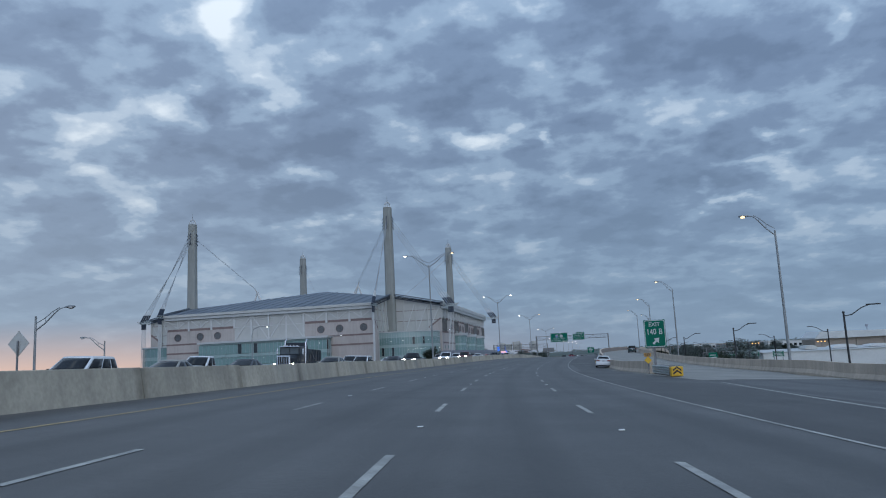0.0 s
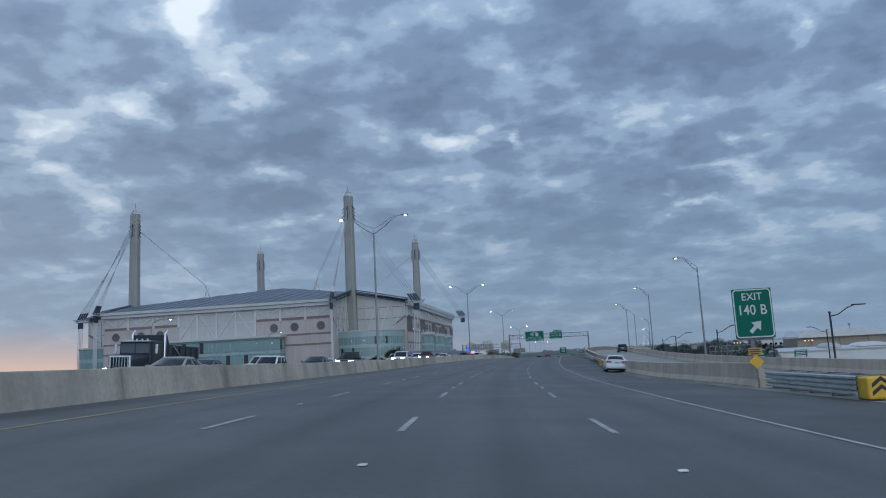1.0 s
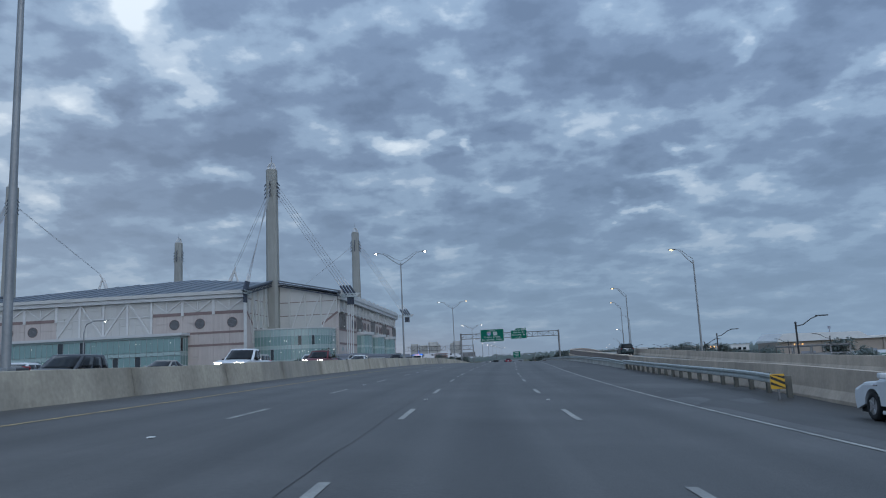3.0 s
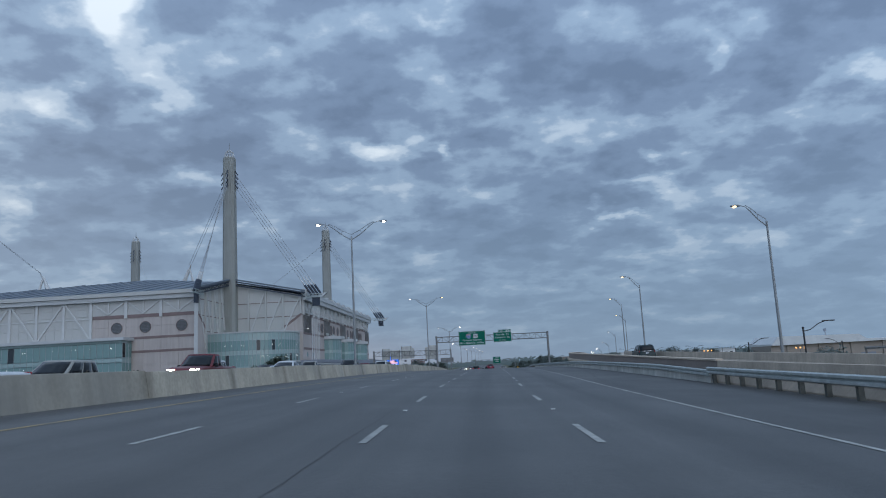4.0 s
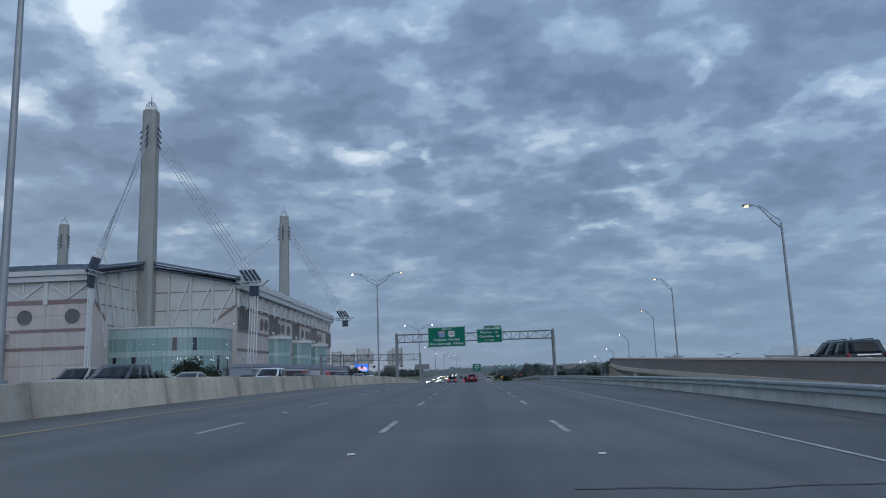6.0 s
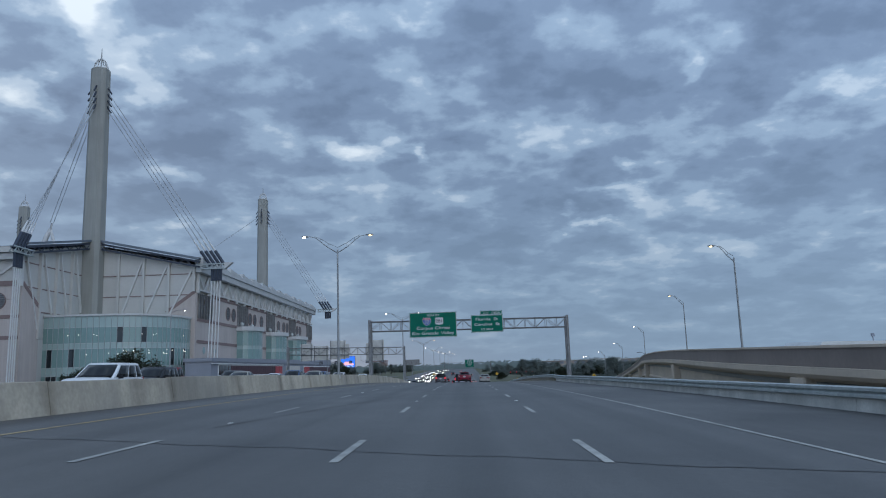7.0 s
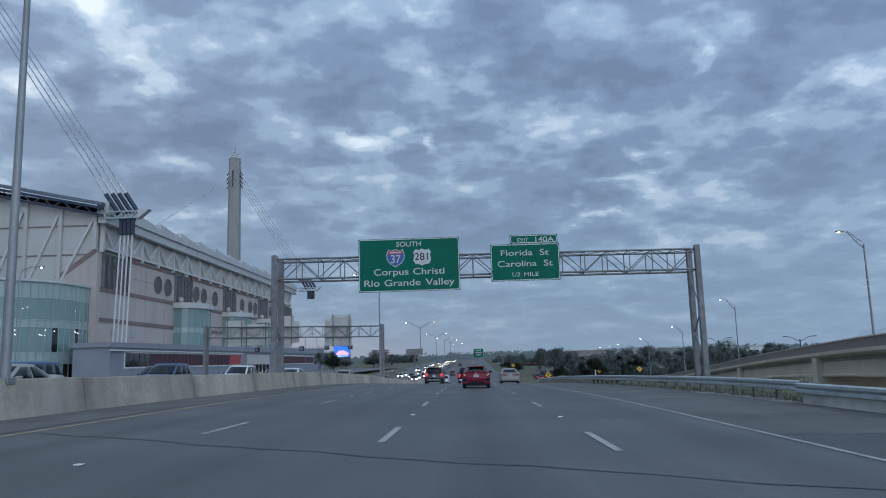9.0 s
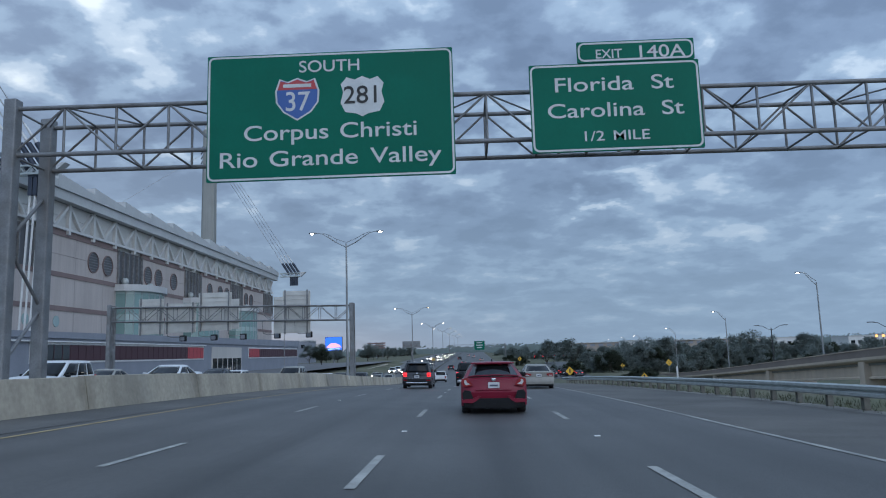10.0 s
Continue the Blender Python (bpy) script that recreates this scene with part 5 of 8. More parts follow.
for i in range(4):
    u0, u1 = -171.5 + 9 * i, -171.5 + 9 * (i + 1)
    part("pilaster", slab(Form(), wall_n, u1 - 0.4, u1 + 0.4, -0.2, 0.5, 16.4, 28.4), TRUSSWHITE, arena)
    f = Form()
    if i in (0, 2):
        beam(f, wall_n, (u0 + 0.5, 17.0), (u1 - 0.5, 28.1), 0.5, 0.02, 0.45)
    else:
        beam(f, wall_n, (u0 + 0.5, 28.1), (u1 - 0.5, 17.0), 0.5, 0.02, 0.45)
    beam(f, wall_n, (u0 + 0.5, 23.2), (u1 - 0.5, 23.2), 0.3, 0.02, 0.3)
    part("bracing", f, TRUSSWHITE, arena)
for u in (-201.9, -189.8, -180.5, -127.0, -117.6, -105.7):
    disc_window(wall_n, u, 19.75, 1.85)

# side along the motorway
EA, EB = NY + 1.0, 2 * CY - NY - 1.0


precast(wall_e, EA, EB, [GZ, 3.6, 7.4, 11.4, 16.8, 20.0, 23.3], PINKBRICK, 15)
bands(wall_e, EA, EB, (11.4, 16.8))
precast(wall_e, EA, EB, [24.0, 26.2, 28.4], METALPANEL, 26, "metal_panel")
greys = (371.3, 404.4, 437.6, 471.0, 504.2)
for g in greys:
    p = part("louvre_panel", slab(Form(), wall_e, g - 5.0, g + 5.0, -0.1, 0.1, 17.1, 23.3), GREYLOUVRE, arena, "tall dark louvre panel")
    for k in range(6):
        part("fin", slab(Form(), wall_e, g - 5 + k * 2 - 0.12, g - 5 + k * 2 + 0.12, 0.1, 0.45, 17.1, 23.3), DULLSTEEL, p)
for a, b in zip(greys[:-1], greys[1:]):
    part("brown_strip", slab(Form(), wall_e, a + 5.2, b - 5.2, -0.2, 0.14, 23.0, 24.05), BANDBROWN, arena)
n = 18
for i in range(n):
    u0, u1 = EA + (EB - EA) * i / n, EA + (EB - EA) * (i + 1) / n
    part("pilaster", slab(Form(), wall_e, u0 - 0.35, u0 + 0.35, -0.1, 0.6, 23.4, 28.4), TRUSSWHITE, arena)
    f = Form()
    m_ = (u0 + u1) / 2
    beam(f, wall_e, (u0 + 0.4, 28.0), (m_, 24.4), 0.45, 0.02, 0.5)
    beam(f, wall_e, (m_, 24.4), (u1 - 0.4, 28.0), 0.45, 0.02, 0.5)
    part("bracing", f, TRUSSWHITE, arena)
part("lower_chord", slab(Form(), wall_e, EA, EB, 0.0, 0.55, 24.0, 24.4), TRUSSWHITE, arena)
for u in (390.4, 395.6, 412.6, 417.8, 426.0, 449.2, 457.3, 462.6, 480.3, 485.4):
    disc_window(wall_e, u, 19.95, 1.88)
for u in (371.2, 379.5):
    part("teal_roundel", poly(Form(), wall_e, [(u + 0.9 * math.cos(k * math.pi / 8), 9.3 + 0.9 * math.sin(k * math.pi / 8)) for k in range(16)], 0.0, 0.08), PALEGLASS, arena)

# rounded glass bays
for c in (406.2, 439.4, 472.2):
    bay = part("glass_bay", Form().prism([(XE + 5.2 * max(0, math.sin(math.pi * k / 12)) ** 0.8, c - 7.0 * math.cos(math.pi * k / 12)) for k in range(13)], 4.0, 16.2, "z"), PALEGLASS, arena, "rounded teal glass bay")
    n = 12
    for k in range(n):
        a0, a1 = math.pi * k / n, math.pi * (k + 1) / n
        q = [(XE + 5.3 * max(0, math.sin(a)) ** 0.8, c - 7.05 * math.cos(a)) for a in (a0, a1)]
        for z0, z1 in ((5.0, 10.3), (11.4, 15.2)):
            f = Form().add([(q[0][0], q[0][1], z0), (q[1][0], q[1][1], z0), (q[1][0], q[1][1], z1), (q[0][0], q[0][1], z1)], [(0, 1, 2, 3)])
            part("pane", f, TEALGLASS, bay)
        part("mullion", Form().bar((q[0][0] + 0.03, q[0][1], 4.2), (q[0][0] + 0.03, q[0][1], 15.6), 0.09), MULLION, bay)
    part("cornice", Form().prism([(XE + 5.9 * max(0, math.sin(math.pi * k / 14)) ** 0.8, c - 7.7 * math.cos(math.pi * k / 14)) for k in range(15)], 15.7, 16.9, "z"), FASCIA, bay)
    for dy in (-5.5, 5.5):
        part("roof_vent", Form().ball((XE + 1.0, c + dy, 17.6), 0.7, 8, 6), GALV, bay)

# notched corners: metal walls between tower and fronts
for M, a, b, za, zb in ((notch_n, NX + 1.6, XE - 0.2, 35.7, 30.3), (notch_nw, NX + 1.6, XE - 0.2, 35.7, 30.3)):
    n = 4
    for i in range(n):
        u0, u1 = a + (b - a) * i / n, a + (b - a) * (i + 1) / n
        t0, t1 = za + (zb - za) * i / n, za + (zb - za) * (i + 1) / n
        for z0, z1 in ((GZ, 12), (12, 17.8), (17.8, 22.9), (22.9, 28.1)):
            part("metal_panel", slab(Form(), M, u0 + 0.03, u1 - 0.03, -0.3, 0.0, z0 + 0.04, z1 - 0.04), METALPANEL, arena)
        part("metal_panel", poly(Form(), M, [(u0 + 0.03, 28.14), (u1 - 0.03, 28.14), (u1 - 0.03, t1), (u0 + 0.03, t0)], -0.3, 0.0), METALPANEL, arena)
        part("column", slab(Form(), M, u1 - 0.5, u1 + 0.1, 0.0, 0.7, 23.7 if i == n - 1 else 12, t1 - 0.2), METALPANEL, arena)
        if i:
            part("bracing", beam(Form(), M, (u0 + 0.6 - (b - a) / n * 0.15, 14.0 + i), (u1 - 0.4, t1 - 0.6), 0.4, 0.05, 0.5), TRUSSWHITE, arena)
        for z in (17.8, 22.9, 28.1):
            part("girt", slab(Form(), M, u0, u1, 0.0, 0.14, z - 0.12, z + 0.12), BANDBROWN, arena)
    part("stepped_masonry", poly(Form(), M, [(b - 7.2, GZ), (b + 0.15, GZ), (b + 0.15, 23.4), (b - 6.8, 18.4)], 0.0, 0.35), PINKBRICK, arena)
    part("masonry_coping", beam(Form(), M, (b - 6.9, 18.6), (b + 0.1, 23.6), 0.8, 0.0, 0.45), BANDBROWN, arena)
a, b = YN + 0.2, NY - 1.6
n = 4
for i in range(n):
    u0, u1 = a + (b - a) * i / n, a + (b - a) * (i + 1) / n
    t0, t1 = 30.3 + 5.4 * i / n, 30.3 + 5.4 * (i + 1) / n
    for z0, z1 in ((GZ, 12), (12, 17.8), (17.8, 22.9), (22.9, 28.1)):
        part("metal_panel", slab(Form(), notch_e, u0 + 0.03, u1 - 0.03, -0.3, 0.0, z0 + 0.04, z1 - 0.04), METALPANEL, arena)
    part("metal_panel", poly(Form(), notch_e, [(u0 + 0.03, 28.14), (u1 - 0.03, 28.14), (u1 - 0.03, t1), (u0 + 0.03, t0)], -0.3, 0.0), METALPANEL, arena)
    part("column", slab(Form(), notch_e, u1 - 0.5, u1 + 0.1, 0.0, 0.7, 12, t1 - 0.2), METALPANEL, arena)
    part("bracing", beam(Form(), notch_e, (u0 + 1, t0 - 0.8), (u1 - 0.6, 14.0), 0.35, 0.05, 0.5), TRUSSWHITE, arena)
    for z in (17.8, 22.9, 28.1):
        part("girt", slab(Form(), notch_e, u0, u1, 0.0, 0.14, z - 0.12, z + 0.12), BANDBROWN, arena)
part("stepped_masonry", poly(Form(), notch_e, [(a, GZ), (a + 7, GZ), (a + 6.8, 18.4), (a, 23.4)], 0.0, 0.35), PINKBRICK, arena)
part("masonry_coping", beam(Form(), notch_e, (a, 23.6), (a + 6.9, 18.6), 0.8, 0.0, 0.45), BANDBROWN, arena)

part("corner_pier", Form().box((XE - 0.7, NY - 0.34, GZ), (XE + 0.12, NY + 1.06, 23.4)), PINKBRICK, arena)


# ---- arena roof ----
def roof_h(d):
    return 31.1 + 0.198 * d - 0.0001 * d * d


def roof_z(x, y):
    dn, ds, de, dw = y - YN, YS - y, XE - x, x - XW
    if y < NY:
        return roof_h(dn)
    if y > 2 * CY - NY:
        return roof_h(ds)
    if x > NX:
        return roof_h(de)
    if x < 2 * CX - NX:
        return roof_h(dw)
    return roof_h(min(dn, ds, de, dw))


def roof_patch(name, x0, x1, y0, y1, nx_, ny_, inside=None):
    f = Form()
    vs = []
    for j in range(ny_ + 1):
        for i in range(nx_ + 1):
            x, y = x0 + (x1 - x0) * i / nx_, y0 + (y1 - y0) * j / ny_
            xi = min(max(x, x0 + 1e-3), x1 - 1e-3)
            yi = min(max(y, y0 + 1e-3), y1 - 1e-3)
            if inside:
                yi = min(max(yi, inside[0]), inside[1])
            vs.append((x, y, roof_z(xi, yi)))
    k = nx_ + 1
    f.add(vs, [(j * k + i, j * k + i + 1, (j + 1) * k + i + 1, (j + 1) * k + i) for j in range(ny_) for i in range(nx_)])
    return part(name, f, ROOFSTEEL, arena)


NL2, YS2 = 2 * CX - NX, 2 * CY - NY
roof_patch("roof_sheet", NL2 - 0.6, NX + 0.6, YN - 1.6, NY, 20, 8)
roof_patch("roof_sheet", NL2, NX, NY, YS2, 40, 44)
roof_patch("roof_sheet", NX, XE + 1.6, NY - 0.6, YS2 + 0.6, 8, 30, (NY + 0.01, YS2 - 0.01))
roof_patch("roof_sheet", XW - 1.6, NL2, NY - 0.6, YS2 + 0.6, 8, 30, (NY + 0.01, YS2 - 0.01))
roof_patch("roof_sheet", NL2 - 0.6, NX + 0.6, YS2, YS + 1.6, 20, 8)
# standing ribs on the road-facing slopes
for i in range(19):
    x = NL2 + (NX - NL2) * i / 18
    dl = min(NY + 42, NY + 70)
    pts = [(x, YN - 1.2 + (dl - YN) * k / 10, 0) for k in range(11)]
    pts = [(p[0], p[1], roof_z(min(max(p[0], NL2 + 0.01), NX - 0.01), p[1]) + 0.12) for p in pts if p[1] < NY or min(XE - p[0], p[0] - XW) > p[1] - YN - 1]
    if len(pts) > 1:
        part("roof_rib", Form().sweep([[(p[0] - 0.12, p[1], p[2] - 0.2), (p[0] + 0.12, p[1], p[2] - 0.2), (p[0] + 0.12, p[1], p[2] + 0.1), (p[0] - 0.12, p[1], p[2] + 0.1)] for p in pts]), ROOFSTEEL, arena)
# fascias; the road side steps down in lengths
for i in range(12):
    u0, u1 = NL2 - 0.8 + (NX - NL2 + 1.6) * i / 12, NL2 - 0.8 + (NX - NL2 + 1.6) * (i + 1) / 12
    part("fascia", slab(Form(), wall_n, u0 + 0.02, u1 - 0.02, 0.2, 1.4, 28.4, 29.7), FASCIA, arena)
    part("gutter", slab(Form(), wall_n, u0 + 0.02, u1 - 0.02, 0.4, 2.0, 29.8, 31.0), METALPANEL, arena)
n = 13
for i in range(n):
    u0, u1 = NY - 0.8 + (YS2 - NY + 1.6) * i / n, NY - 0.8 + (YS2 - NY + 1.6) * (i + 1) / n
    part("fascia", slab(Form(), wall_e, u0 + 0.02, u1 - 0.02, 0.2, 1.6, 28.4, 29.9), FASCIA, arena)
    part("stepped_fascia", poly(Form(), wall_e, [(u0 + 0.02, 29.95), (u1 - 0.02, 29.95), (u1 - 0.02, 31.1), (u0 + 0.02, 32.2)], 0.0, 2.0), FASCIA, arena)


def edge_truss(p, q, h=1.3):
    """Dark lattice under a sloping roof edge."""
    p, q = Vector(p), Vector(q)
    f = Form().bar(p, q, 0.45)
    dn = Vector((0, 0, -h))
    f.bar(p + dn, q + dn, 0.4)
    n = 14
    for i in range(n):
        a, b = p.lerp(q, i / n), p.lerp(q, (i + 1) / n)
        f.bar(a + (dn if i % 2 else Vector()), b + (Vector() if i % 2 else dn), 0.16)
    t_ = part("edge_truss", f, DARKSTEEL, arena, "dark blue lattice roof edge")
    up_ = Vector((0, 0, 0.75))
    part("roof_edge", Form().bar(p + up_, q + up_, 1.1, 0.5), ROOFSTEEL, t_)


edge_truss((NX + 2.6, NY - 1.6, 36.3), (XE + 1.5, NY - 1.6, 30.8))
edge_truss((NX + 1.6, NY - 2.8, 36.1), (NX + 1.6, YN - 1.5, 30.8))
edge_truss((NL2 - 2.6, NY - 1.6, 36.3), (XW - 1.5, NY - 1.6, 30.8))
edge_truss((NL2 - 1.6, NY - 2.8, 36.1), (NL2 - 1.6, YN - 1.5, 30.8))


# ---- cable towers ----
def tower(x, y, turn):
    f = Form()
    rings = []
    for z, w in ((GZ, 2.45), (20, 2.35), (45, 2.2), (82, 1.98)):
        c = w * 0.62
        ring = [(w, -c), (w, c), (c, w), (-c, w), (-w, c), (-w, -c), (-c, -w), (c, -w)]
        rings.append([(x + a, y + b, z) for a, b in ring])
    f.sweep(rings)
    t = part("tower", f, TOWERCONC, arena, "tall concrete cable tower with a ribbed crown")
    for k in range(6):
        a = math.pi * k / 6
        arch = [(x + 1.75 * math.cos(b) * math.cos(a), y + 1.75 * math.cos(b) * math.sin(a), 82.0 + 3.1 * math.sin(b)) for b in [math.pi * j / 10 for j in range(11)]]
        part("crown_rib", Form().tube(arch, 0.11, 6), TRUSSWHITE, t)
    part("crown_ring", Form().tube([(x + 1.85 * math.cos(2 * math.pi * j / 16), y + 1.85 * math.sin(2 * math.pi * j / 16), 82.2) for j in range(17)], 0.16, 6), TRUSSWHITE, t)
    part("finial", Form().tube([(x, y, 84.8), (x, y, 88.0)], [0.16, 0.05], 6), DULLSTEEL, t)
    for sx, sy in ((1, 0), (-1, 0), (0, -1), (0, 1)):
        for k in range(4):
            z = 71.0 + k * 1.7
            f = Form().tube([(x + sx * 2.0, y + sy * 2.0, z + 1.0), (x + sx * 3.1, y + sy * 3.1, z - 0.7)], 0.20, 8)
            part("cable_socket", f, DARKSTEEL, t)
    return t


TOWERS = ((-209.0, 361.8), (-99.5, 363.2), (-96.6, 512.5), (-205.5, 510.0))
for x, y in TOWERS:
    tower(x, y, 0)


def outrigger(tip, top, ground, side_x, n=4):
    """A lattice arm at the eave carrying sloping dampers, with cables up to the tower and down to the ground."""
    tx, ty, tz = tip
    along = Vector((0.55, 0, 0)) if side_x else Vector((0, 0.55, 0))
    out = Vector((1, 0, 0)) if not side_x else Vector((0, -1, 0))
    base = Vector(tip)
    f = Form()
    arm = Vector((1, 0, 0)) if side_x else Vector((0, -1, 0))
    if side_x and tx < CX:
        arm = -arm
    wide = Vector((0, 0.55, 0)) if side_x else Vector((0.55, 0, 0))
    a0, a1 = base - arm * 4.6, base + arm * 2.4
    for w_ in (wide, -wide):
        for dz_ in (0.0, -1.15):
            f.bar(a0 + w_ + Vector((0, 0, dz_)), a1 + w_ + Vector((0, 0, dz_)), 0.26)
        for k in range(7):
            p0, p1 = a0.lerp(a1, k / 7), a0.lerp(a1, (k + 1) / 7)
            f.bar(p0 + w_ + Vector((0, 0, -1.15 * (k % 2))), p1 + w_ + Vector((0, 0, -1.15 * ((k + 1) % 2))), 0.16)
    o = part("outrigger", f, MULLION, arena, "pale lattice outrigger at the eave")
    sw, sd_ = (1.4, 0.35) if side_x else (0.35, 1.4)
    part("saddle", Form().bevbox((tx - sw, ty - sd_, tz - 1.6), (tx + sw, ty + sd_, tz - 1.1), 0.08), DARKSTEEL, o)
    if side_x:
        s_ = arm.x
        part("eave_tip", Form().prism([(a1.x - s_ * 0.4, a1.z + 0.25), (a1.x + s_ * 1.7, a1.z + 0.25), (a1.x - s_ * 0.2, a1.z - 1.3)], ty - 0.7, ty + 0.7, "y"), FASCIA, o, "pale pointed eave tip")
    toward = (Vector(top) - base).normalized()
    for k in range(n):
        p = base + (Vector((1.2, 0, 0)) if side_x else Vector((0, 1.0, 0))) * (k - (n - 1) / 2)
        part("damper", Form().tube([p - toward * 0.4, p + toward * 4.0], 0.40, 8), DARKSTEEL, o)
        part("cable_sleeve", Form().tube([p + toward * 4.0, p + toward * 7.5], [0.26, 0.15], 8), CABLEWHITE, o)
        part("cable", Form().tube([p + toward * 3.5, Vector(top) + Vector((0, 0, (k - 1.5) * 1.6))], 0.10, 6), CABLEGREY, o)
        p = base + (Vector((0.70, 0, 0)) if side_x else Vector((0, 0.70, 0))) * (k - (n - 1) / 2)
        part("tie_socket", Form().bevbox((p.x - 0.3, p.y - 0.3, tz - 4.2), (p.x + 0.3, p.y + 0.3, tz - 1.2), 0.06), DARKSTEEL, o)
        if ground is None:
            continue
        g = Vector(ground) + (Vector((0.78, 0, 0)) if side_x else Vector((0, 0.78, 0))) * (k - (n - 1) / 2)
        part("tie_down", Form().tube([(p.x, p.y, tz - 2), g], 0.15, 8), CABLEWHITE, o)
    if ground is None:
        return
    part("anchor_block", Form().bevbox((ground[0] - 1.7, ground[1] - 0.9, GZ), (ground[0] + 1.7, ground[1] + 0.9, ground[2] + 0.9), 0.1), DARKSTEEL, o)


outrigger((-68.8, 364.3, 30.3), (-97.4, 363.2, 73.5), (-69.6, 364.3, 1.8), True)
outrigger((-99.6, 332.3, 30.3), (-99.5, 360.8, 73.5), (-99.6, 332.0, 1.8), False)
outrigger((-209.6, 332.3, 31.0), (-209, 359.4, 73.5), (-209.6, 332.0, 1.8), False)
outrigger((-238.5, 363, 31.0), (-211.4, 362, 73.5), (-238.8, 363, 1.8), True)
outrigger((-66.8, 511.0, 30.8), (-94.4, 512.5, 73.5), None, True)
# inner masts on the roof with back-stays
for (mx, my), (tx, ty) in zip(((-184.0, 388), (-124.5, 388), (-124.5, 487), (-184.0, 487)), TOWERS):
    z = roof_z(mx, my)
    d = Vector((tx - mx, ty - my, 0)).normalized()
    part("roof_mast", Form().tube([(mx - d.x * 3.2, my, z - 0.5), (mx, my, z + 5.0)], [0.9, 0.5], 8).tube([(mx + d.x * 2.4, my, z - 0.5), (mx, my, z + 5.0)], [0.5, 0.4], 8), TRUSSWHITE, arena, "white steel cable mast on the roof")
    part("damper", Form().tube([(mx, my, z + 4.2), (mx + d.x * 1.2, my + d.y * 1.2, z + 6.4)], 0.3, 8), TRUSSWHITE, arena)
    for k in (-0.45, 0.45):
        part("cable", Form().tube([(mx + d.x + k * d.y, my + d.y - k * d.x, z + 6.5), (tx - d.x * 2.4 + k * d.y, ty - d.y * 2.4 - k * d.x, 73.5)], 0.07, 6), CABLEGREY, arena)


# ---- glazed entrance drums and lobbies ----
def curtain_wall(parent, line, rows, top, step):
    """Panes, rails and mullions along a footprint; rows are (z0, z1, material)."""
    pts = [Vector((*p, 0)) for p in line]
    cum = [0]
    for a, b in zip(pts[:-1], pts[1:]):
        cum.append(cum[-1] + (b - a).length)

    def at(s):
        for i in range(len(pts) - 1):
            if s <= cum[i + 1] + 1e-6:
                return pts[i].lerp(pts[i + 1], (s - cum[i]) / (cum[i + 1] - cum[i]))
        return pts[-1]
    n = max(2, int(cum[-1] / step))
    for k in range(n):
        a, b = at(cum[-1] * k / n), at(cum[-1] * (k + 1) / n)
        d = (b - a).normalized()
        nrm = Vector((d.y, -d.x, 0))
        for j, (z0, z1, m) in enumerate(rows):
            mm = m(k, j) if callable(m) else m
            f = Form().add([(a.x + d.x * 0.03, a.y + d.y * 0.03, z0 + 0.03), (b.x - d.x * 0.03, b.y - d.y * 0.03, z0 + 0.03), (b.x - d.x * 0.03, b.y - d.y * 0.03, z1 - 0.03), (a.x + d.x * 0.03, a.y + d.y * 0.03, z1 - 0.03)], [(0, 1, 2, 3)])
            part("pane", f, mm, parent)
        q = a + nrm * 0.05
        part("mullion", Form().bar((q.x, q.y, rows[0][0]), (q.x, q.y, rows[-1][1]), 0.10, 0.14), MULLION, parent)
    for z in sorted({r[0] for r in rows} | {r[1] for r in rows}):
        part("transom", Form().sweep([[(p.x + 0.0, p.y - 0.06, z - 0.06), (p.x + 0.06, p.y - 0.06, z - 0.06), (p.x + 0.06, p.y - 0.06, z + 0.06), (p.x, p.y - 0.06, z + 0.06)] for p in pts]), MULLION, parent)


rng = random.Random(5)


def lit_dots(parent, line, zs, count, inset=-0.06):
    for _ in range(count):
        i = rng.randrange(len(line) - 1)
        t = rng.random()
        a, b = Vector((*line[i], 0)), Vector((*line[i + 1], 0))
        p = a.lerp(b, t)
        d = (b - a).normalized()
        q = p + Vector((d.y, -d.x, 0)) * 0.08
        part("interior_lamp", Form().ball((q.x, q.y, rng.choice(zs) + rng.uniform(-0.15, 0.15)), 0.075, 6, 4), INTERIOR, parent)


def pick(k, j):
    h = (k * 7 + j * 13) % 11
    return DARKGLASS if h in (0, 6) and k % 2 else TEALGLASS


def arc_line():
    pts = [(-101.2, 345.6), (-96, 345.2), (-91, 345.3), (-87, 346.1)]
    for k in range(7):
        a = radians(-72 + 12.5 * k)
        pts.append((-87.3 + 12.4 * math.cos(a) * 1.0, 361.3 + 15.0 * math.sin(a)))
    pts += [(-75.0, 366.0)]
    return pts


DRUM = arc_line()
drum = part("entrance_drum", Form().prism([(x - 0.25 if i > 3 else x, y + 0.3) for i, (x, y) in enumerate(DRUM)] + [(-101.2, 366)], GZ, 16.9, "z"), PALEGLASS, arena, "curved teal glass entrance drum")
rows = [(-1.0, 3.8, lambda k, j: DARKGLASS if k % 3 else TEALGLASS), (3.8, 5.6, PALEGLASS), (5.6, 9.6, pick), (9.6, 10.8, PALEGLASS), (10.8, 14.3, pick), (14.3, 16.8, PALEGLASS)]
curtain_wall(drum, DRUM, rows, 15.9, 1.25)
part("cornice", Form().sweep([[(x - 0.5, y + 0.5, 16.8), (x + 0.3, y - 0.3, 16.8), (x + 0.3, y - 0.3, 17.2), (x - 0.5, y + 0.5, 17.2)] for x, y in DRUM]), FASCIA, drum)
lit_dots(drum, DRUM, (8.4, 9.0, 12.6), 34)

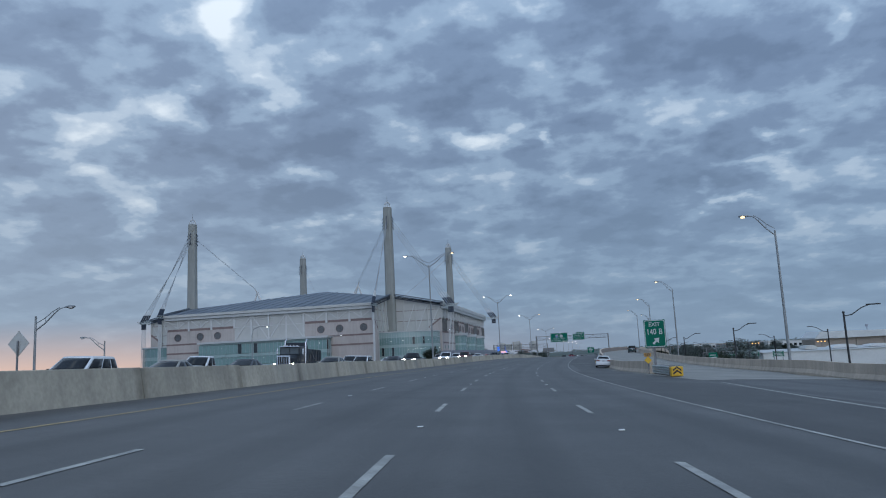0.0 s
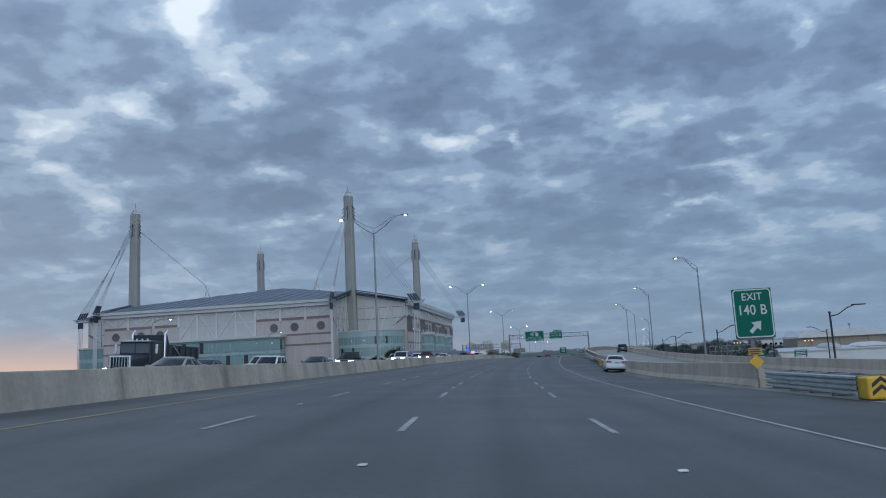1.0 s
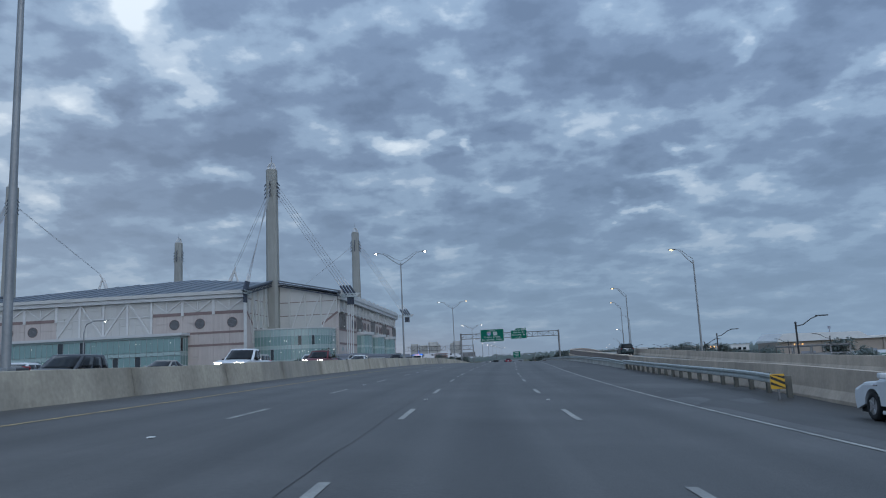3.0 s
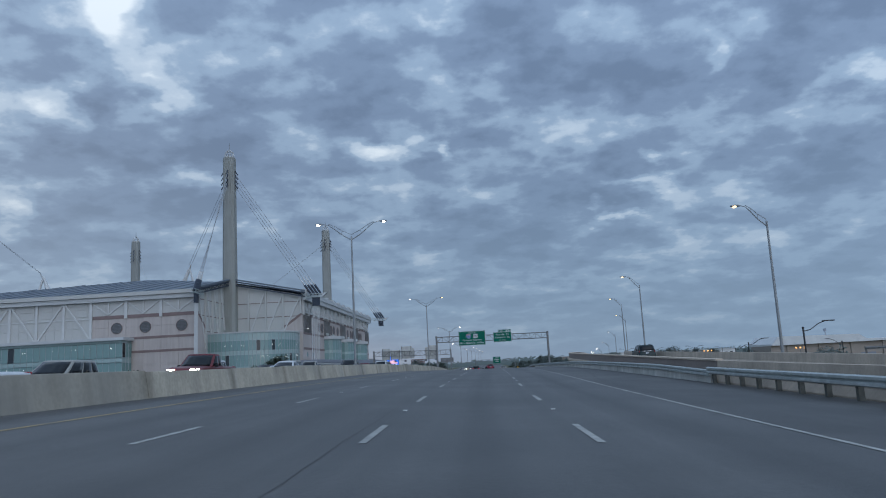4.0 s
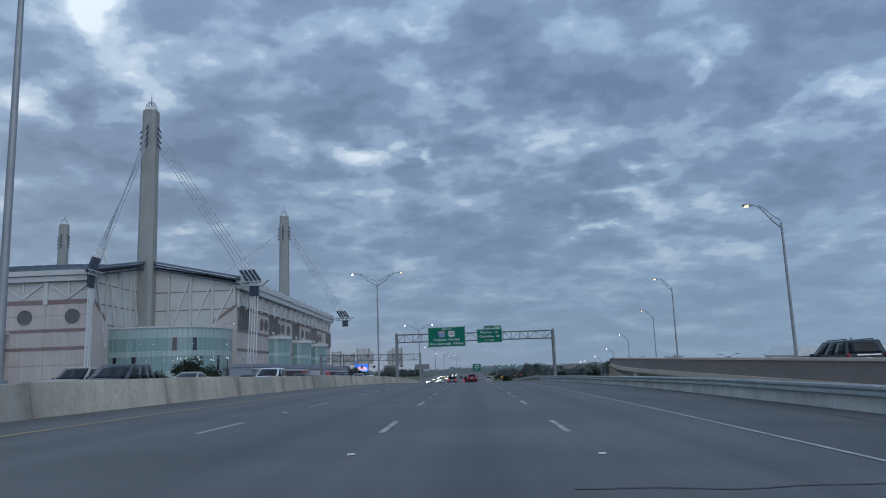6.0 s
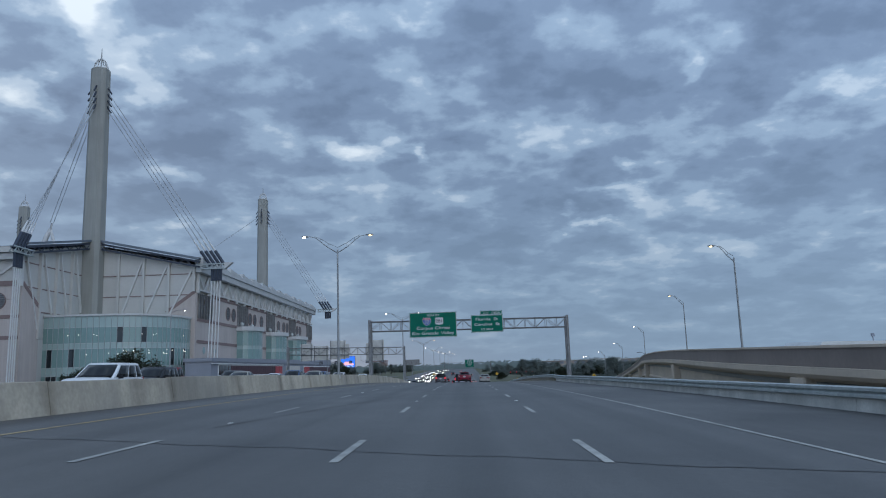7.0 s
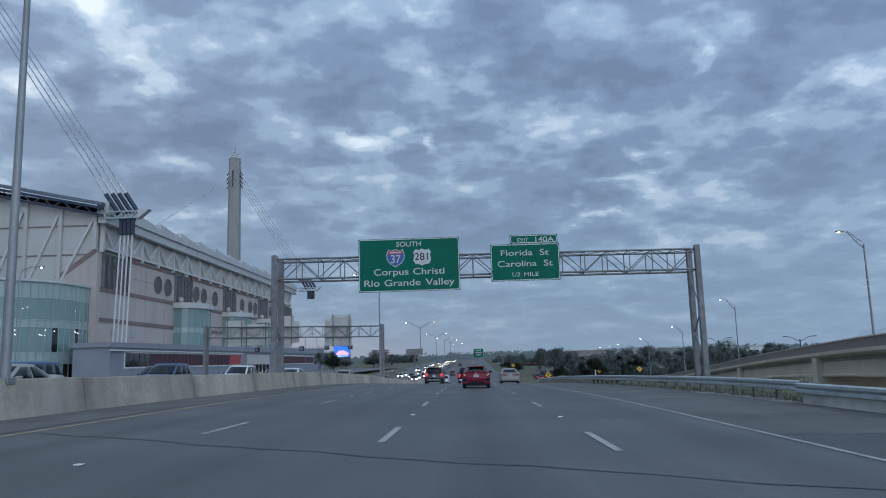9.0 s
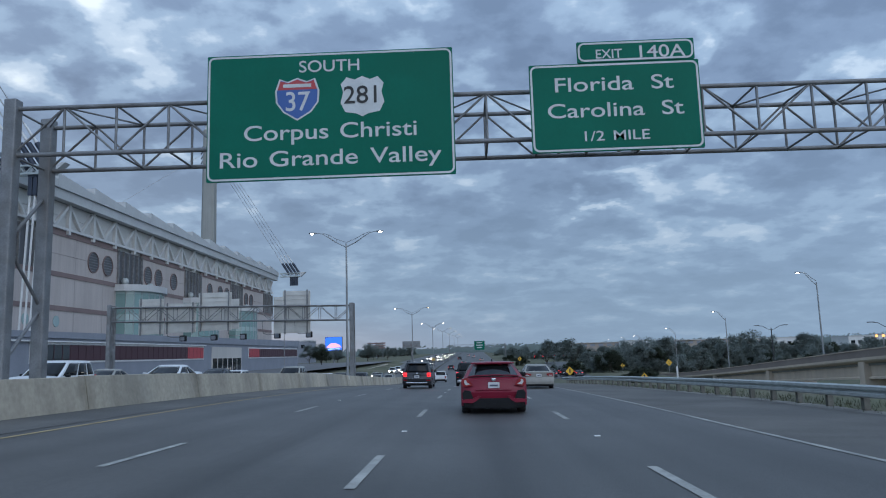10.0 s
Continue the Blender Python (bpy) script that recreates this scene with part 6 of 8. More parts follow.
LOBBY = [(-187, 335.5), (-187, 329.5), (-121.8, 329.5), (-121.8, 335.5)]
lobby = part("entrance_lobby", Form().prism([(-186.7, 336), (-186.7, 329.9), (-122.1, 329.9), (-122.1, 336)], GZ, 16.0, "z"), PALEGLASS, arena, "long teal glass entrance lobby")
rows = [(-1.0, 3.6, pick), (3.6, 5.0, PALEGLASS), (5.0, 8.8, pick), (8.8, 10.2, PALEGLASS), (10.2, 14.8, pick)]
curtain_wall(lobby, LOBBY, rows, 16, 2.0)
part("cornice", Form().box((-187.6, 328.8, 15.6), (-121.2, 336, 16.5)), FASCIA, lobby)
lit_dots(lobby, [(-180, 329.5), (-123, 329.5)], (8.0, 13.2), 14)

DRUMW = [(2 * CX - x, y) for x, y in reversed(DRUM)]
drumw = part("entrance_drum", Form().prism([(x + 0.25, y + 0.3) for x, y in DRUMW] + [(2 * CX + 101.2, 366)], GZ, 15.9, "z"), PALEGLASS, arena, "curved teal glass entrance drum")
curtain_wall(drumw, DRUMW, [(-1, 5, pick), (5, 9.5, TEALGLASS), (9.5, 11, PALEGLASS), (11, 15.6, TEALGLASS)], 16, 2.6)
part("cornice", Form().sweep([[(x + 0.5, y + 0.5, 15.75), (x - 0.35, y - 0.4, 15.75), (x - 0.35, y - 0.4, 16.35), (x + 0.5, y + 0.5, 16.35)] for x, y in DRUMW]), FASCIA, drumw)
# service door block by the drum
part("service_block", Form().box((-74.2, 366.5, GZ), (-73.6, 372.5, 7.0)), PRECAST, arena)
for u in (368.2, 370.6):
    part("service_door", Form().box((-73.58, u - 0.5, 3.2), (-73.5, u + 0.5, 5.2)), DARKGLASS, arena)

# ---- low annex along the road ----
annex = thing("low_annex", "low grey annex with maroon framed windows", "building")
AX = -67.0
part("wall", Form().box((-73.0, 355.8, -1.2), (AX, 517, 6.2)), GREYWALL, annex)
part("parapet", Form().sweep([[(-73.3, y, 6.2), (AX + 0.35, y, 6.2), (AX + 0.35, y, z), (-73.3, y, z)] for y, z in ((355.5, 7.0), (517.4, 8.2))]), GREYWALL, annex)
part("eaves_line", Form().box((AX + 0.02, 355.8, 5.62), (AX + 0.5, 426.5, 5.82)), WHITEPAINT, annex)
for a, b, red_hi in ((361.0, 426.0, True), (459.5, 516.0, False)):
    w = part("window_band", Form().box((AX, a, 2.7), (AX + 0.12, b, 5.6)), WHITEPAINT, annex, "long white-framed maroon window band")
    dark_to = a + 9.7 if red_hi else a + 0.3
    if red_hi:
        part("dark_glazing", Form().box((AX + 0.12, a + 0.3, 2.98), (AX + 0.17, dark_to, 5.3)), DARKGLASS, w, "dark window glass")
    part("maroon_glazing", Form().box((AX + 0.12, dark_to, 2.98), (AX + 0.17, b - 0.4, 5.3)), MAROON, w)
    ra = (b - 9.5, b - 0.4) if red_hi else (a + 0.4, a + 10.0)
    part("red_panel", Form().box((AX + 0.17, ra[0], 2.98), (AX + 0.21, ra[1], 5.3)), REDPANEL, w)
    for k in range(int((b - a) / 2.2)):
        u = a + 1.2 + k * 2.2
        part("mullion", Form().box((AX + 0.17, u - 0.06, 2.98), (AX + 0.22, u + 0.06, 5.3)), MAROON, w)
d = part("loading_door", Form().box((AX, 431.3, -1.0), (AX + 0.1, 453.4, 5.5)), PRECAST, annex, "pale loading bay")
for k in range(6):
    part("opening", Form().box((AX + 0.1, 431.9 + k * 3.6, -0.9), (AX + 0.14, 434.9 + k * 3.6, 2.9)), DARKGLASS, d)


# ---- vehicles ----
WHEELS = {}


def wheel_meshes(r, w, rim_mat):
    key = (round(r, 3), round(w, 3), rim_mat.name)
    if key not in WHEELS:
        n = 24
        prof = [(0.60 * r, -w / 2), (0.88 * r, -w / 2), (0.98 * r, -w * 0.36), (r, 0), (0.98 * r, w * 0.36), (0.88 * r, w / 2), (0.60 * r, w / 2)]
        rings = [[(x, q * math.cos(2 * math.pi * k / n), q * math.sin(2 * math.pi * k / n)) for q, x in prof] for k in range(n)]
        t = Form()
        t.sweep(rings + [rings[0]], closed=True, caps=False, smooth=True)
        rf_ = Form()
        rings = [[(s * w * d, q * r * math.cos(2 * math.pi * k / n), q * r * math.sin(2 * math.pi * k / n)) for k in range(n)] for s, d, q in ((1, 0.42, 0.62), (1, 0.30, 0.56), (1, 0.22, 0.30))]
        rf_.sweep(rings, caps=True, smooth=True)
        for k in range(5):
            a = 2 * math.pi * k / 5
            for s in (1,):
                rf_.bar((s * w * 0.36, 0.08 * r * math.cos(a), 0.08 * r * math.sin(a)), (s * w * 0.40, 0.58 * r * math.cos(a), 0.58 * r * math.sin(a)), 0.05, 0.06)
        WHEELS[key] = (t.mesh("wheel", RUBBER), rf_.mesh("rim", rim_mat))
    return WHEELS[key]


KINDS = {
    # length, width, height, belt, hood, tail height, clearance, wheel r, rear axle, front axle, cabin base rear/front, cabin roof rear/front
    "suv": (4.55, 1.86, 1.70, 1.02, 1.00, 1.02, 0.26, 0.36, -1.40, 1.36, -2.16, 1.15, -1.95, 0.20),
    "hatch": (4.50, 1.80, 1.43, 0.96, 0.86, 1.00, 0.19, 0.33, -1.36, 1.34, -2.10, 1.30, -1.12, 0.15),
    "sedan": (4.90, 1.85, 1.475, 0.98, 0.86, 1.06, 0.19, 0.335, -1.40, 1.40, -1.86, 1.30, -1.02, 0.20),
    "van": (5.05, 1.96, 1.74, 1.05, 0.98, 1.05, 0.2, 0.34, -1.55, 1.52, -2.45, 1.62, -2.2, 0.55),
    "pickup": (5.75, 1.98, 1.88, 1.15, 1.12, 1.14, 0.32, 0.39, -1.78, 1.80, -0.75, 1.35, -0.55, 0.45),
}


def car(name, label, kind, body_mat, m, group="", brake=False, beams=False, rim=None, trim=None, near=False):
    L, W, H, zb, zh, zt, zc, r, ya, yf, c0, c1, t0, t1 = KINDS[kind]
    g = thing(name, label, "truck" if kind == "pickup" else "car", group, m)
    h2 = L / 2
    R = r + 0.055

    def arch(c):
        z0 = max(0.02, zc + 0.02 - r)
        a0 = math.asin(min(0.99, z0 / R))
        return [(c - R * math.cos(a0 + (math.pi - 2 * a0) * k / 11), r + R * math.sin(a0 + (math.pi - 2 * a0) * k / 11)) for k in range(12)]
    hood_y = c1 - 0.05
    outline = [(-h2 + 0.12, zc + 0.06)] + arch(ya) + arch(yf) + [(h2 - 0.10, zc + 0.04), (h2 - 0.02, zc + 0.22), (h2, 0.58), (h2 - 0.05, zh - 0.16), (h2 - 0.14, zh - 0.09), (h2 - 0.30, zh - 0.04), ((h2 + hood_y) / 2, zh + 0.03), (hood_y, zh + 0.06)]
    if kind == "pickup":
        outline += [(c1 - 0.1, zb), (c0 - 0.02, zb), (c0 - 0.06, zt), (-h2 + 0.04, zt), (-h2 + 0.02, zt - 0.05), (-h2, 0.62), (-h2 + 0.05, zc + 0.2)]
    elif kind == "sedan":
        outline += [(c1 - 0.2, zb), (c0 + 0.1, zb + 0.06), (c0 - 0.05, zt), (-h2 + 0.22, zt + 0.015), (-h2 + 0.10, zt), (-h2 + 0.055, zt - 0.05), (-h2 + 0.09, 0.74), (-h2 + 0.02, 0.66), (-h2, 0.55), (-h2 + 0.03, zc + 0.2)]
    else:
        outline += [(c1 - 0.2, zb), (c0 + 0.1, zb), (-h2 + 0.13, zt), (-h2 + 0.08, zt - 0.06), (-h2 + 0.07, 0.74), (-h2, 0.62), (-h2 + 0.03, zc + 0.2)]

    def slice_at(x, ky, dz):
        return [(x, y * ky if abs(y) > h2 - 0.45 else y, z + (dz if z > 0.75 else 0)) for y, z in outline]
    half = [(0.0, 0.925, -0.10), (0.018, 0.945, -0.055), (0.07, 0.966, -0.022), (0.18, 0.983, -0.004), (0.36, 0.993, 0.008), (0.62, 1.0, 0.016)]
    rings = [slice_at(-W / 2 + d, ky, dz) for d, ky, dz in half] + [slice_at(W / 2 - d, ky, dz) for d, ky, dz in reversed(half)]
    body = Form().sweep(rings, smooth=True).mesh("body", body_mat)
    body.set_sharp_from_angle(angle=radians(32))
    part("body", body, body_mat, g)
    part("underbody", Form().box((-W / 2 + 0.12, -h2 + 0.25, zc - 0.02), (W / 2 - 0.12, h2 - 0.25, zc + 0.25)), BLACKTRIM, g)
    # the cabin: a curved skin round four sides, from the belt line to the roof
    xb, xt = W / 2 - 0.05, W / 2 - {"hatch": 0.32, "sedan": 0.30}.get(kind, 0.20)
    bow_r, bow_f = {"hatch": 0.20, "sedan": 0.18}.get(kind, 0.10), 0.22
    zlo, zhi = zb - 0.04, H - 0.07

    def skin(u, v, out=0.0):
        """A point of the cabin: u in 0..1 rear, 1..2 one side, 2..3 front, 3..4 the other side."""
        w = xb + (xt - xb) * v ** 1.25 + out
        yr = c0 + (t0 - c0) * (v ** 0.92) - out
        yf_ = c1 + (t1 - c1) * (v ** 0.95) + out
        z = zlo + (zhi - zlo) * v
        e = u - int(u)
        if u < 1:
            x = -w + 2 * w * e
            return Vector((x, yr + bow_r * (x / w) ** 2, z))
        if u < 2:
            a, b_ = yr + bow_r, yf_ - bow_f
            return Vector((w + 0.03 * math.sin(math.pi * e), a + (b_ - a) * e, z))
        if u < 3:
            x = w - 2 * w * e
            return Vector((x, yf_ - bow_f * (x / w) ** 2, z))
        a, b_ = yf_ - bow_f, yr + bow_r
        return Vector((-w - 0.03 * math.sin(math.pi * min(e, 1)), a + (b_ - a) * e, z))
    us = [k / 6 for k in range(24)]
    rings = [[skin(u, v) for u in us] for v in (0, 0.2, 0.4, 0.6, 0.8, 1.0)]
    mid_y = (t0 + t1) / 2
    for k_, dz in ((0.965, 0.032), (0.88, 0.052), (0.62, 0.066), (0.3, 0.07)):
        rings.append([Vector((p.x * k_, mid_y + (p.y - mid_y) * k_, zhi + dz)) for p in rings[5]])
    cabin = Form().sweep(rings, smooth=True).mesh("cabin", body_mat)
    cabin.set_sharp_from_angle(angle=radians(40))
    part("cabin", cabin, body_mat, g)

    def pane(u0, u1, v0, v1, name, material=CARGLASS, lean=0.0, nu=6, nv=4):
        f = Form()
        vs = []
        for d in (0.010, -0.012):
            for j in range(nv + 1):
                v = v0 + (v1 - v0) * j / nv
                vs += [skin(u0 + (u1 - u0) * i / nu + lean * (v - v0), v, d) for i in range(nu + 1)]
        k = nu + 1
        n = k * (nv + 1)
        f.add(vs, [(j * k + i, j * k + i + 1, (j + 1) * k + i + 1, (j + 1) * k + i) for j in range(nv) for i in range(nu)], True)
        f.f += [tuple(reversed([q + n for q in face])) for face in f.f]
        f.s += f.s
        rim_ = [i for i in range(k)] + [j * k + nu for j in range(1, nv + 1)] + [nv * k + i for i in range(nu - 1, -1, -1)] + [j * k for j in range(nv - 1, 0, -1)]
        f.f += [(a, b_, b_ + n, a + n) for a, b_ in zip(rim_, rim_[1:] + rim_[:1])]
        f.s += [False] * len(rim_)
        return part(name, f, material, g)
    pane(0.07, 0.93, 0.12, 0.94, "rear_window")
    pane(2.06, 2.94, 0.08, 0.97, "windscreen")
    cuts = {"pickup": ((0.06, 0.40), (0.46, 0.92)), "van": ((0.03, 0.30), (0.34, 0.60), (0.64, 0.95)), "suv": ((0.03, 0.22), (0.26, 0.54), (0.58, 0.95)), "sedan": ((0.09, 0.47), (0.51, 0.95)), "hatch": ((0.14, 0.32), (0.35, 0.58), (0.62, 0.95))}[kind]
    for u0, u1 in cuts:
        pane(1 + u0, 1 + u1, 0.12, 0.92, "side_window", nu=3, nv=3)
        pane(4 - u1, 4 - u0, 0.12, 0.92, "side_window", nu=3, nv=3)
    for sx_, yy, flip in ((-1, ya, 180), (1, ya, 0), (-1, yf, 180), (1, yf, 0)):
        tm, rm = wheel_meshes(r, 0.23, rim or RIM)
        w = part("wheel", tm, RUBBER, g)
        w.matrix_basis = pose(sx_ * (W / 2 - 0.12), yy, r, 0, 0, flip)
        part("rim", rm, RIM, w)
    # tail
    lit = TAILGLOW if brake else TAILOFF
    zl = {"suv": 0.92, "hatch": 0.84, "sedan": 0.87, "van": 1.0, "pickup": 0.95}[kind]
    lh = {"suv": 0.13, "hatch": 0.10, "sedan": 0.085, "van": 0.10, "pickup": 0.2}[kind]
    lw = {"suv": 0.125, "hatch": 0.17, "sedan": 0.19, "van": 0.065, "pickup": 0.08}[kind]
    for s in (-1, 1):
        x0, x1 = sorted((s * (W / 2 - 0.05), s * (W / 2 - 0.05 - 2 * lw)))
        if kind == "hatch":
            lamp = part("tail_light", Form().prism([(s * 0.56, 0.80), (s * 0.82, 0.765), (s * 0.885, 0.85), (s * 0.875, 0.98), (s * 0.72, 1.015), (s * 0.66, 0.93)], -h2 + 0.035, -h2 + 0.42, "y"), lit, g)
            part("reverse_lens", Form().prism([(s * 0.64, 0.835), (s * 0.76, 0.81), (s * 0.81, 0.88), (s * 0.80, 0.945), (s * 0.755, 0.95), (s * 0.73, 0.885)], -h2 + 0.02, -h2 + 0.1, "y"), LENS, lamp)
        elif kind == "sedan":
            lamp = part("tail_light", Form().sweep([[(s * x, -h2 + y, zl - lo), (s * x, -h2 + y, zl + hi), (s * x, -h2 + y + 0.2, zl + hi), (s * x, -h2 + y + 0.2, zl - lo)] for x, y, lo, hi in ((0.46, 0.045, 0.03, 0.07), (0.62, 0.050, 0.075, 0.085), (0.80, 0.10, 0.095, 0.09), (0.885, 0.20, 0.085, 0.085), (0.915, 0.42, 0.03, 0.075))]), lit, g)
            part("reverse_lens", Form().sweep([[(s * x, -h2 + y, zl - 0.055), (s * x, -h2 + y, zl - 0.005), (s * x, -h2 + y + 0.1, zl - 0.005), (s * x, -h2 + y + 0.1, zl - 0.055)] for x, y in ((0.58, 0.038), (0.70, 0.058), (0.80, 0.09))]), LENS, lamp)
        else:
            lamp = part("tail_light", Form().bevbox((x0, -h2 + 0.02, zl - lh), (x1, -h2 + 0.36, zl + lh), 0.04), lit, g)
        if kind == "suv":
            for dz in (-0.045, 0.045):
                part("lamp_bar", Form().bevbox((x0 + 0.03, -h2 + 0.0, zl + dz - 0.012), (x1 - 0.03, -h2 + 0.05, zl + dz + 0.012), 0.006), TAILOFF, lamp)
        xm = s * (W / 2 + 0.09)
        part("mirror", Form().bevbox((xm - 0.10, c1 - 0.72, zb - 0.02), (xm + 0.09, c1 - 0.56, zb + 0.11), 0.035), BLACKTRIM if kind in ("hatch", "suv", "pickup") else body_mat, g)
        x0, x1 = sorted((s * (W / 2 - 0.10), s * (W / 2 - 0.52)))
        part("headlight", Form().sweep([[(s * x, h2 - y + 0.05, zh - 0.30), (s * x, h2 - y + 0.02, zh - 0.10), (s * x, h2 - y - 0.25, zh - 0.10), (s * x, h2 - y - 0.25, zh - 0.30)] for x, y in ((W / 2 - 0.56, 0.035), (W / 2 - 0.36, 0.06), (W / 2 - 0.18, 0.12), (W / 2 - 0.07, 0.24))]), HEADLIGHT if beams else LENS, g)
        if near:
            for yy in cuts_y(c0 + bow_r, c1 - bow_f, cuts):
                part("door_seam", Form().bar((s * (W / 2 - 0.006), yy, zc + 0.10), (s * (W / 2 - 0.008), yy, zb - 0.12), 0.014), BLACKTRIM, g)
                part("door_handle", Form().bevbox((s * (W / 2 + 0.002) - 0.014, yy + 0.07, zb - 0.19), (s * (W / 2 + 0.002) + 0.014, yy + 0.27, zb - 0.155), 0.01), CHROME, g)
            part("sill", Form().bevbox((s * (W / 2 - 0.03) - 0.03, ya + R + 0.05, zc - 0.02), (s * (W / 2 - 0.03) + 0.03, yf - R - 0.05, zc + 0.07), 0.02), body_mat, g)
    part("grille", Form().bevbox((-0.42, h2 - 0.05, 0.45), (0.42, h2 + 0.015, zh - 0.2), 0.03), BLACKTRIM, g)
    pz = 0.80 if kind in ("hatch", "suv", "van") else (0.84 if kind == "sedan" else 0.62)
    pl = part("number_plate", Form().bevbox((-0.155, -h2 + (0.03 if kind != "pickup" else -0.02), pz - 0.08), (0.155, -h2 + 0.10, pz + 0.08), 0.006), PLATE, g)
    part("plate_bar", Form().box((-0.11, -h2 + (0.022 if kind != "pickup" else -0.028), pz - 0.028), (0.11, -h2 + 0.029, pz + 0.018)), PLATEINK, pl)
    if kind in ("sedan", "suv", "van"):
        x = W / 2 - 0.04
        part("rear_bumper", Form().sweep([[(a * x, -h2 - 0.02 + b_, zc + 0.14), (a * x, -h2 - 0.035 + b_, zc + 0.28), (a * x, -h2 - 0.01 + b_, zc + 0.41), (a * x, -h2 + 0.2, zc + 0.42), (a * x, -h2 + 0.2, zc + 0.14)] for a, b_ in ((-1, 0.16), (-0.93, 0.085), (-0.78, 0.03), (-0.4, 0.005), (0.4, 0.005), (0.78, 0.03), (0.93, 0.085), (1, 0.16))]), BLACKTRIM if kind == "suv" else body_mat, g)
    part("bumper", Form().bevbox((-W / 2 + 0.10, -h2 - 0.01, zc + 0.03), (W / 2 - 0.10, -h2 + 0.25, zc + (0.15 if kind in ("hatch", "sedan", "van") else 0.26)), 0.05), trim or BLACKTRIM, g)
    return g


def cuts_y(a, b, cuts):
    """Where the door edges lie, between the side windows and behind the last."""
    return [a + (b - a) * ((cuts[k][1] + cuts[k + 1][0]) / 2) for k in range(len(cuts) - 1)] + [a + (b - a) * (cuts[-1][1] + 0.04)]


RED = paint("red_car_paint", (0.20, 0.014, 0.034))
DARKGREY = paint("dark_grey_car_paint", (0.055, 0.060, 0.068))
SILVER = paint("silver_car_paint", (0.28, 0.27, 0.245))
WHITECAR = paint("white_car_paint", (0.62, 0.63, 0.64))
BLACKCAR = paint("black_car_paint", (0.014, 0.015, 0.018))
MAROONCAR = paint("maroon_car_paint", (0.13, 0.018, 0.022))
BLUECAR = paint("blue_car_paint", (0.045, 0.085, 0.17))
GREENCAR = paint("dark_green_car_paint", (0.014, 0.030, 0.032))


def on_lane(y, off, back=False):
    p = on_road(y, off)
    return pose(p[0], p[1], p[2], 0, math.degrees(math.atan((tilt if off < -1.83 else tilt_right)(y))) * (-1 if back else 1), math.degrees(heading(y)) + (180 if back else 0))


hatch = car("hatchback", "red five-door hatchback with black bumper vents and diffuser", "hatch", RED, on_lane(287.2, 0.18), near=True)
h2 = 2.25
part("spoiler", Form().bevbox((-0.62, -1.30, 1.36), (0.62, -0.98, 1.405), 0.02), RED, hatch)
part("lip_spoiler", Form().sweep([[(x, -2.05 + d, 1.02 + e), (x, -2.17 + d, 1.045 + e), (x, -2.17 + d, 1.07 + e), (x, -2.02 + d, 1.05 + e)] for x, d, e in ((-0.70, 0.12, -0.03), (-0.56, 0.03, 0.0), (0, 0, 0.02), (0.56, 0.03, 0.0), (0.70, 0.12, -0.03))]), RED, hatch, "red rear wing")
part("diffuser", Form().sweep([[(x, -2.27 + d, 0.20), (x, -2.29 + d, 0.36 + e), (x, -2.1, 0.38 + e), (x, -2.1, 0.20)] for x, d, e in ((-0.84, 0.1, -0.04), (-0.56, 0.01, -0.02), (-0.46, 0.0, 0.09), (0.46, 0.0, 0.09), (0.56, 0.01, -0.02), (0.84, 0.1, -0.04))]), BLACKTRIM, hatch)
for s in (-1, 1):
    part("side_vent", Form().prism([(s * 0.56, 0.44), (s * 0.84, 0.42), (s * 0.86, 0.60), (s * 0.80, 0.68), (s * 0.64, 0.66)], -2.295, -2.18, "y"), BLACKTRIM, hatch, "black mesh bumper vent")
for s in (-1, 1):
    part("bumper_flare", Form().prism([(s * 0.88, 0.43), (s * 0.56, 0.45), (s * 0.42, 0.53), (s * 0.36, 0.50), (s * 0.50, 0.38), (s * 0.60, 0.335), (s * 0.87, 0.35)], -2.305, -2.2, "y"), RED, hatch)
part("tailgate_crease", Form().bevbox((-0.5, -2.255, 0.665), (0.5, -2.2, 0.685), 0.008), RED, hatch)
part("badge", Form().bevbox((-0.06, -2.25, 0.915), (0.06, -2.2, 1.0), 0.02), CHROME, hatch)
part("antenna", Form().prism([(-0.9, 1.41), (-0.75, 1.41), (-0.88, 1.50)], -0.015, 0.015, "x"), BLACKTRIM, hatch)
part("exhaust", Form().tube([(0.0, -2.31, 0.27), (0.0, -2.1, 0.27)], 0.06, 10).tube([(0.14, -2.31, 0.27), (0.14, -2.1, 0.27)], 0.035, 10).tube([(-0.14, -2.31, 0.27), (-0.14, -2.1, 0.27)], 0.035, 10), BLACKTRIM, hatch)

suv = car("suv", "dark grey boxy sport utility car with lit brake lights", "suv", DARKGREY, on_lane(314.0, -4.0), brake=True, near=True)
for s in (-1, 1):
    part("roof_rail", Form().tube([(s * 0.66, -1.75, 1.69), (s * 0.66, -1.65, 1.76), (s * 0.66, -0.4, 1.77), (s * 0.66, 0.15, 1.74), (s * 0.66, 0.22, 1.66)], 0.025, 8), BLACKTRIM, suv)
    part("lower_reflector", Form().bevbox((min(s * 0.6, s * 0.84), -2.305, 0.56), (max(s * 0.6, s * 0.84), -2.2, 0.61), 0.01), TAILOFF, suv)
part("skid_plate", Form().bevbox((-0.68, -2.33, 0.38), (0.68, -2.2, 0.46), 0.02), CHROME, suv, "bright bumper skid strip")
part("chrome_strip", Form().bevbox((-0.52, -2.25, 0.655), (0.52, -2.18, 0.675), 0.005), CHROME, suv)
part("rear_wiper", Form().bar((-0.05, -2.19, 1.09), (0.38, -2.17, 1.11), 0.03), BLACKTRIM, suv)
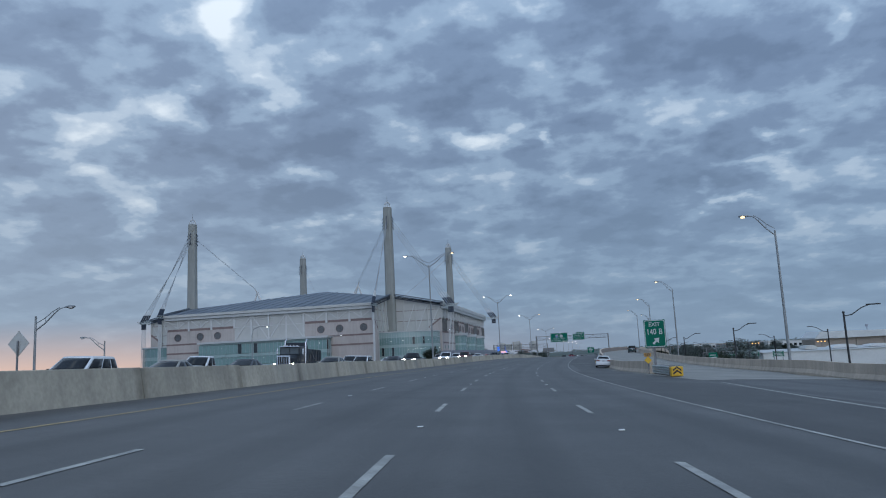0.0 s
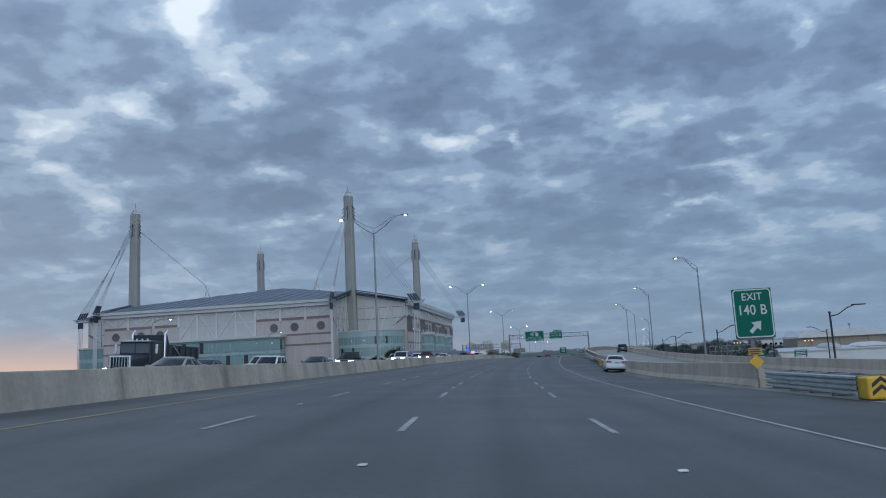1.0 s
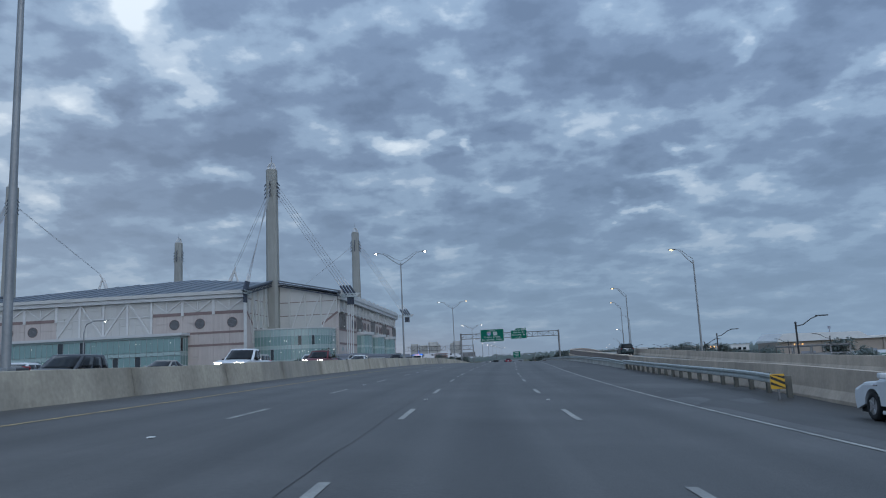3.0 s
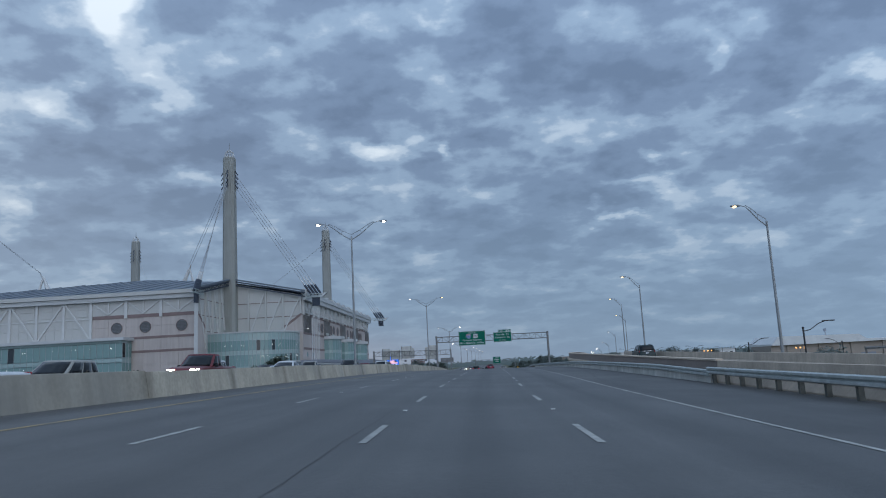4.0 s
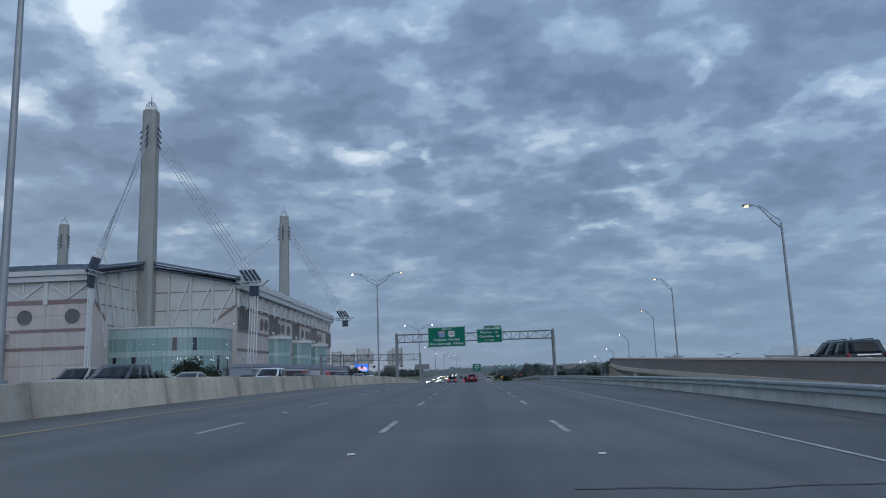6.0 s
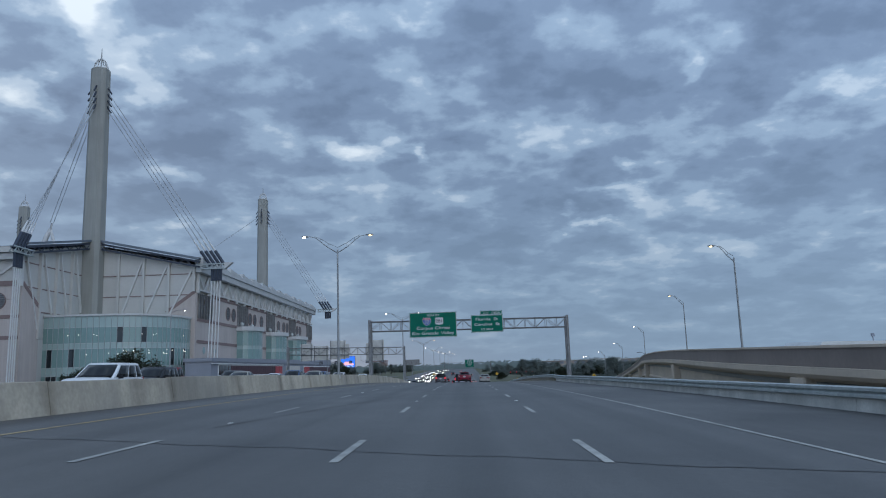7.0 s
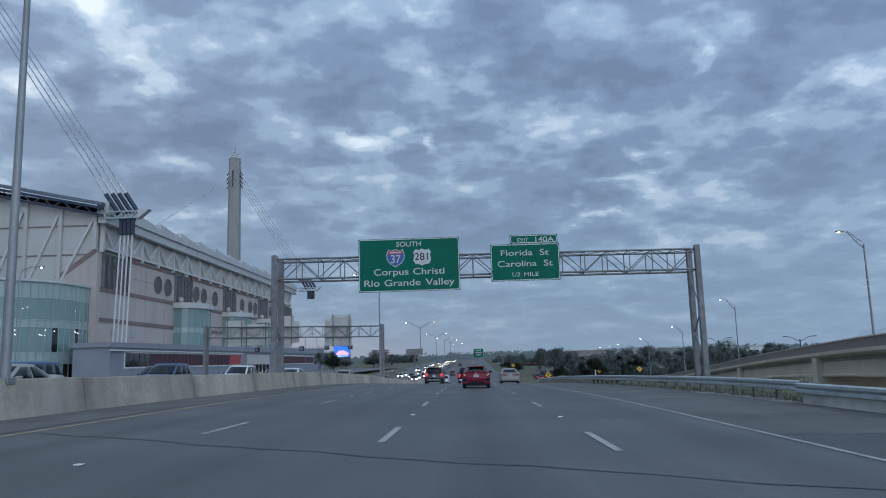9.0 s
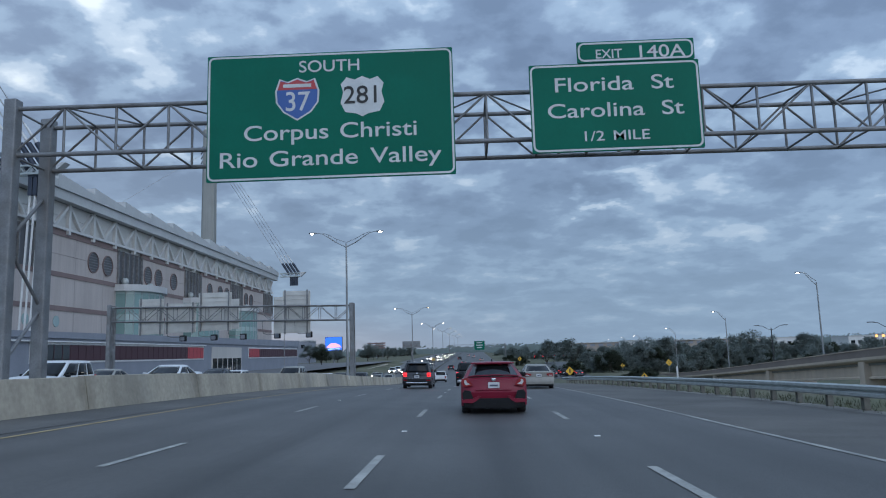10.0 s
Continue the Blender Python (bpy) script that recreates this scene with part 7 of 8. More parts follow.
part("roof_spoiler", Form().bevbox((-0.62, -2.1, 1.60), (0.62, -1.85, 1.66), 0.02), DARKGREY, suv)
part("badge", Form().bevbox((-0.06, -2.235, 0.95), (0.06, -2.17, 1.04), 0.02), CHROME, suv)
part("handle_bar", Form().bevbox((-0.3, -2.24, 0.89), (0.3, -2.16, 0.93), 0.01), BLACKTRIM, suv)

car("sedan", "silver sedan in the outer lane", "sedan", SILVER, on_lane(311.8, 3.5))
car("pickup_truck", "black pickup truck ahead with lit brake lights", "pickup", BLACKCAR, on_lane(325.0, -0.85), brake=True, trim=CHROME)
car("sedan", "white sedan stopped on the hard shoulder", "sedan", WHITECAR, pose(0.92, 96.3, on_road(96.3, 9.55)[2] + 0.015, 0, 4.2, -0.4), near=True)
mv = pose(9.3, 195.0, ramp_z(195.0) - 0.16, 0, 0, -1)
minivan = car("minivan", "dark green minivan climbing the exit ramp", "van", GREENCAR, mv)
for s in (-0.62, 0.62):
    part("roof_rail", Form().tube([(s, -1.9, 1.70), (s, -1.8, 1.77), (s, 0.1, 1.77), (s, 0.2, 1.70)], 0.025, 6), BLACKTRIM, minivan)
part("chrome_bar", Form().bevbox((-0.55, -2.56, 0.98), (0.55, -2.48, 1.04), 0.01), CHROME, minivan)
car("pickup_truck", "white pickup truck far ahead in the lane", "pickup", WHITECAR, on_lane(392.0, -6.0))

# oncoming traffic, headlights lit
base = {}
LABELS = {"suv": "sport utility car", "sedan": "sedan", "pickup": "pickup truck", "van": "minivan"}
NAMES = {"suv": "suv", "sedan": "sedan", "pickup": "pickup_truck", "van": "minivan"}


def oncoming(kind, colour, mt, y, off, beams=True, back=True, group="oncoming cars"):
    key = (kind, colour, beams, back)
    m_ = on_lane(y, off, back)
    if key in base:
        return copy_thing(base[key], m_)
    word = f"{colour} {LABELS[kind]} " + ("coming the other way with headlights on" if back and beams else "coming the other way" if back else "driving ahead with lit tail lights")
    base[key] = car(NAMES[kind], word, kind, mt, m_, group, beams=beams and back, brake=beams and not back)
    return base[key]


for kind, colour, mt, y, off, beams in (
        ("suv", "white", WHITECAR, 30, -19.6, False), ("sedan", "silver", SILVER, 38, -19.0, False), ("pickup", "white", WHITECAR, 50.5, -22.9, False), ("sedan", "dark grey", DARKGREY, 49.5, -19.0, False),
        ("sedan", "silver", SILVER, 61, -15.6, False), ("sedan", "dark grey", DARKGREY, 73, -19.2, False), ("suv", "white", WHITECAR, 85, -19.0, True), ("sedan", "dark grey", DARKGREY, 87, -15.6, True),
        ("pickup", "white", WHITECAR, 94, -22.9, False), ("pickup", "black", BLACKCAR, 100, -15.8, True), ("suv", "dark grey", DARKGREY, 112, -19.0, False), ("sedan", "white", WHITECAR, 114, -22.8, False),
        ("pickup", "white", WHITECAR, 126, -15.6, True), ("sedan", "silver", SILVER, 130, -22.8, False), ("suv", "silver", SILVER, 138, -19.2, False), ("pickup", "maroon", MAROONCAR, 147, -16.0, True), ("suv", "white", WHITECAR, 156, -19.4, False), ("sedan", "white", WHITECAR, 165, -16.2, False),
        ("suv", "silver", SILVER, 176, -19.0, False), ("sedan", "dark grey", DARKGREY, 181, -22.8, False), ("suv", "dark grey", DARKGREY, 190, -15.8, True), ("pickup", "silver", SILVER, 200, -22.8, False), ("sedan", "silver", SILVER, 207, -19.0, True), ("suv", "white", WHITECAR, 216, -16.0, False),
        ("suv", "black", BLACKCAR, 229, -19.2, False), ("sedan", "dark grey", DARKGREY, 233, -22.9, False), ("pickup", "maroon", MAROONCAR, 240, -22.6, True), ("sedan", "silver", SILVER, 247, -19.2, False), ("suv", "dark grey", DARKGREY, 256, -22.8, False), ("sedan", "silver", SILVER, 261, -15.7, False), ("suv", "dark blue", BLUECAR, 268, -19.4, False),
        ("sedan", "white", WHITECAR, 273, -22.8, False), ("suv", "dark blue", BLUECAR, 283, -19.2, False), ("suv", "dark grey", DARKGREY, 290, -22.8, False), ("suv", "white", WHITECAR, 297, -19.0, False), ("sedan", "white", WHITECAR, 303, -16.2, True), ("sedan", "silver", SILVER, 309, -22.6, False), ("sedan", "dark grey", DARKGREY, 318, -19.0, False), ("suv", "silver", SILVER, 327, -15.8, False), ("suv", "white", WHITECAR, 333, -22.6, False)):
    oncoming(kind, colour, mt, y, off, beams)
crow = random.Random(11)
pal = (("suv", "black", BLACKCAR), ("sedan", "silver", SILVER), ("suv", "dark grey", DARKGREY), ("pickup", "white", WHITECAR), ("sedan", "dark grey", DARKGREY), ("suv", "silver", SILVER))
y = 345.0
while y < 860:
    for off in (-15.6, -19.2, -22.8):
        if crow.random() < 0.62:
            oncoming(*crow.choice(pal), y + crow.uniform(-5, 5), off + crow.uniform(-0.3, 0.3), True)
    y += 17 + (y - 340) * 0.02
for y, off in ((430, 0.2), (455, -3.6), (470, 3.5), (500, -7.2), (520, 0.0), (560, -3.8), (600, 3.6), (640, -7.0), (690, 0), (740, -3.6)):
    oncoming(*crow.choice(pal[:3]), y, off, True, False, "cars ahead")

f = Form()
fy = [424 + 8 * k for k in range(20)]
f.add([(xx + (y_ - 424) * 0.10, y_, ground_z(xx + (y_ - 424) * 0.10, y_) + 0.06) for y_ in fy for xx in (7.5, 12.5, 17.5)], [(3 * j + i, 3 * j + i + 1, 3 * j + i + 4, 3 * j + i + 3) for j in range(len(fy) - 1) for i in range(2)])
structure("frontage_road", f, ASPHALT, "asphalt frontage road beyond the verge")
for kind, mt, x, y in (("sedan", DARKGREY, 10.2, 437), ("sedan", DARKGREY, 15.9, 436), ("suv", BLACKCAR, 13.2, 442), ("suv", BLACKCAR, 11.0, 449), ("sedan", DARKGREY, 17.0, 446), ("suv", BLACKCAR, 14.4, 455)):
    m_ = pose(x, y, ground_z(x, y) + 0.07, 0, 0, -5.7)
    key = ("queue", kind)
    if key in base:
        copy_thing(base[key], m_)
    else:
        base[key] = car(NAMES[kind], "dark car waiting at the signals with brake lights lit", kind, mt, m_, "cars at the signals", brake=True)


TRUCKPAINT = paint("blue_black_truck_paint", (0.026, 0.032, 0.042))
TRUCKGLASS = glass("truck_window_glass", (0.075, 0.090, 0.10), 0.06)


def dump_truck(m):
    g = thing("dump_truck", "black dump truck with chrome stacks on the oncoming side", "truck", "", m)
    part("frame", Form().box((-0.45, -4.2, 0.65), (0.45, 4.0, 0.95)), BLACKTRIM, g)
    part("hood", Form().sweep([[(-w, y, 0.9), (-w, y, z - 0.18), (-w + 0.16, y, z), (w - 0.16, y, z), (w, y, z - 0.18), (w, y, 0.9)] for y, w, z in ((2.3, 0.92, 2.02), (3.2, 0.84, 1.92), (4.1, 0.74, 1.84))]), TRUCKPAINT, g)
    gr = part("grille", Form().bevbox((-0.70, 4.06, 0.85), (0.70, 4.18, 1.90), 0.07), CHROME, g, "chrome grille surround")
    part("grille_mesh", Form().box((-0.58, 4.17, 0.93), (0.58, 4.19, 1.80)), BLACKTRIM, gr)
    for k in range(7):
        part("grille_bar", Form().box((-0.54 + 0.18 * k - 0.02, 4.19, 0.94), (-0.54 + 0.18 * k + 0.02, 4.21, 1.79)), CHROME, gr)
    part("front_bumper", Form().bevbox((-1.18, 4.1, 0.42), (1.18, 4.3, 0.80), 0.06), CHROME, g)
    cab = part("cab", Form().bevbox((-1.05, 0.7, 0.95), (1.05, 2.35, 2.85), 0.12), TRUCKPAINT, g)
    for x0, x1 in ((-0.92, -0.03), (0.03, 0.92)):
        part("windscreen", Form().bevbox((x0, 2.33, 2.06), (x1, 2.38, 2.68), 0.01), TRUCKGLASS, cab)
    for s in (-1, 1):
        part("side_window", Form().bevbox((min(s * 1.03, s * 1.06), 1.1, 2.0), (max(s * 1.03, s * 1.06), 2.0, 2.6), 0.01), TRUCKGLASS, cab)
        part("stack", Form().tube([(s * 1.1, 0.62, 0.9), (s * 1.1, 0.62, 3.3), (s * 1.1, 0.45, 3.55)], 0.09, 10), CHROME, g)
        part("fender", Form().bevbox((min(s * 0.8, s * 1.2), 2.9, 0.85), (max(s * 0.8, s * 1.2), 4.0, 1.2), 0.1), TRUCKPAINT, g)
        part("headlight", Form().bevbox((min(s * 0.85, s * 1.1), 3.98, 0.98), (max(s * 0.85, s * 1.1), 4.05, 1.15), 0.02), HEADLIGHT, g)
        part("mirror", Form().bevbox((s * 1.35 - 0.08, 2.2, 2.0), (s * 1.35 + 0.08, 2.28, 2.6), 0.03), CHROME, g)
    for k in range(5):
        part("roof_lamp", Form().ball((-0.7 + 0.35 * k, 2.2, 2.9), 0.07, 8, 5), LENS, g)
    bed = Form().sweep([[(-w, y, z0), (-w, y, z1), (-w + 0.12, y, z1), (-w + 0.12, y, z0 + 0.15), (w - 0.12, y, z0 + 0.15), (w - 0.12, y, z1), (w, y, z1), (w, y, z0)] for y, w, z0, z1 in ((0.45, 1.15, 1.0, 3.2), (0.2, 1.2, 1.0, 2.6), (-4.4, 1.2, 1.0, 2.5))])
    part("dump_bed", bed, TRUCKPAINT, g, "black steel dump bed")
    part("headboard", Form().bevbox((-1.15, 0.42, 1.0), (1.15, 0.56, 3.25), 0.03), TRUCKPAINT, g)
    part("visor", Form().bevbox((-1.02, 2.3, 2.76), (1.02, 2.62, 2.84), 0.02), CHROME, g)
    for s in (-1, 1):
        for k in range(5):
            part("bed_rib", Form().bevbox((s * 1.22 - 0.05, -0.5 - 0.9 * k, 1.1), (s * 1.22 + 0.05, -0.38 - 0.9 * k, 2.5), 0.02), TRUCKPAINT, g)
        part("fuel_tank", Form().tube([(s * 0.95, 1.0, 0.72), (s * 0.95, 2.2, 0.72)], 0.28, 12), CHROME, g)
        part("bed_brace", Form().bar((s * 1.24, -0.3, 2.5), (s * 1.24, -2.6, 1.1), 0.07), CHROME, g)
    for yy in (3.3, -2.2, -3.5):
        for s in (-1, 1):
            tm, rm = wheel_meshes(0.52, 0.3, RIM)
            w = part("wheel", tm, RUBBER, g)
            w.matrix_basis = pose(s * 0.98, yy, 0.52, 0, 0, 0 if s > 0 else 180)
            part("rim", rm, RIM, w)


dump_truck(on_lane(73, -22.9, True))


# ---- trees and bushes ----
def leaf_mesh(seed, h, spread, leaves, material, trunk_h, clump=0.55, size=0.34):
    """A trunk with limbs and a crown of many leaf sprays grouped in uneven clumps."""
    r = random.Random(seed)
    t = Form()
    t.tube([(0, 0, -0.4), (0.05, 0.02, trunk_h * 0.6), (0.12, -0.05, trunk_h * 1.15)], [0.05 * h * 0.6, 0.034 * h * 0.6, 0.026 * h * 0.6], 7)
    tips = []
    for k in range(7):
        a = 2 * math.pi * k / 7 + r.uniform(-0.4, 0.4)
        rr = spread * r.uniform(0.35, 0.75)
        tip = (rr * math.cos(a), rr * math.sin(a), trunk_h + (h - trunk_h) * r.uniform(0.25, 0.7))
        t.tube([(0.1, 0, trunk_h * r.uniform(0.7, 1.05)), (tip[0] * 0.5, tip[1] * 0.5, trunk_h + (tip[2] - trunk_h) * 0.45), tip], [0.018 * h * 0.6, 0.011 * h * 0.6, 0.004 * h], 5)
        tips.append(tip)
    clumps = []
    for k in range(26):
        a = r.uniform(0, 2 * math.pi)
        u = r.uniform(0.0, 1.0) ** 0.6
        v = r.uniform(-0.75, 1.0)
        rad = spread * u * math.sqrt(max(0.05, 1 - v * v * 0.85)) * r.uniform(0.75, 1.15)
        clumps.append((rad * math.cos(a), rad * math.sin(a), trunk_h + (h - trunk_h) * (0.5 + 0.42 * v), spread * r.uniform(0.18, 0.34)))
    c = Form()
    vs, fs, ns = [], [], []
    for i in range(leaves):
        cx, cy, cz_, cr = clumps[i % len(clumps)]
        d = Vector((r.gauss(0, 1), r.gauss(0, 1), r.gauss(0, 0.8)))
        d = d.normalized() * cr * r.uniform(0.35, 1.05)
        p = Vector((cx, cy, cz_)) + d
        a, b = Vector((r.gauss(0, 1), r.gauss(0, 1), r.gauss(0, 0.6))).normalized(), Vector((r.gauss(0, 1), r.gauss(0, 1), r.gauss(0, 1))).normalized()
        s = size * r.uniform(0.6, 1.3)
        n = len(vs)
        vs += [p - a * s, p + b * s * 0.7, p + a * s, p - b * s * 0.5]
        out = (d.normalized() * 0.7 + Vector((p.x / spread, p.y / spread, (p.z - trunk_h) / (h - trunk_h) - 0.25)) + a * 0.25).normalized()
        ns += [out] * 4
        fs.append((n, n + 1, n + 2, n + 3))
    c.add(vs, fs, True)
    me = bpy.data.meshes.new("crown")
    me.from_pydata(c.v, [], c.f)
    me.polygons.foreach_set("use_smooth", c.s)
    me.materials.append(material)
    me.update()
    me.normals_split_custom_set_from_vertices(ns)
    return t.mesh("trunk", BARK), me


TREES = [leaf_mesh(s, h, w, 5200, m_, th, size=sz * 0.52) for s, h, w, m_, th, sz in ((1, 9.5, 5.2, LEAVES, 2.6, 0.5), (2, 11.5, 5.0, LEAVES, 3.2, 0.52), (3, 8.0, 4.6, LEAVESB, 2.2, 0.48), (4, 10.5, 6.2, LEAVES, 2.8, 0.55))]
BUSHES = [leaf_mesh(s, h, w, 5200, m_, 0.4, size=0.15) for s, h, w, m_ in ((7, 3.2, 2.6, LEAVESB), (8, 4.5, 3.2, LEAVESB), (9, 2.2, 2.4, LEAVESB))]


def tree(meshes, x, y, z, k=1.0, turn=0.0, name="tree", label="dark evergreen oak with a broad crown", cat="tree", group="trees"):
    g = thing(name, label, cat, group, pose(x, y, z, 0, 0, turn))
    for nm, me in zip(("trunk", "crown"), meshes):
        o = part(nm, me, LEAVES, g)
        o.scale = (k, k, k)
    return g


def bush(i, x, y, z, k=1.0, turn=0):
    return tree(BUSHES[i], x, y, z, k, turn, "bush", "dense dark green roadside bush", "bush", "bushes")


bush(1, -69.5, 318, -0.6, 1.75)
bush(1, -66.5, 317, -0.6, 1.35, 90)
bush(1, -77.0, 319, -0.6, 1.2, 40)
bush(0, -81.0, 320, -0.6, 1.3, 40)
bush(0, -52, 194, -0.6, 1.15, 30)
bush(0, -54.5, 198, -0.6, 1.0, 130)
bush(2, -56.5, 192, -0.6, 1.2, 130)
for x, y, k, i in ((26, 84, 1.0, 0), (28.5, 87, 0.9, 2), (15.5, 112, 0.9, 0), (17.5, 121, 0.95, 1), (22, 138, 1.0, 1), (25.5, 142, 1.0, 0), (15.5, 128, 0.95, 1), (19.5, 133, 1.0, 1)):
    bush(i, x, y, -5.0, k * 1.15, x * 17)
tr = random.Random(21)
for k in range(22):
    y = 165 + k * 9 + tr.uniform(-4, 4)
    tree(TREES[k % 4], 0.165 * y + 1.0 + tr.uniform(-4, 4), y, -5.2, 0.55 + tr.uniform(0, 0.12), tr.uniform(0, 360))
for x, y, k in ((15.8, 381, 0.62), (17.4, 384, 0.7), (19.2, 386, 0.68), (20.8, 389, 0.6)):
    bush(0, x, y, -3.2, k, x * 31)
for x, y, k in ((94, 556, 1.02), (101, 560, 1.15), (107, 556, 0.95), (51, 520, 0.95), (46, 525, 0.9)):
    tree(TREES[3], x, y, -4.8, k, x * 7)
for k in range(58):
    u = tr.random()
    x, y = 22 + 150 * u + tr.uniform(-8, 8), 455 + 60 * tr.random() + 120 * u
    tree(TREES[tr.randrange(4)], x, y, -5.8, 0.78 + tr.uniform(-0.16, 0.26), tr.uniform(0, 360))
for k in range(40):
    x, y = 8 + 70 * tr.random(), 560 + 260 * tr.random()
    tree(TREES[tr.randrange(4)], x + (y - 560) * 0.06 - (y - 560) * 0.05, y, -5, 0.85 + tr.uniform(-0.15, 0.2), tr.uniform(0, 360))
for k in range(18):
    y = 540 + 260 * tr.random()
    tree(TREES[tr.randrange(4)], lane_x(y) + 17 + 16 * tr.random(), y, -4.5, 0.5 + tr.uniform(-0.1, 0.15), tr.uniform(0, 360))
for k in range(34):
    y = 540 + 420 * tr.random()
    tree(TREES[tr.randrange(4)], lane_x(y) - 52 - 60 * tr.random(), y, -1.5, 0.9 + tr.uniform(-0.25, 0.2), tr.uniform(0, 360))

for k in range(70):
    u = tr.random()
    x, y = 14 + 170 * u + tr.uniform(-8, 8), 440 + 40 * tr.random() + 110 * u
    tree(TREES[tr.randrange(4)], x, y, -6.5, 0.58 + tr.uniform(-0.15, 0.2), tr.uniform(0, 360))

# far wooded skyline
f = Form()
r_ = random.Random(3)
vs, fs = [], []
for i in range(16000):
    x = r_.uniform(-900, 1300)
    y = r_.uniform(1000, 1500)
    hgt = 7.5 + 5 * noise.noise((x * 0.012, y * 0.01, 0)) + 3 * noise.noise((x * 0.06, 3, 0))
    u = r_.random() ** 1.5
    z = -3 + 6.5 * min(1.0, (y - 650) / 650) + u * hgt
    s = r_.uniform(1.6, 3.0) * (1.15 - 0.6 * u)
    n = len(vs)
    vs += [(x - s, y, z - s * 0.6), (x + s * 0.8, y + s * 0.5, z - s * 0.4), (x + s, y, z + s * 0.7), (x - s * 0.7, y - s * 0.5, z + s * 0.5)]
    fs.append((n, n + 1, n + 2, n + 3))
f.add(vs, fs)
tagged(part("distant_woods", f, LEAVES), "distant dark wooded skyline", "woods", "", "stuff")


# ---- buildings and signs beyond ----
hall = thing("convention_hall", "long tan hall with a pale raised roof", "building")
part("wall", Form().box((128, 476, -6), (430, 504, 4.4)), TANWALL, hall)
part("roof", Form().sweep([[(x, 474, 4.4), (x, 474, z), (x, 506, z + 0.6), (x, 506, 4.4)] for x, z in ((128, 5.0), (131.5, 8.6), (169, 8.0), (173, 5.5), (234, 5.4), (432, 5.2))]), WHITEPAINT, hall, "pale raised metal roof")
for k in range(18):
    part("bay_door", Form().box((140 + k * 15, 475.8, -5.0), (147 + k * 15, 475.98, -0.8)), GREYWALL, hall)
    part("pilaster", Form().box((135.5 + k * 15, 475.4, -6), (136.5 + k * 15, 475.98, 4.4)), TANWALL, hall)
part("roof_vent", Form().tube([(165, 500, 8.6), (165, 500, 11)], 0.2, 8).box((164.4, 499.6, 10.6), (165.6, 500.4, 12)), GREYWALL, hall)

yard = thing("long_shed", "long low white shed below the ramp", "building")
part("wall", Form().box((36, 174, -5.5), (150, 205, -0.1)), WHITEPAINT, yard)
part("roof", Form().sweep([[(x, 173.8, -0.1), (x, 173.8, 0.05), (x, 190, 0.6), (x, 205.2, 0.05), (x, 205.2, -0.1)] for x in (35.8, 150.2)]), FASCIA, yard)
for x, w, h in ((47, 1.3, 0.9), (54, 2.6, 0.8), (61, 2.2, 0.6)):
    c = thing("tarp_cover", "rounded white tarpaulin cover on a shed roof", "cover", "tarpaulin covers")
    part("cover", Form().sweep([[(x + w * math.cos(math.pi * k / 8), y_, 0.3 + h * math.sin(math.pi * k / 8)) for k in range(9)] for y_ in (178, 184)]), SIGNBACK if w < 2 else WHITEPAINT, c)
for x, y, z in ((109.9, 397.5, 2.6), (88.0, 441.8, 3.5)):
    g = thing("yard_floodlight", "yard light pole with lit warm lamps", "floodlight", "yard lights")
    part("pole", Form().tube([(x, y, -6), (x, y, z + 0.3)], 0.14, 8), DULLSTEEL, g)
    part("crossarm", Form().bar((x - 1.9, y, z + 0.3), (x + 1.9, y, z + 0.3), 0.16), DULLSTEEL, g)
    for dx in (-1.6, 0.0, 1.6):
        part("lamp", Form().ball((x + dx, y - 0.1, z), 0.32, 8, 6), LAMPORANGE, g)
g = thing("side_road_sign", "small green sign on a post below the ramp", "road sign", "", pose(15.3, 104, -5.2))
part("post", Form().bar((0, 0.05, -0.3), (0, 0.05, 6.0), 0.08), DULLSTEEL, g)
sp = part("panel", Form().bevbox((-0.55, -0.03, 4.9), (0.55, 0.0, 6.1), 0.01), SIGNGREEN, g)
for zz, w in ((5.75, 0.36), (5.45, 0.4), (5.15, 0.28)):
    part("word_bar", Form().box((-w, -0.04, zz - 0.05), (w, -0.034, zz + 0.05)), SIGNWHITE, sp)

for x0, x1, z0, z1 in ((27.5, 29.3, -0.30, 0.18), (31.9, 33.4, -0.56, 0.48), (36.0, 38.2, -0.85, 0.35)):
    g = thing("stored_road_sign", "green road sign stood up in a yard below the ramp", "road sign", "stored signs")
    p_ = sign_face(g, x0, x1, z0, z1, 165.0)
    for xx in (x0 + 0.25, x1 - 0.25):
        part("leg", Form().bar((xx, 165.1, -5.4), (xx, 165.1, z1 - 0.1), 0.1), DULLSTEEL, g)
    zz = z1 - 0.22
    while zz > z0 + 0.12:
        part("word_bar", Form().box((x0 + 0.25, 164.985, zz - 0.06), (x1 - 0.3, 164.993, zz + 0.06)), SIGNWHITE, p_)
        zz -= 0.28
frame_ = thing("pergola", "open grey steel pergola in the yard below the ramp", "pergola")
for xx in (23.2, 25.2, 27.3, 29.4):
    for yy in (166.0, 171.0):
        part("post", Form().bar((xx, yy, -5.5), (xx, yy, 1.6), 0.12), DULLSTEEL, frame_)
    part("cross_beam", Form().bar((xx, 165.9, 1.55), (xx, 171.1, 1.55), 0.12), DULLSTEEL, frame_)
for yy in (166.0, 171.0):
    for zz in (0.7, 1.65):
        part("beam", Form().bar((23.1, yy, zz), (29.5, yy, zz), 0.13), DULLSTEEL, frame_)

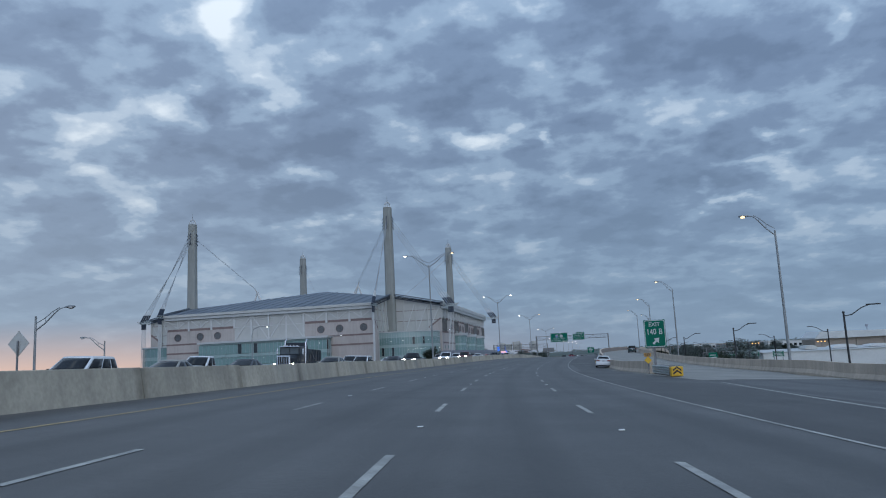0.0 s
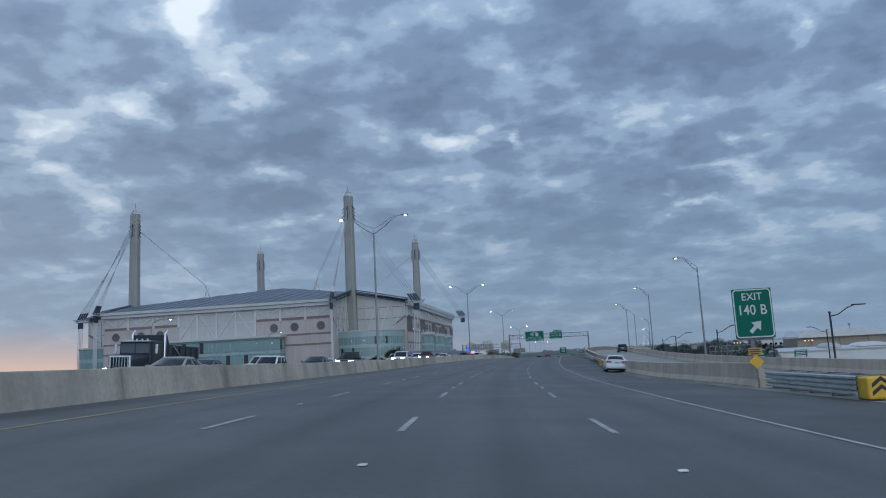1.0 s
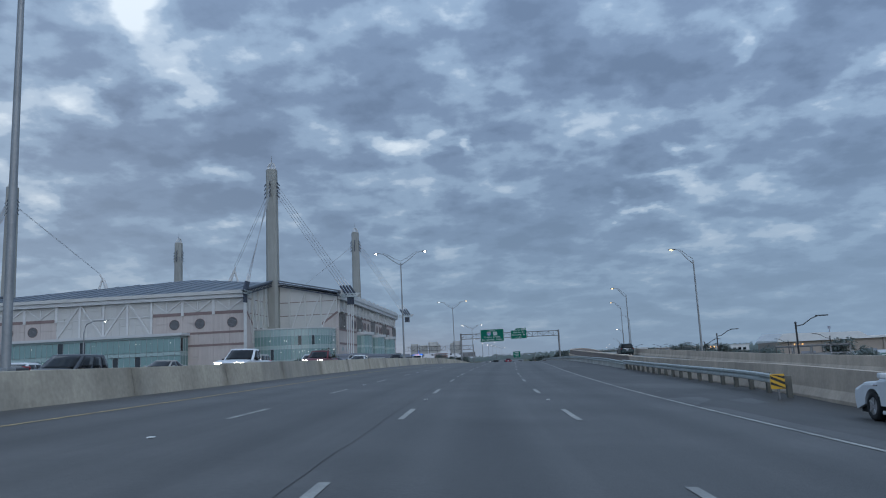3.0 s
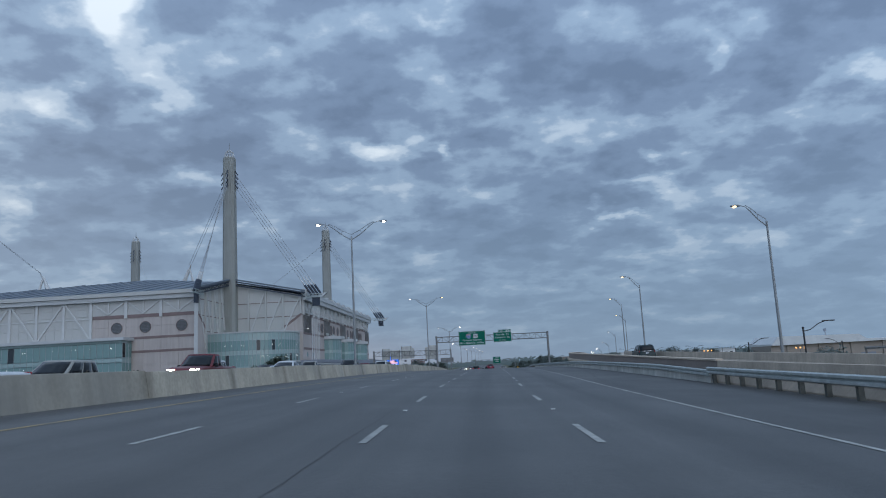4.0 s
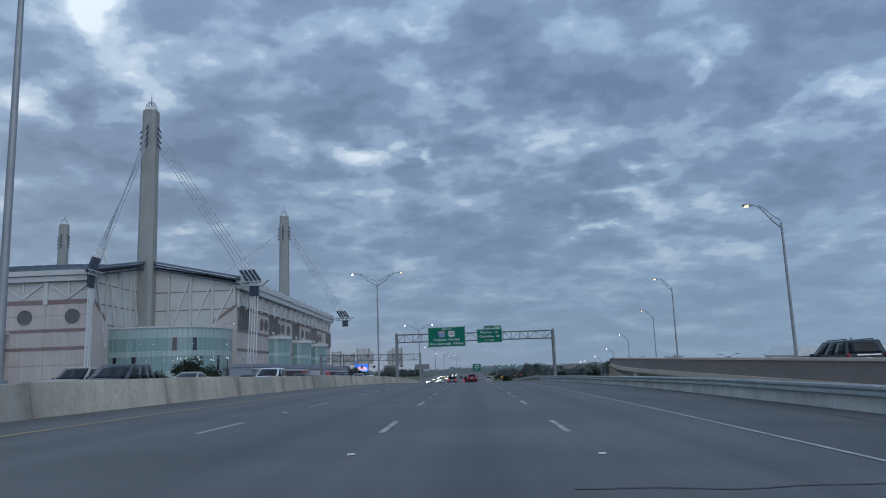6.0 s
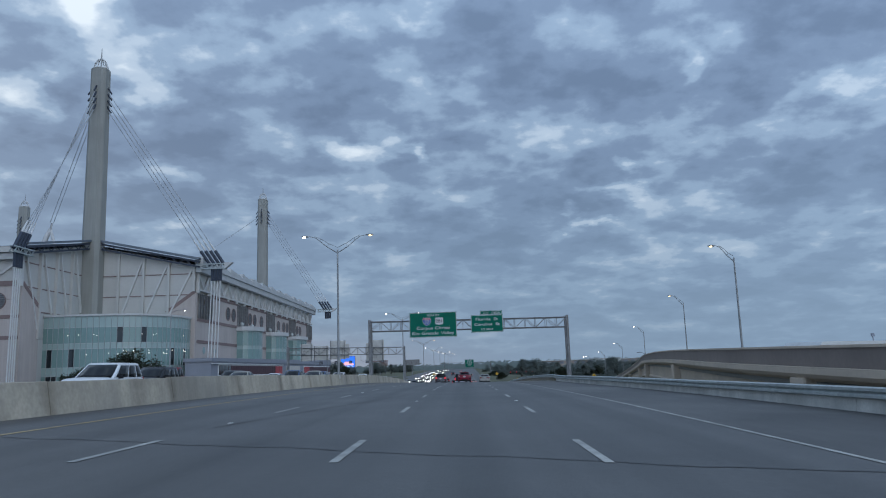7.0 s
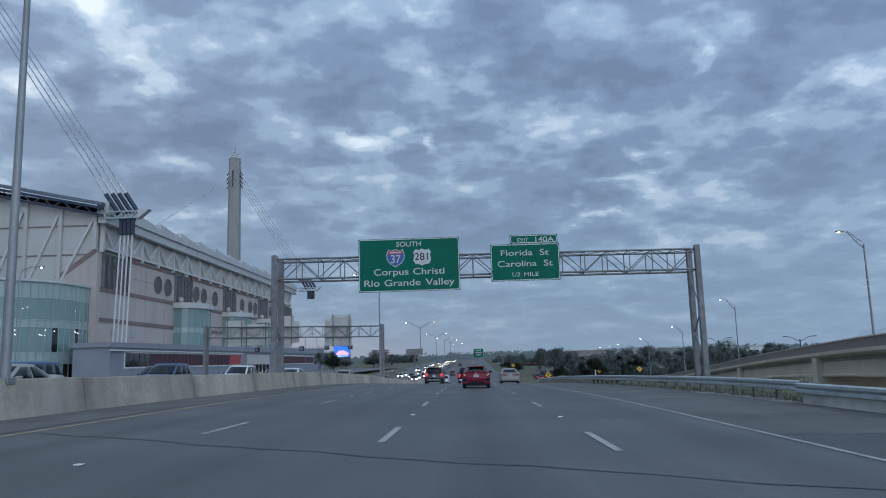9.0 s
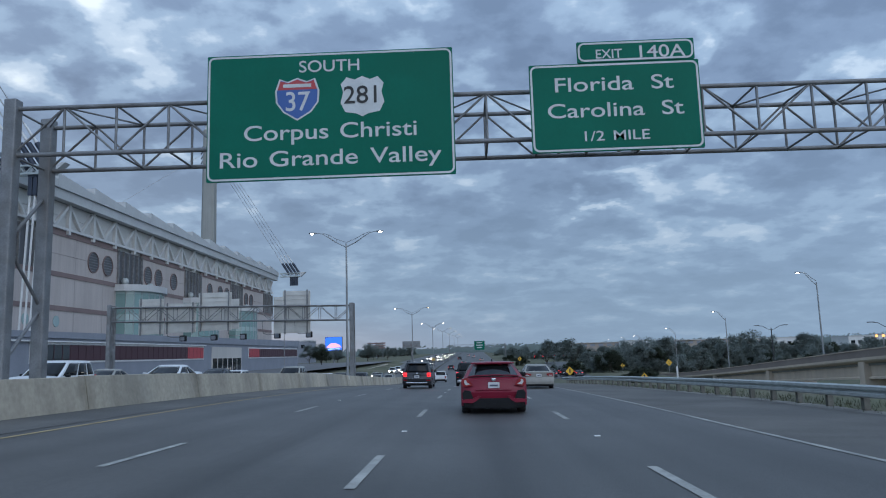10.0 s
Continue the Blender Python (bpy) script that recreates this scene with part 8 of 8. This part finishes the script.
longb = thing("brick_offices", "long low brown office range behind trees", "building", "far buildings")
part("wall", Form().box((60, 820, -4), (190, 850, 6.9)), TANWALL, longb)
part("roof", Form().box((59, 819, 6.9), (191, 851, 7.4)), FASCIA, longb)
for k in range(21):
    part("window", Form().box((64 + 6 * k, 819.8, 4.4), (67.5 + 6 * k, 819.98, 6.2)), GREYWALL, longb)
for x, y, w, h in ((150, 700, 34, 5.5), (205, 690, 24, 5), (95, 760, 20, 7)):
    b = thing("flat_roofed_block", "pale flat-roofed commercial block", "building", "far buildings")
    part("wall", Form().box((x, y, -5), (x + w, y + 20, h)), WHITEPAINT, b)
    part("parapet", Form().box((x - 0.3, y - 0.3, h), (x + w + 0.3, y + 20.3, h + 0.6)), FASCIA, b)
    for k in range(int(w / 4)):
        part("window", Form().box((x + 1.2 + 4 * k, y - 0.12, h - 4), (x + 3.4 + 4 * k, y - 0.01, h - 2)), DARKGLASS, b)
for x, y, w, h in ((-150, 640, 40, 9), (-215, 620, 50, 14), (-120, 700, 18, 12)):
    b = thing("flat_roofed_block", "grey flat-roofed block beyond the arena", "building", "far buildings")
    part("wall", Form().box((x, y, -2), (x + w, y + 20, h)), GREYWALL, b)
    part("parapet", Form().box((x - 0.3, y - 0.3, h), (x + w + 0.3, y + 20.3, h + 0.6)), FASCIA, b)
    for k in range(int(w / 4)):
        part("window", Form().box((x + 1.2 + 4 * k, y - 0.12, h - 4), (x + 3.4 + 4 * k, y - 0.01, h - 2)), DARKGLASS, b)

# lit screen by the road
led = thing("led_billboard", "lit blue and red electronic billboard on a post", "billboard")
LX, LY = -80.3, 660.0
part("post", Form().tube([(LX, LY + 0.6, -2), (LX, LY + 0.6, 6)], 0.5, 10), DULLSTEEL, led)
part("cabinet", Form().bevbox((LX - 4.6, LY, 5.6), (LX + 4.6, LY + 1.2, 13.0), 0.1), BLACKTRIM, led)
SCRBLUE = mat("screen_blue_glow", (0.03, 0.16, 0.75), emit=0.9)
SCRSKY = mat("screen_pale_glow", (0.35, 0.60, 0.95), emit=0.9)
SCRRED = mat("screen_red_glow", (0.78, 0.40, 0.46), emit=0.9)
scr = part("screen", Form().box((LX - 4.4, LY - 0.06, 5.8), (LX + 4.4, LY - 0.02, 12.8)), SCRBLUE, led, "glowing screen")
part("screen_band", Form().prism([(LX - 3.9, 7.2), (LX + 4.1, 7.4), (LX + 3.2, 8.6), (LX + 1.0, 9.8), (LX - 1.6, 9.6), (LX - 3.4, 8.2)], LY - 0.1, LY - 0.07, "y"), SCRRED, scr)
part("screen_band", Form().prism([(LX - 4.2, 6.1), (LX + 3.6, 6.4), (LX + 3.0, 7.1), (LX - 2.6, 6.9)], LY - 0.1, LY - 0.07, "y"), SCRSKY, scr)

bb = thing("billboard", "tall dark billboard on a lattice of posts", "billboard")
for zz in (7.4, 9.0, 10.6):
    part("rail", Form().bevbox((-81, 800, zz), (-68, 800.6, zz + 1.1), 0.1), BANDBROWN, bb)
for x in (-79, -74.5, -70):
    part("post", Form().tube([(x, 801.0, -2), (x, 801.0, 12)], 0.35, 8), DULLSTEEL, bb)
hb = thing("billboard", "grey back of a billboard on a tall post", "billboard")
part("panel", Form().bevbox((-47.0, 700, 6.6), (-36.6, 700.5, 10.2), 0.1), DULLSTEEL, hb)
part("post", Form().tube([(-41.8, 700.9, -3), (-41.8, 700.9, 9.5)], 0.35, 10), DULLSTEEL, hb)
part("catwalk", Form().bevbox((-47.0, 698.9, 6.3), (-36.6, 700.6, 6.5), 0.05), DULLSTEEL, hb)

# next gantry down the road
gantry("far_gantry", "far sign gantry over the carriageway", 640, lane_x(640) - 12, lane_x(640) + 16, 6.6, 6.4, 1.3, 1.3, -3, -3, 14)
s = thing("far_overhead_sign", "small distant green overhead sign", "road sign")
fx = lane_x(640)
pan = sign_face(s, -5.7, -0.4, 3.6, 8.2, 639.2)
part("hanger", Form().bar((-3.0, 639.25, 5.0), (-3.0, 639.4, 6.6), 0.2), DULLSTEEL, s)
for zz, w in ((7.3, 1.4), (6.1, 1.7), (4.9, 1.2)):
    part("word_bar", Form().box((-3.05 - w, 639.16, zz - 0.2), (-3.05 + w, 639.19, zz + 0.2)), SIGNWHITE, pan)


def warning_sign(x, y, z, size=0.55, post=2.2, label="yellow diamond warning sign on a post"):
    g = thing("warning_sign", label, "road sign", "warning signs", pose(x, y, z))
    part("post", Form().bar((0, 0, -0.5), (0, 0, post + size), 0.07), DULLSTEEL, g)
    d = part("diamond", Form().prism([(0, post - size), (size, post), (0, post + size), (-size, post)], -0.07, -0.05, "y"), SIGNYELLOW, g)
    part("arrow_bar", Form().prism([(-0.07, post - 0.28), (0.07, post - 0.28), (0.07, post + 0.1), (0.16, post + 0.1), (0, post + 0.34), (-0.16, post + 0.1), (-0.07, post + 0.1)], -0.082, -0.072, "y"), SIGNBLACK, d)


warning_sign(5.2, 372, on_road(372, 12)[2] - 0.5, 0.62, 2.0)
warning_sign(34.6, 429.4, -5.2, 0.75, 4.2)
warning_sign(17.27, 378.7, -2.95, 0.55, 1.05)
warning_sign(23.4, 423.9, -3.65, 0.42, 2.45)
dp = thing("delineator_post", "white plastic delineator post behind the guardrail", "road marker", "", pose(3.07, 309.4, -0.6))
part("blade", Form().bevbox((-0.055, -0.02, -0.2), (0.055, 0.02, 1.85), 0.015), WHITEPAINT, dp)
part("reflector", Form().bevbox((-0.04, -0.03, 1.60), (0.04, -0.021, 1.75), 0.004), MARKER, dp)
warning_sign(lane_x(470) + 12.5, 470, -2.0, 0.62, 2.4)
warning_sign(lane_x(490) - 12.2, 490, -2.8, 0.62, 3.6)

# traffic signals on the side road
for x, y in ((16, 520), (23, 522)):
    g = thing("traffic_signal", "hanging traffic signal showing red", "traffic light", "traffic signals")
    part("mast", Form().tube([(x + 4, y, -5.5), (x + 4, y, 0.5), (x - 3, y, 1.0)], 0.1, 8), BLACKPOLE, g)
    for dx in (-2.4, 0.4):
        hd = part("head", Form().bevbox((x + dx - 0.2, y - 0.2, -0.35), (x + dx + 0.2, y + 0.1, 0.75), 0.04), BLACKTRIM, g)
        part("red_lamp", Form().ball((x + dx, y - 0.24, 0.5), 0.17, 8, 5), TAILGLOW, hd)

# frontage-road cars with tail lights, seen past the guardrail
for k in range(9):
    x, y = 12 + (k % 3) * 3.4 + k * 0.3, 470 + 14 * (k // 3) + (k % 3) * 3
    g = copy_thing(base[("suv", "dark grey", True, False)] if ("suv", "dark grey", True, False) in base else suv, pose(x, y, -4.6))
    tagged(g, "dark grey car queuing on the side road with red lights", "car", "side road cars")

# tall wooden utility poles and lamps on the arena side
for x, y, h in ((-58, 120, 9), (-62, 170, 9), (-66.6, 330, 16), (-60, 470, 12)):
    g = thing("lot_lamp", "slim grey lamp post with a curved arm", "street lamp", "lot lamps")
    part("pole", Form().tube([(x, y, -1.2), (x, y, h - 1.5), (x + 0.3, y, h - 0.4), (x + 1.4, y, h), (x + 2.6, y, h)], [0.1, 0.08, 0.07, 0.06, 0.05], 8), POLESTEEL, g)
    hd = part("luminaire", Form().bevbox((x + 2.4, y - 0.15, h - 0.1), (x + 3.2, y + 0.15, h + 0.08), 0.05), POLESTEEL, g)
    part("lens", Form().ball((x + 2.8, y, h - 0.1), 0.11, 8, 5), LAMPCOOL, hd)

# arm lamps beyond the oncoming lanes
for x, y, h, side in ((-37.5, 44.5, 6.4, 1), (-52.0, 72, 6.0, -1)):
    g = thing("street_lamp", "single-arm street lamp beyond the oncoming lanes", "street lamp", "far side lamps")
    part("pole", Form().tube([(x, y, -1.2), (x, y, h - 0.6)], [0.11, 0.07], 10), POLESTEEL, g)
    e = lamp_arm(g, x, y, h - 1.6, side, 2.3, 1.5)
    luminaire(g, e, side, LENS)

# back of a diamond sign by the far shoulder
g = thing("sign_from_behind", "grey back of a diamond road sign on a post", "road sign", "", pose(-31.0, 35.5, -0.4))
part("post", Form().bar((0, 0, -0.3), (0, 0, 4.0), 0.08), DULLSTEEL, g)
part("blank", Form().prism([(0, 3.15), (0.68, 3.85), (0, 4.55), (-0.68, 3.85)], 0.05, 0.08, "y"), SIGNBACK, g)

# lower parking and service surfaces by the arena
f = Form().add([(-330, 150, -0.55), (-46, 150, -0.55), (-46, 640, -0.55), (-330, 640, -0.55)], [(0, 1, 2, 3)])
structure("arena_forecourt", f, LOT, "old grey paving round the arena")
edge = Form()
vs = []
for i in range(80):
    y = -60 + 8 * i
    vs += [on_road(y, -35.3, 0.0), on_road(y, -35.6, 0.0), on_road(y, -35.6, 0.8), on_road(y, -35.3, 0.8)]
edge.sweep([vs[4 * i:4 * i + 4] for i in range(80)])
structure("far_shoulder_wall", edge, CONCRETE, "low concrete wall at the far shoulder")
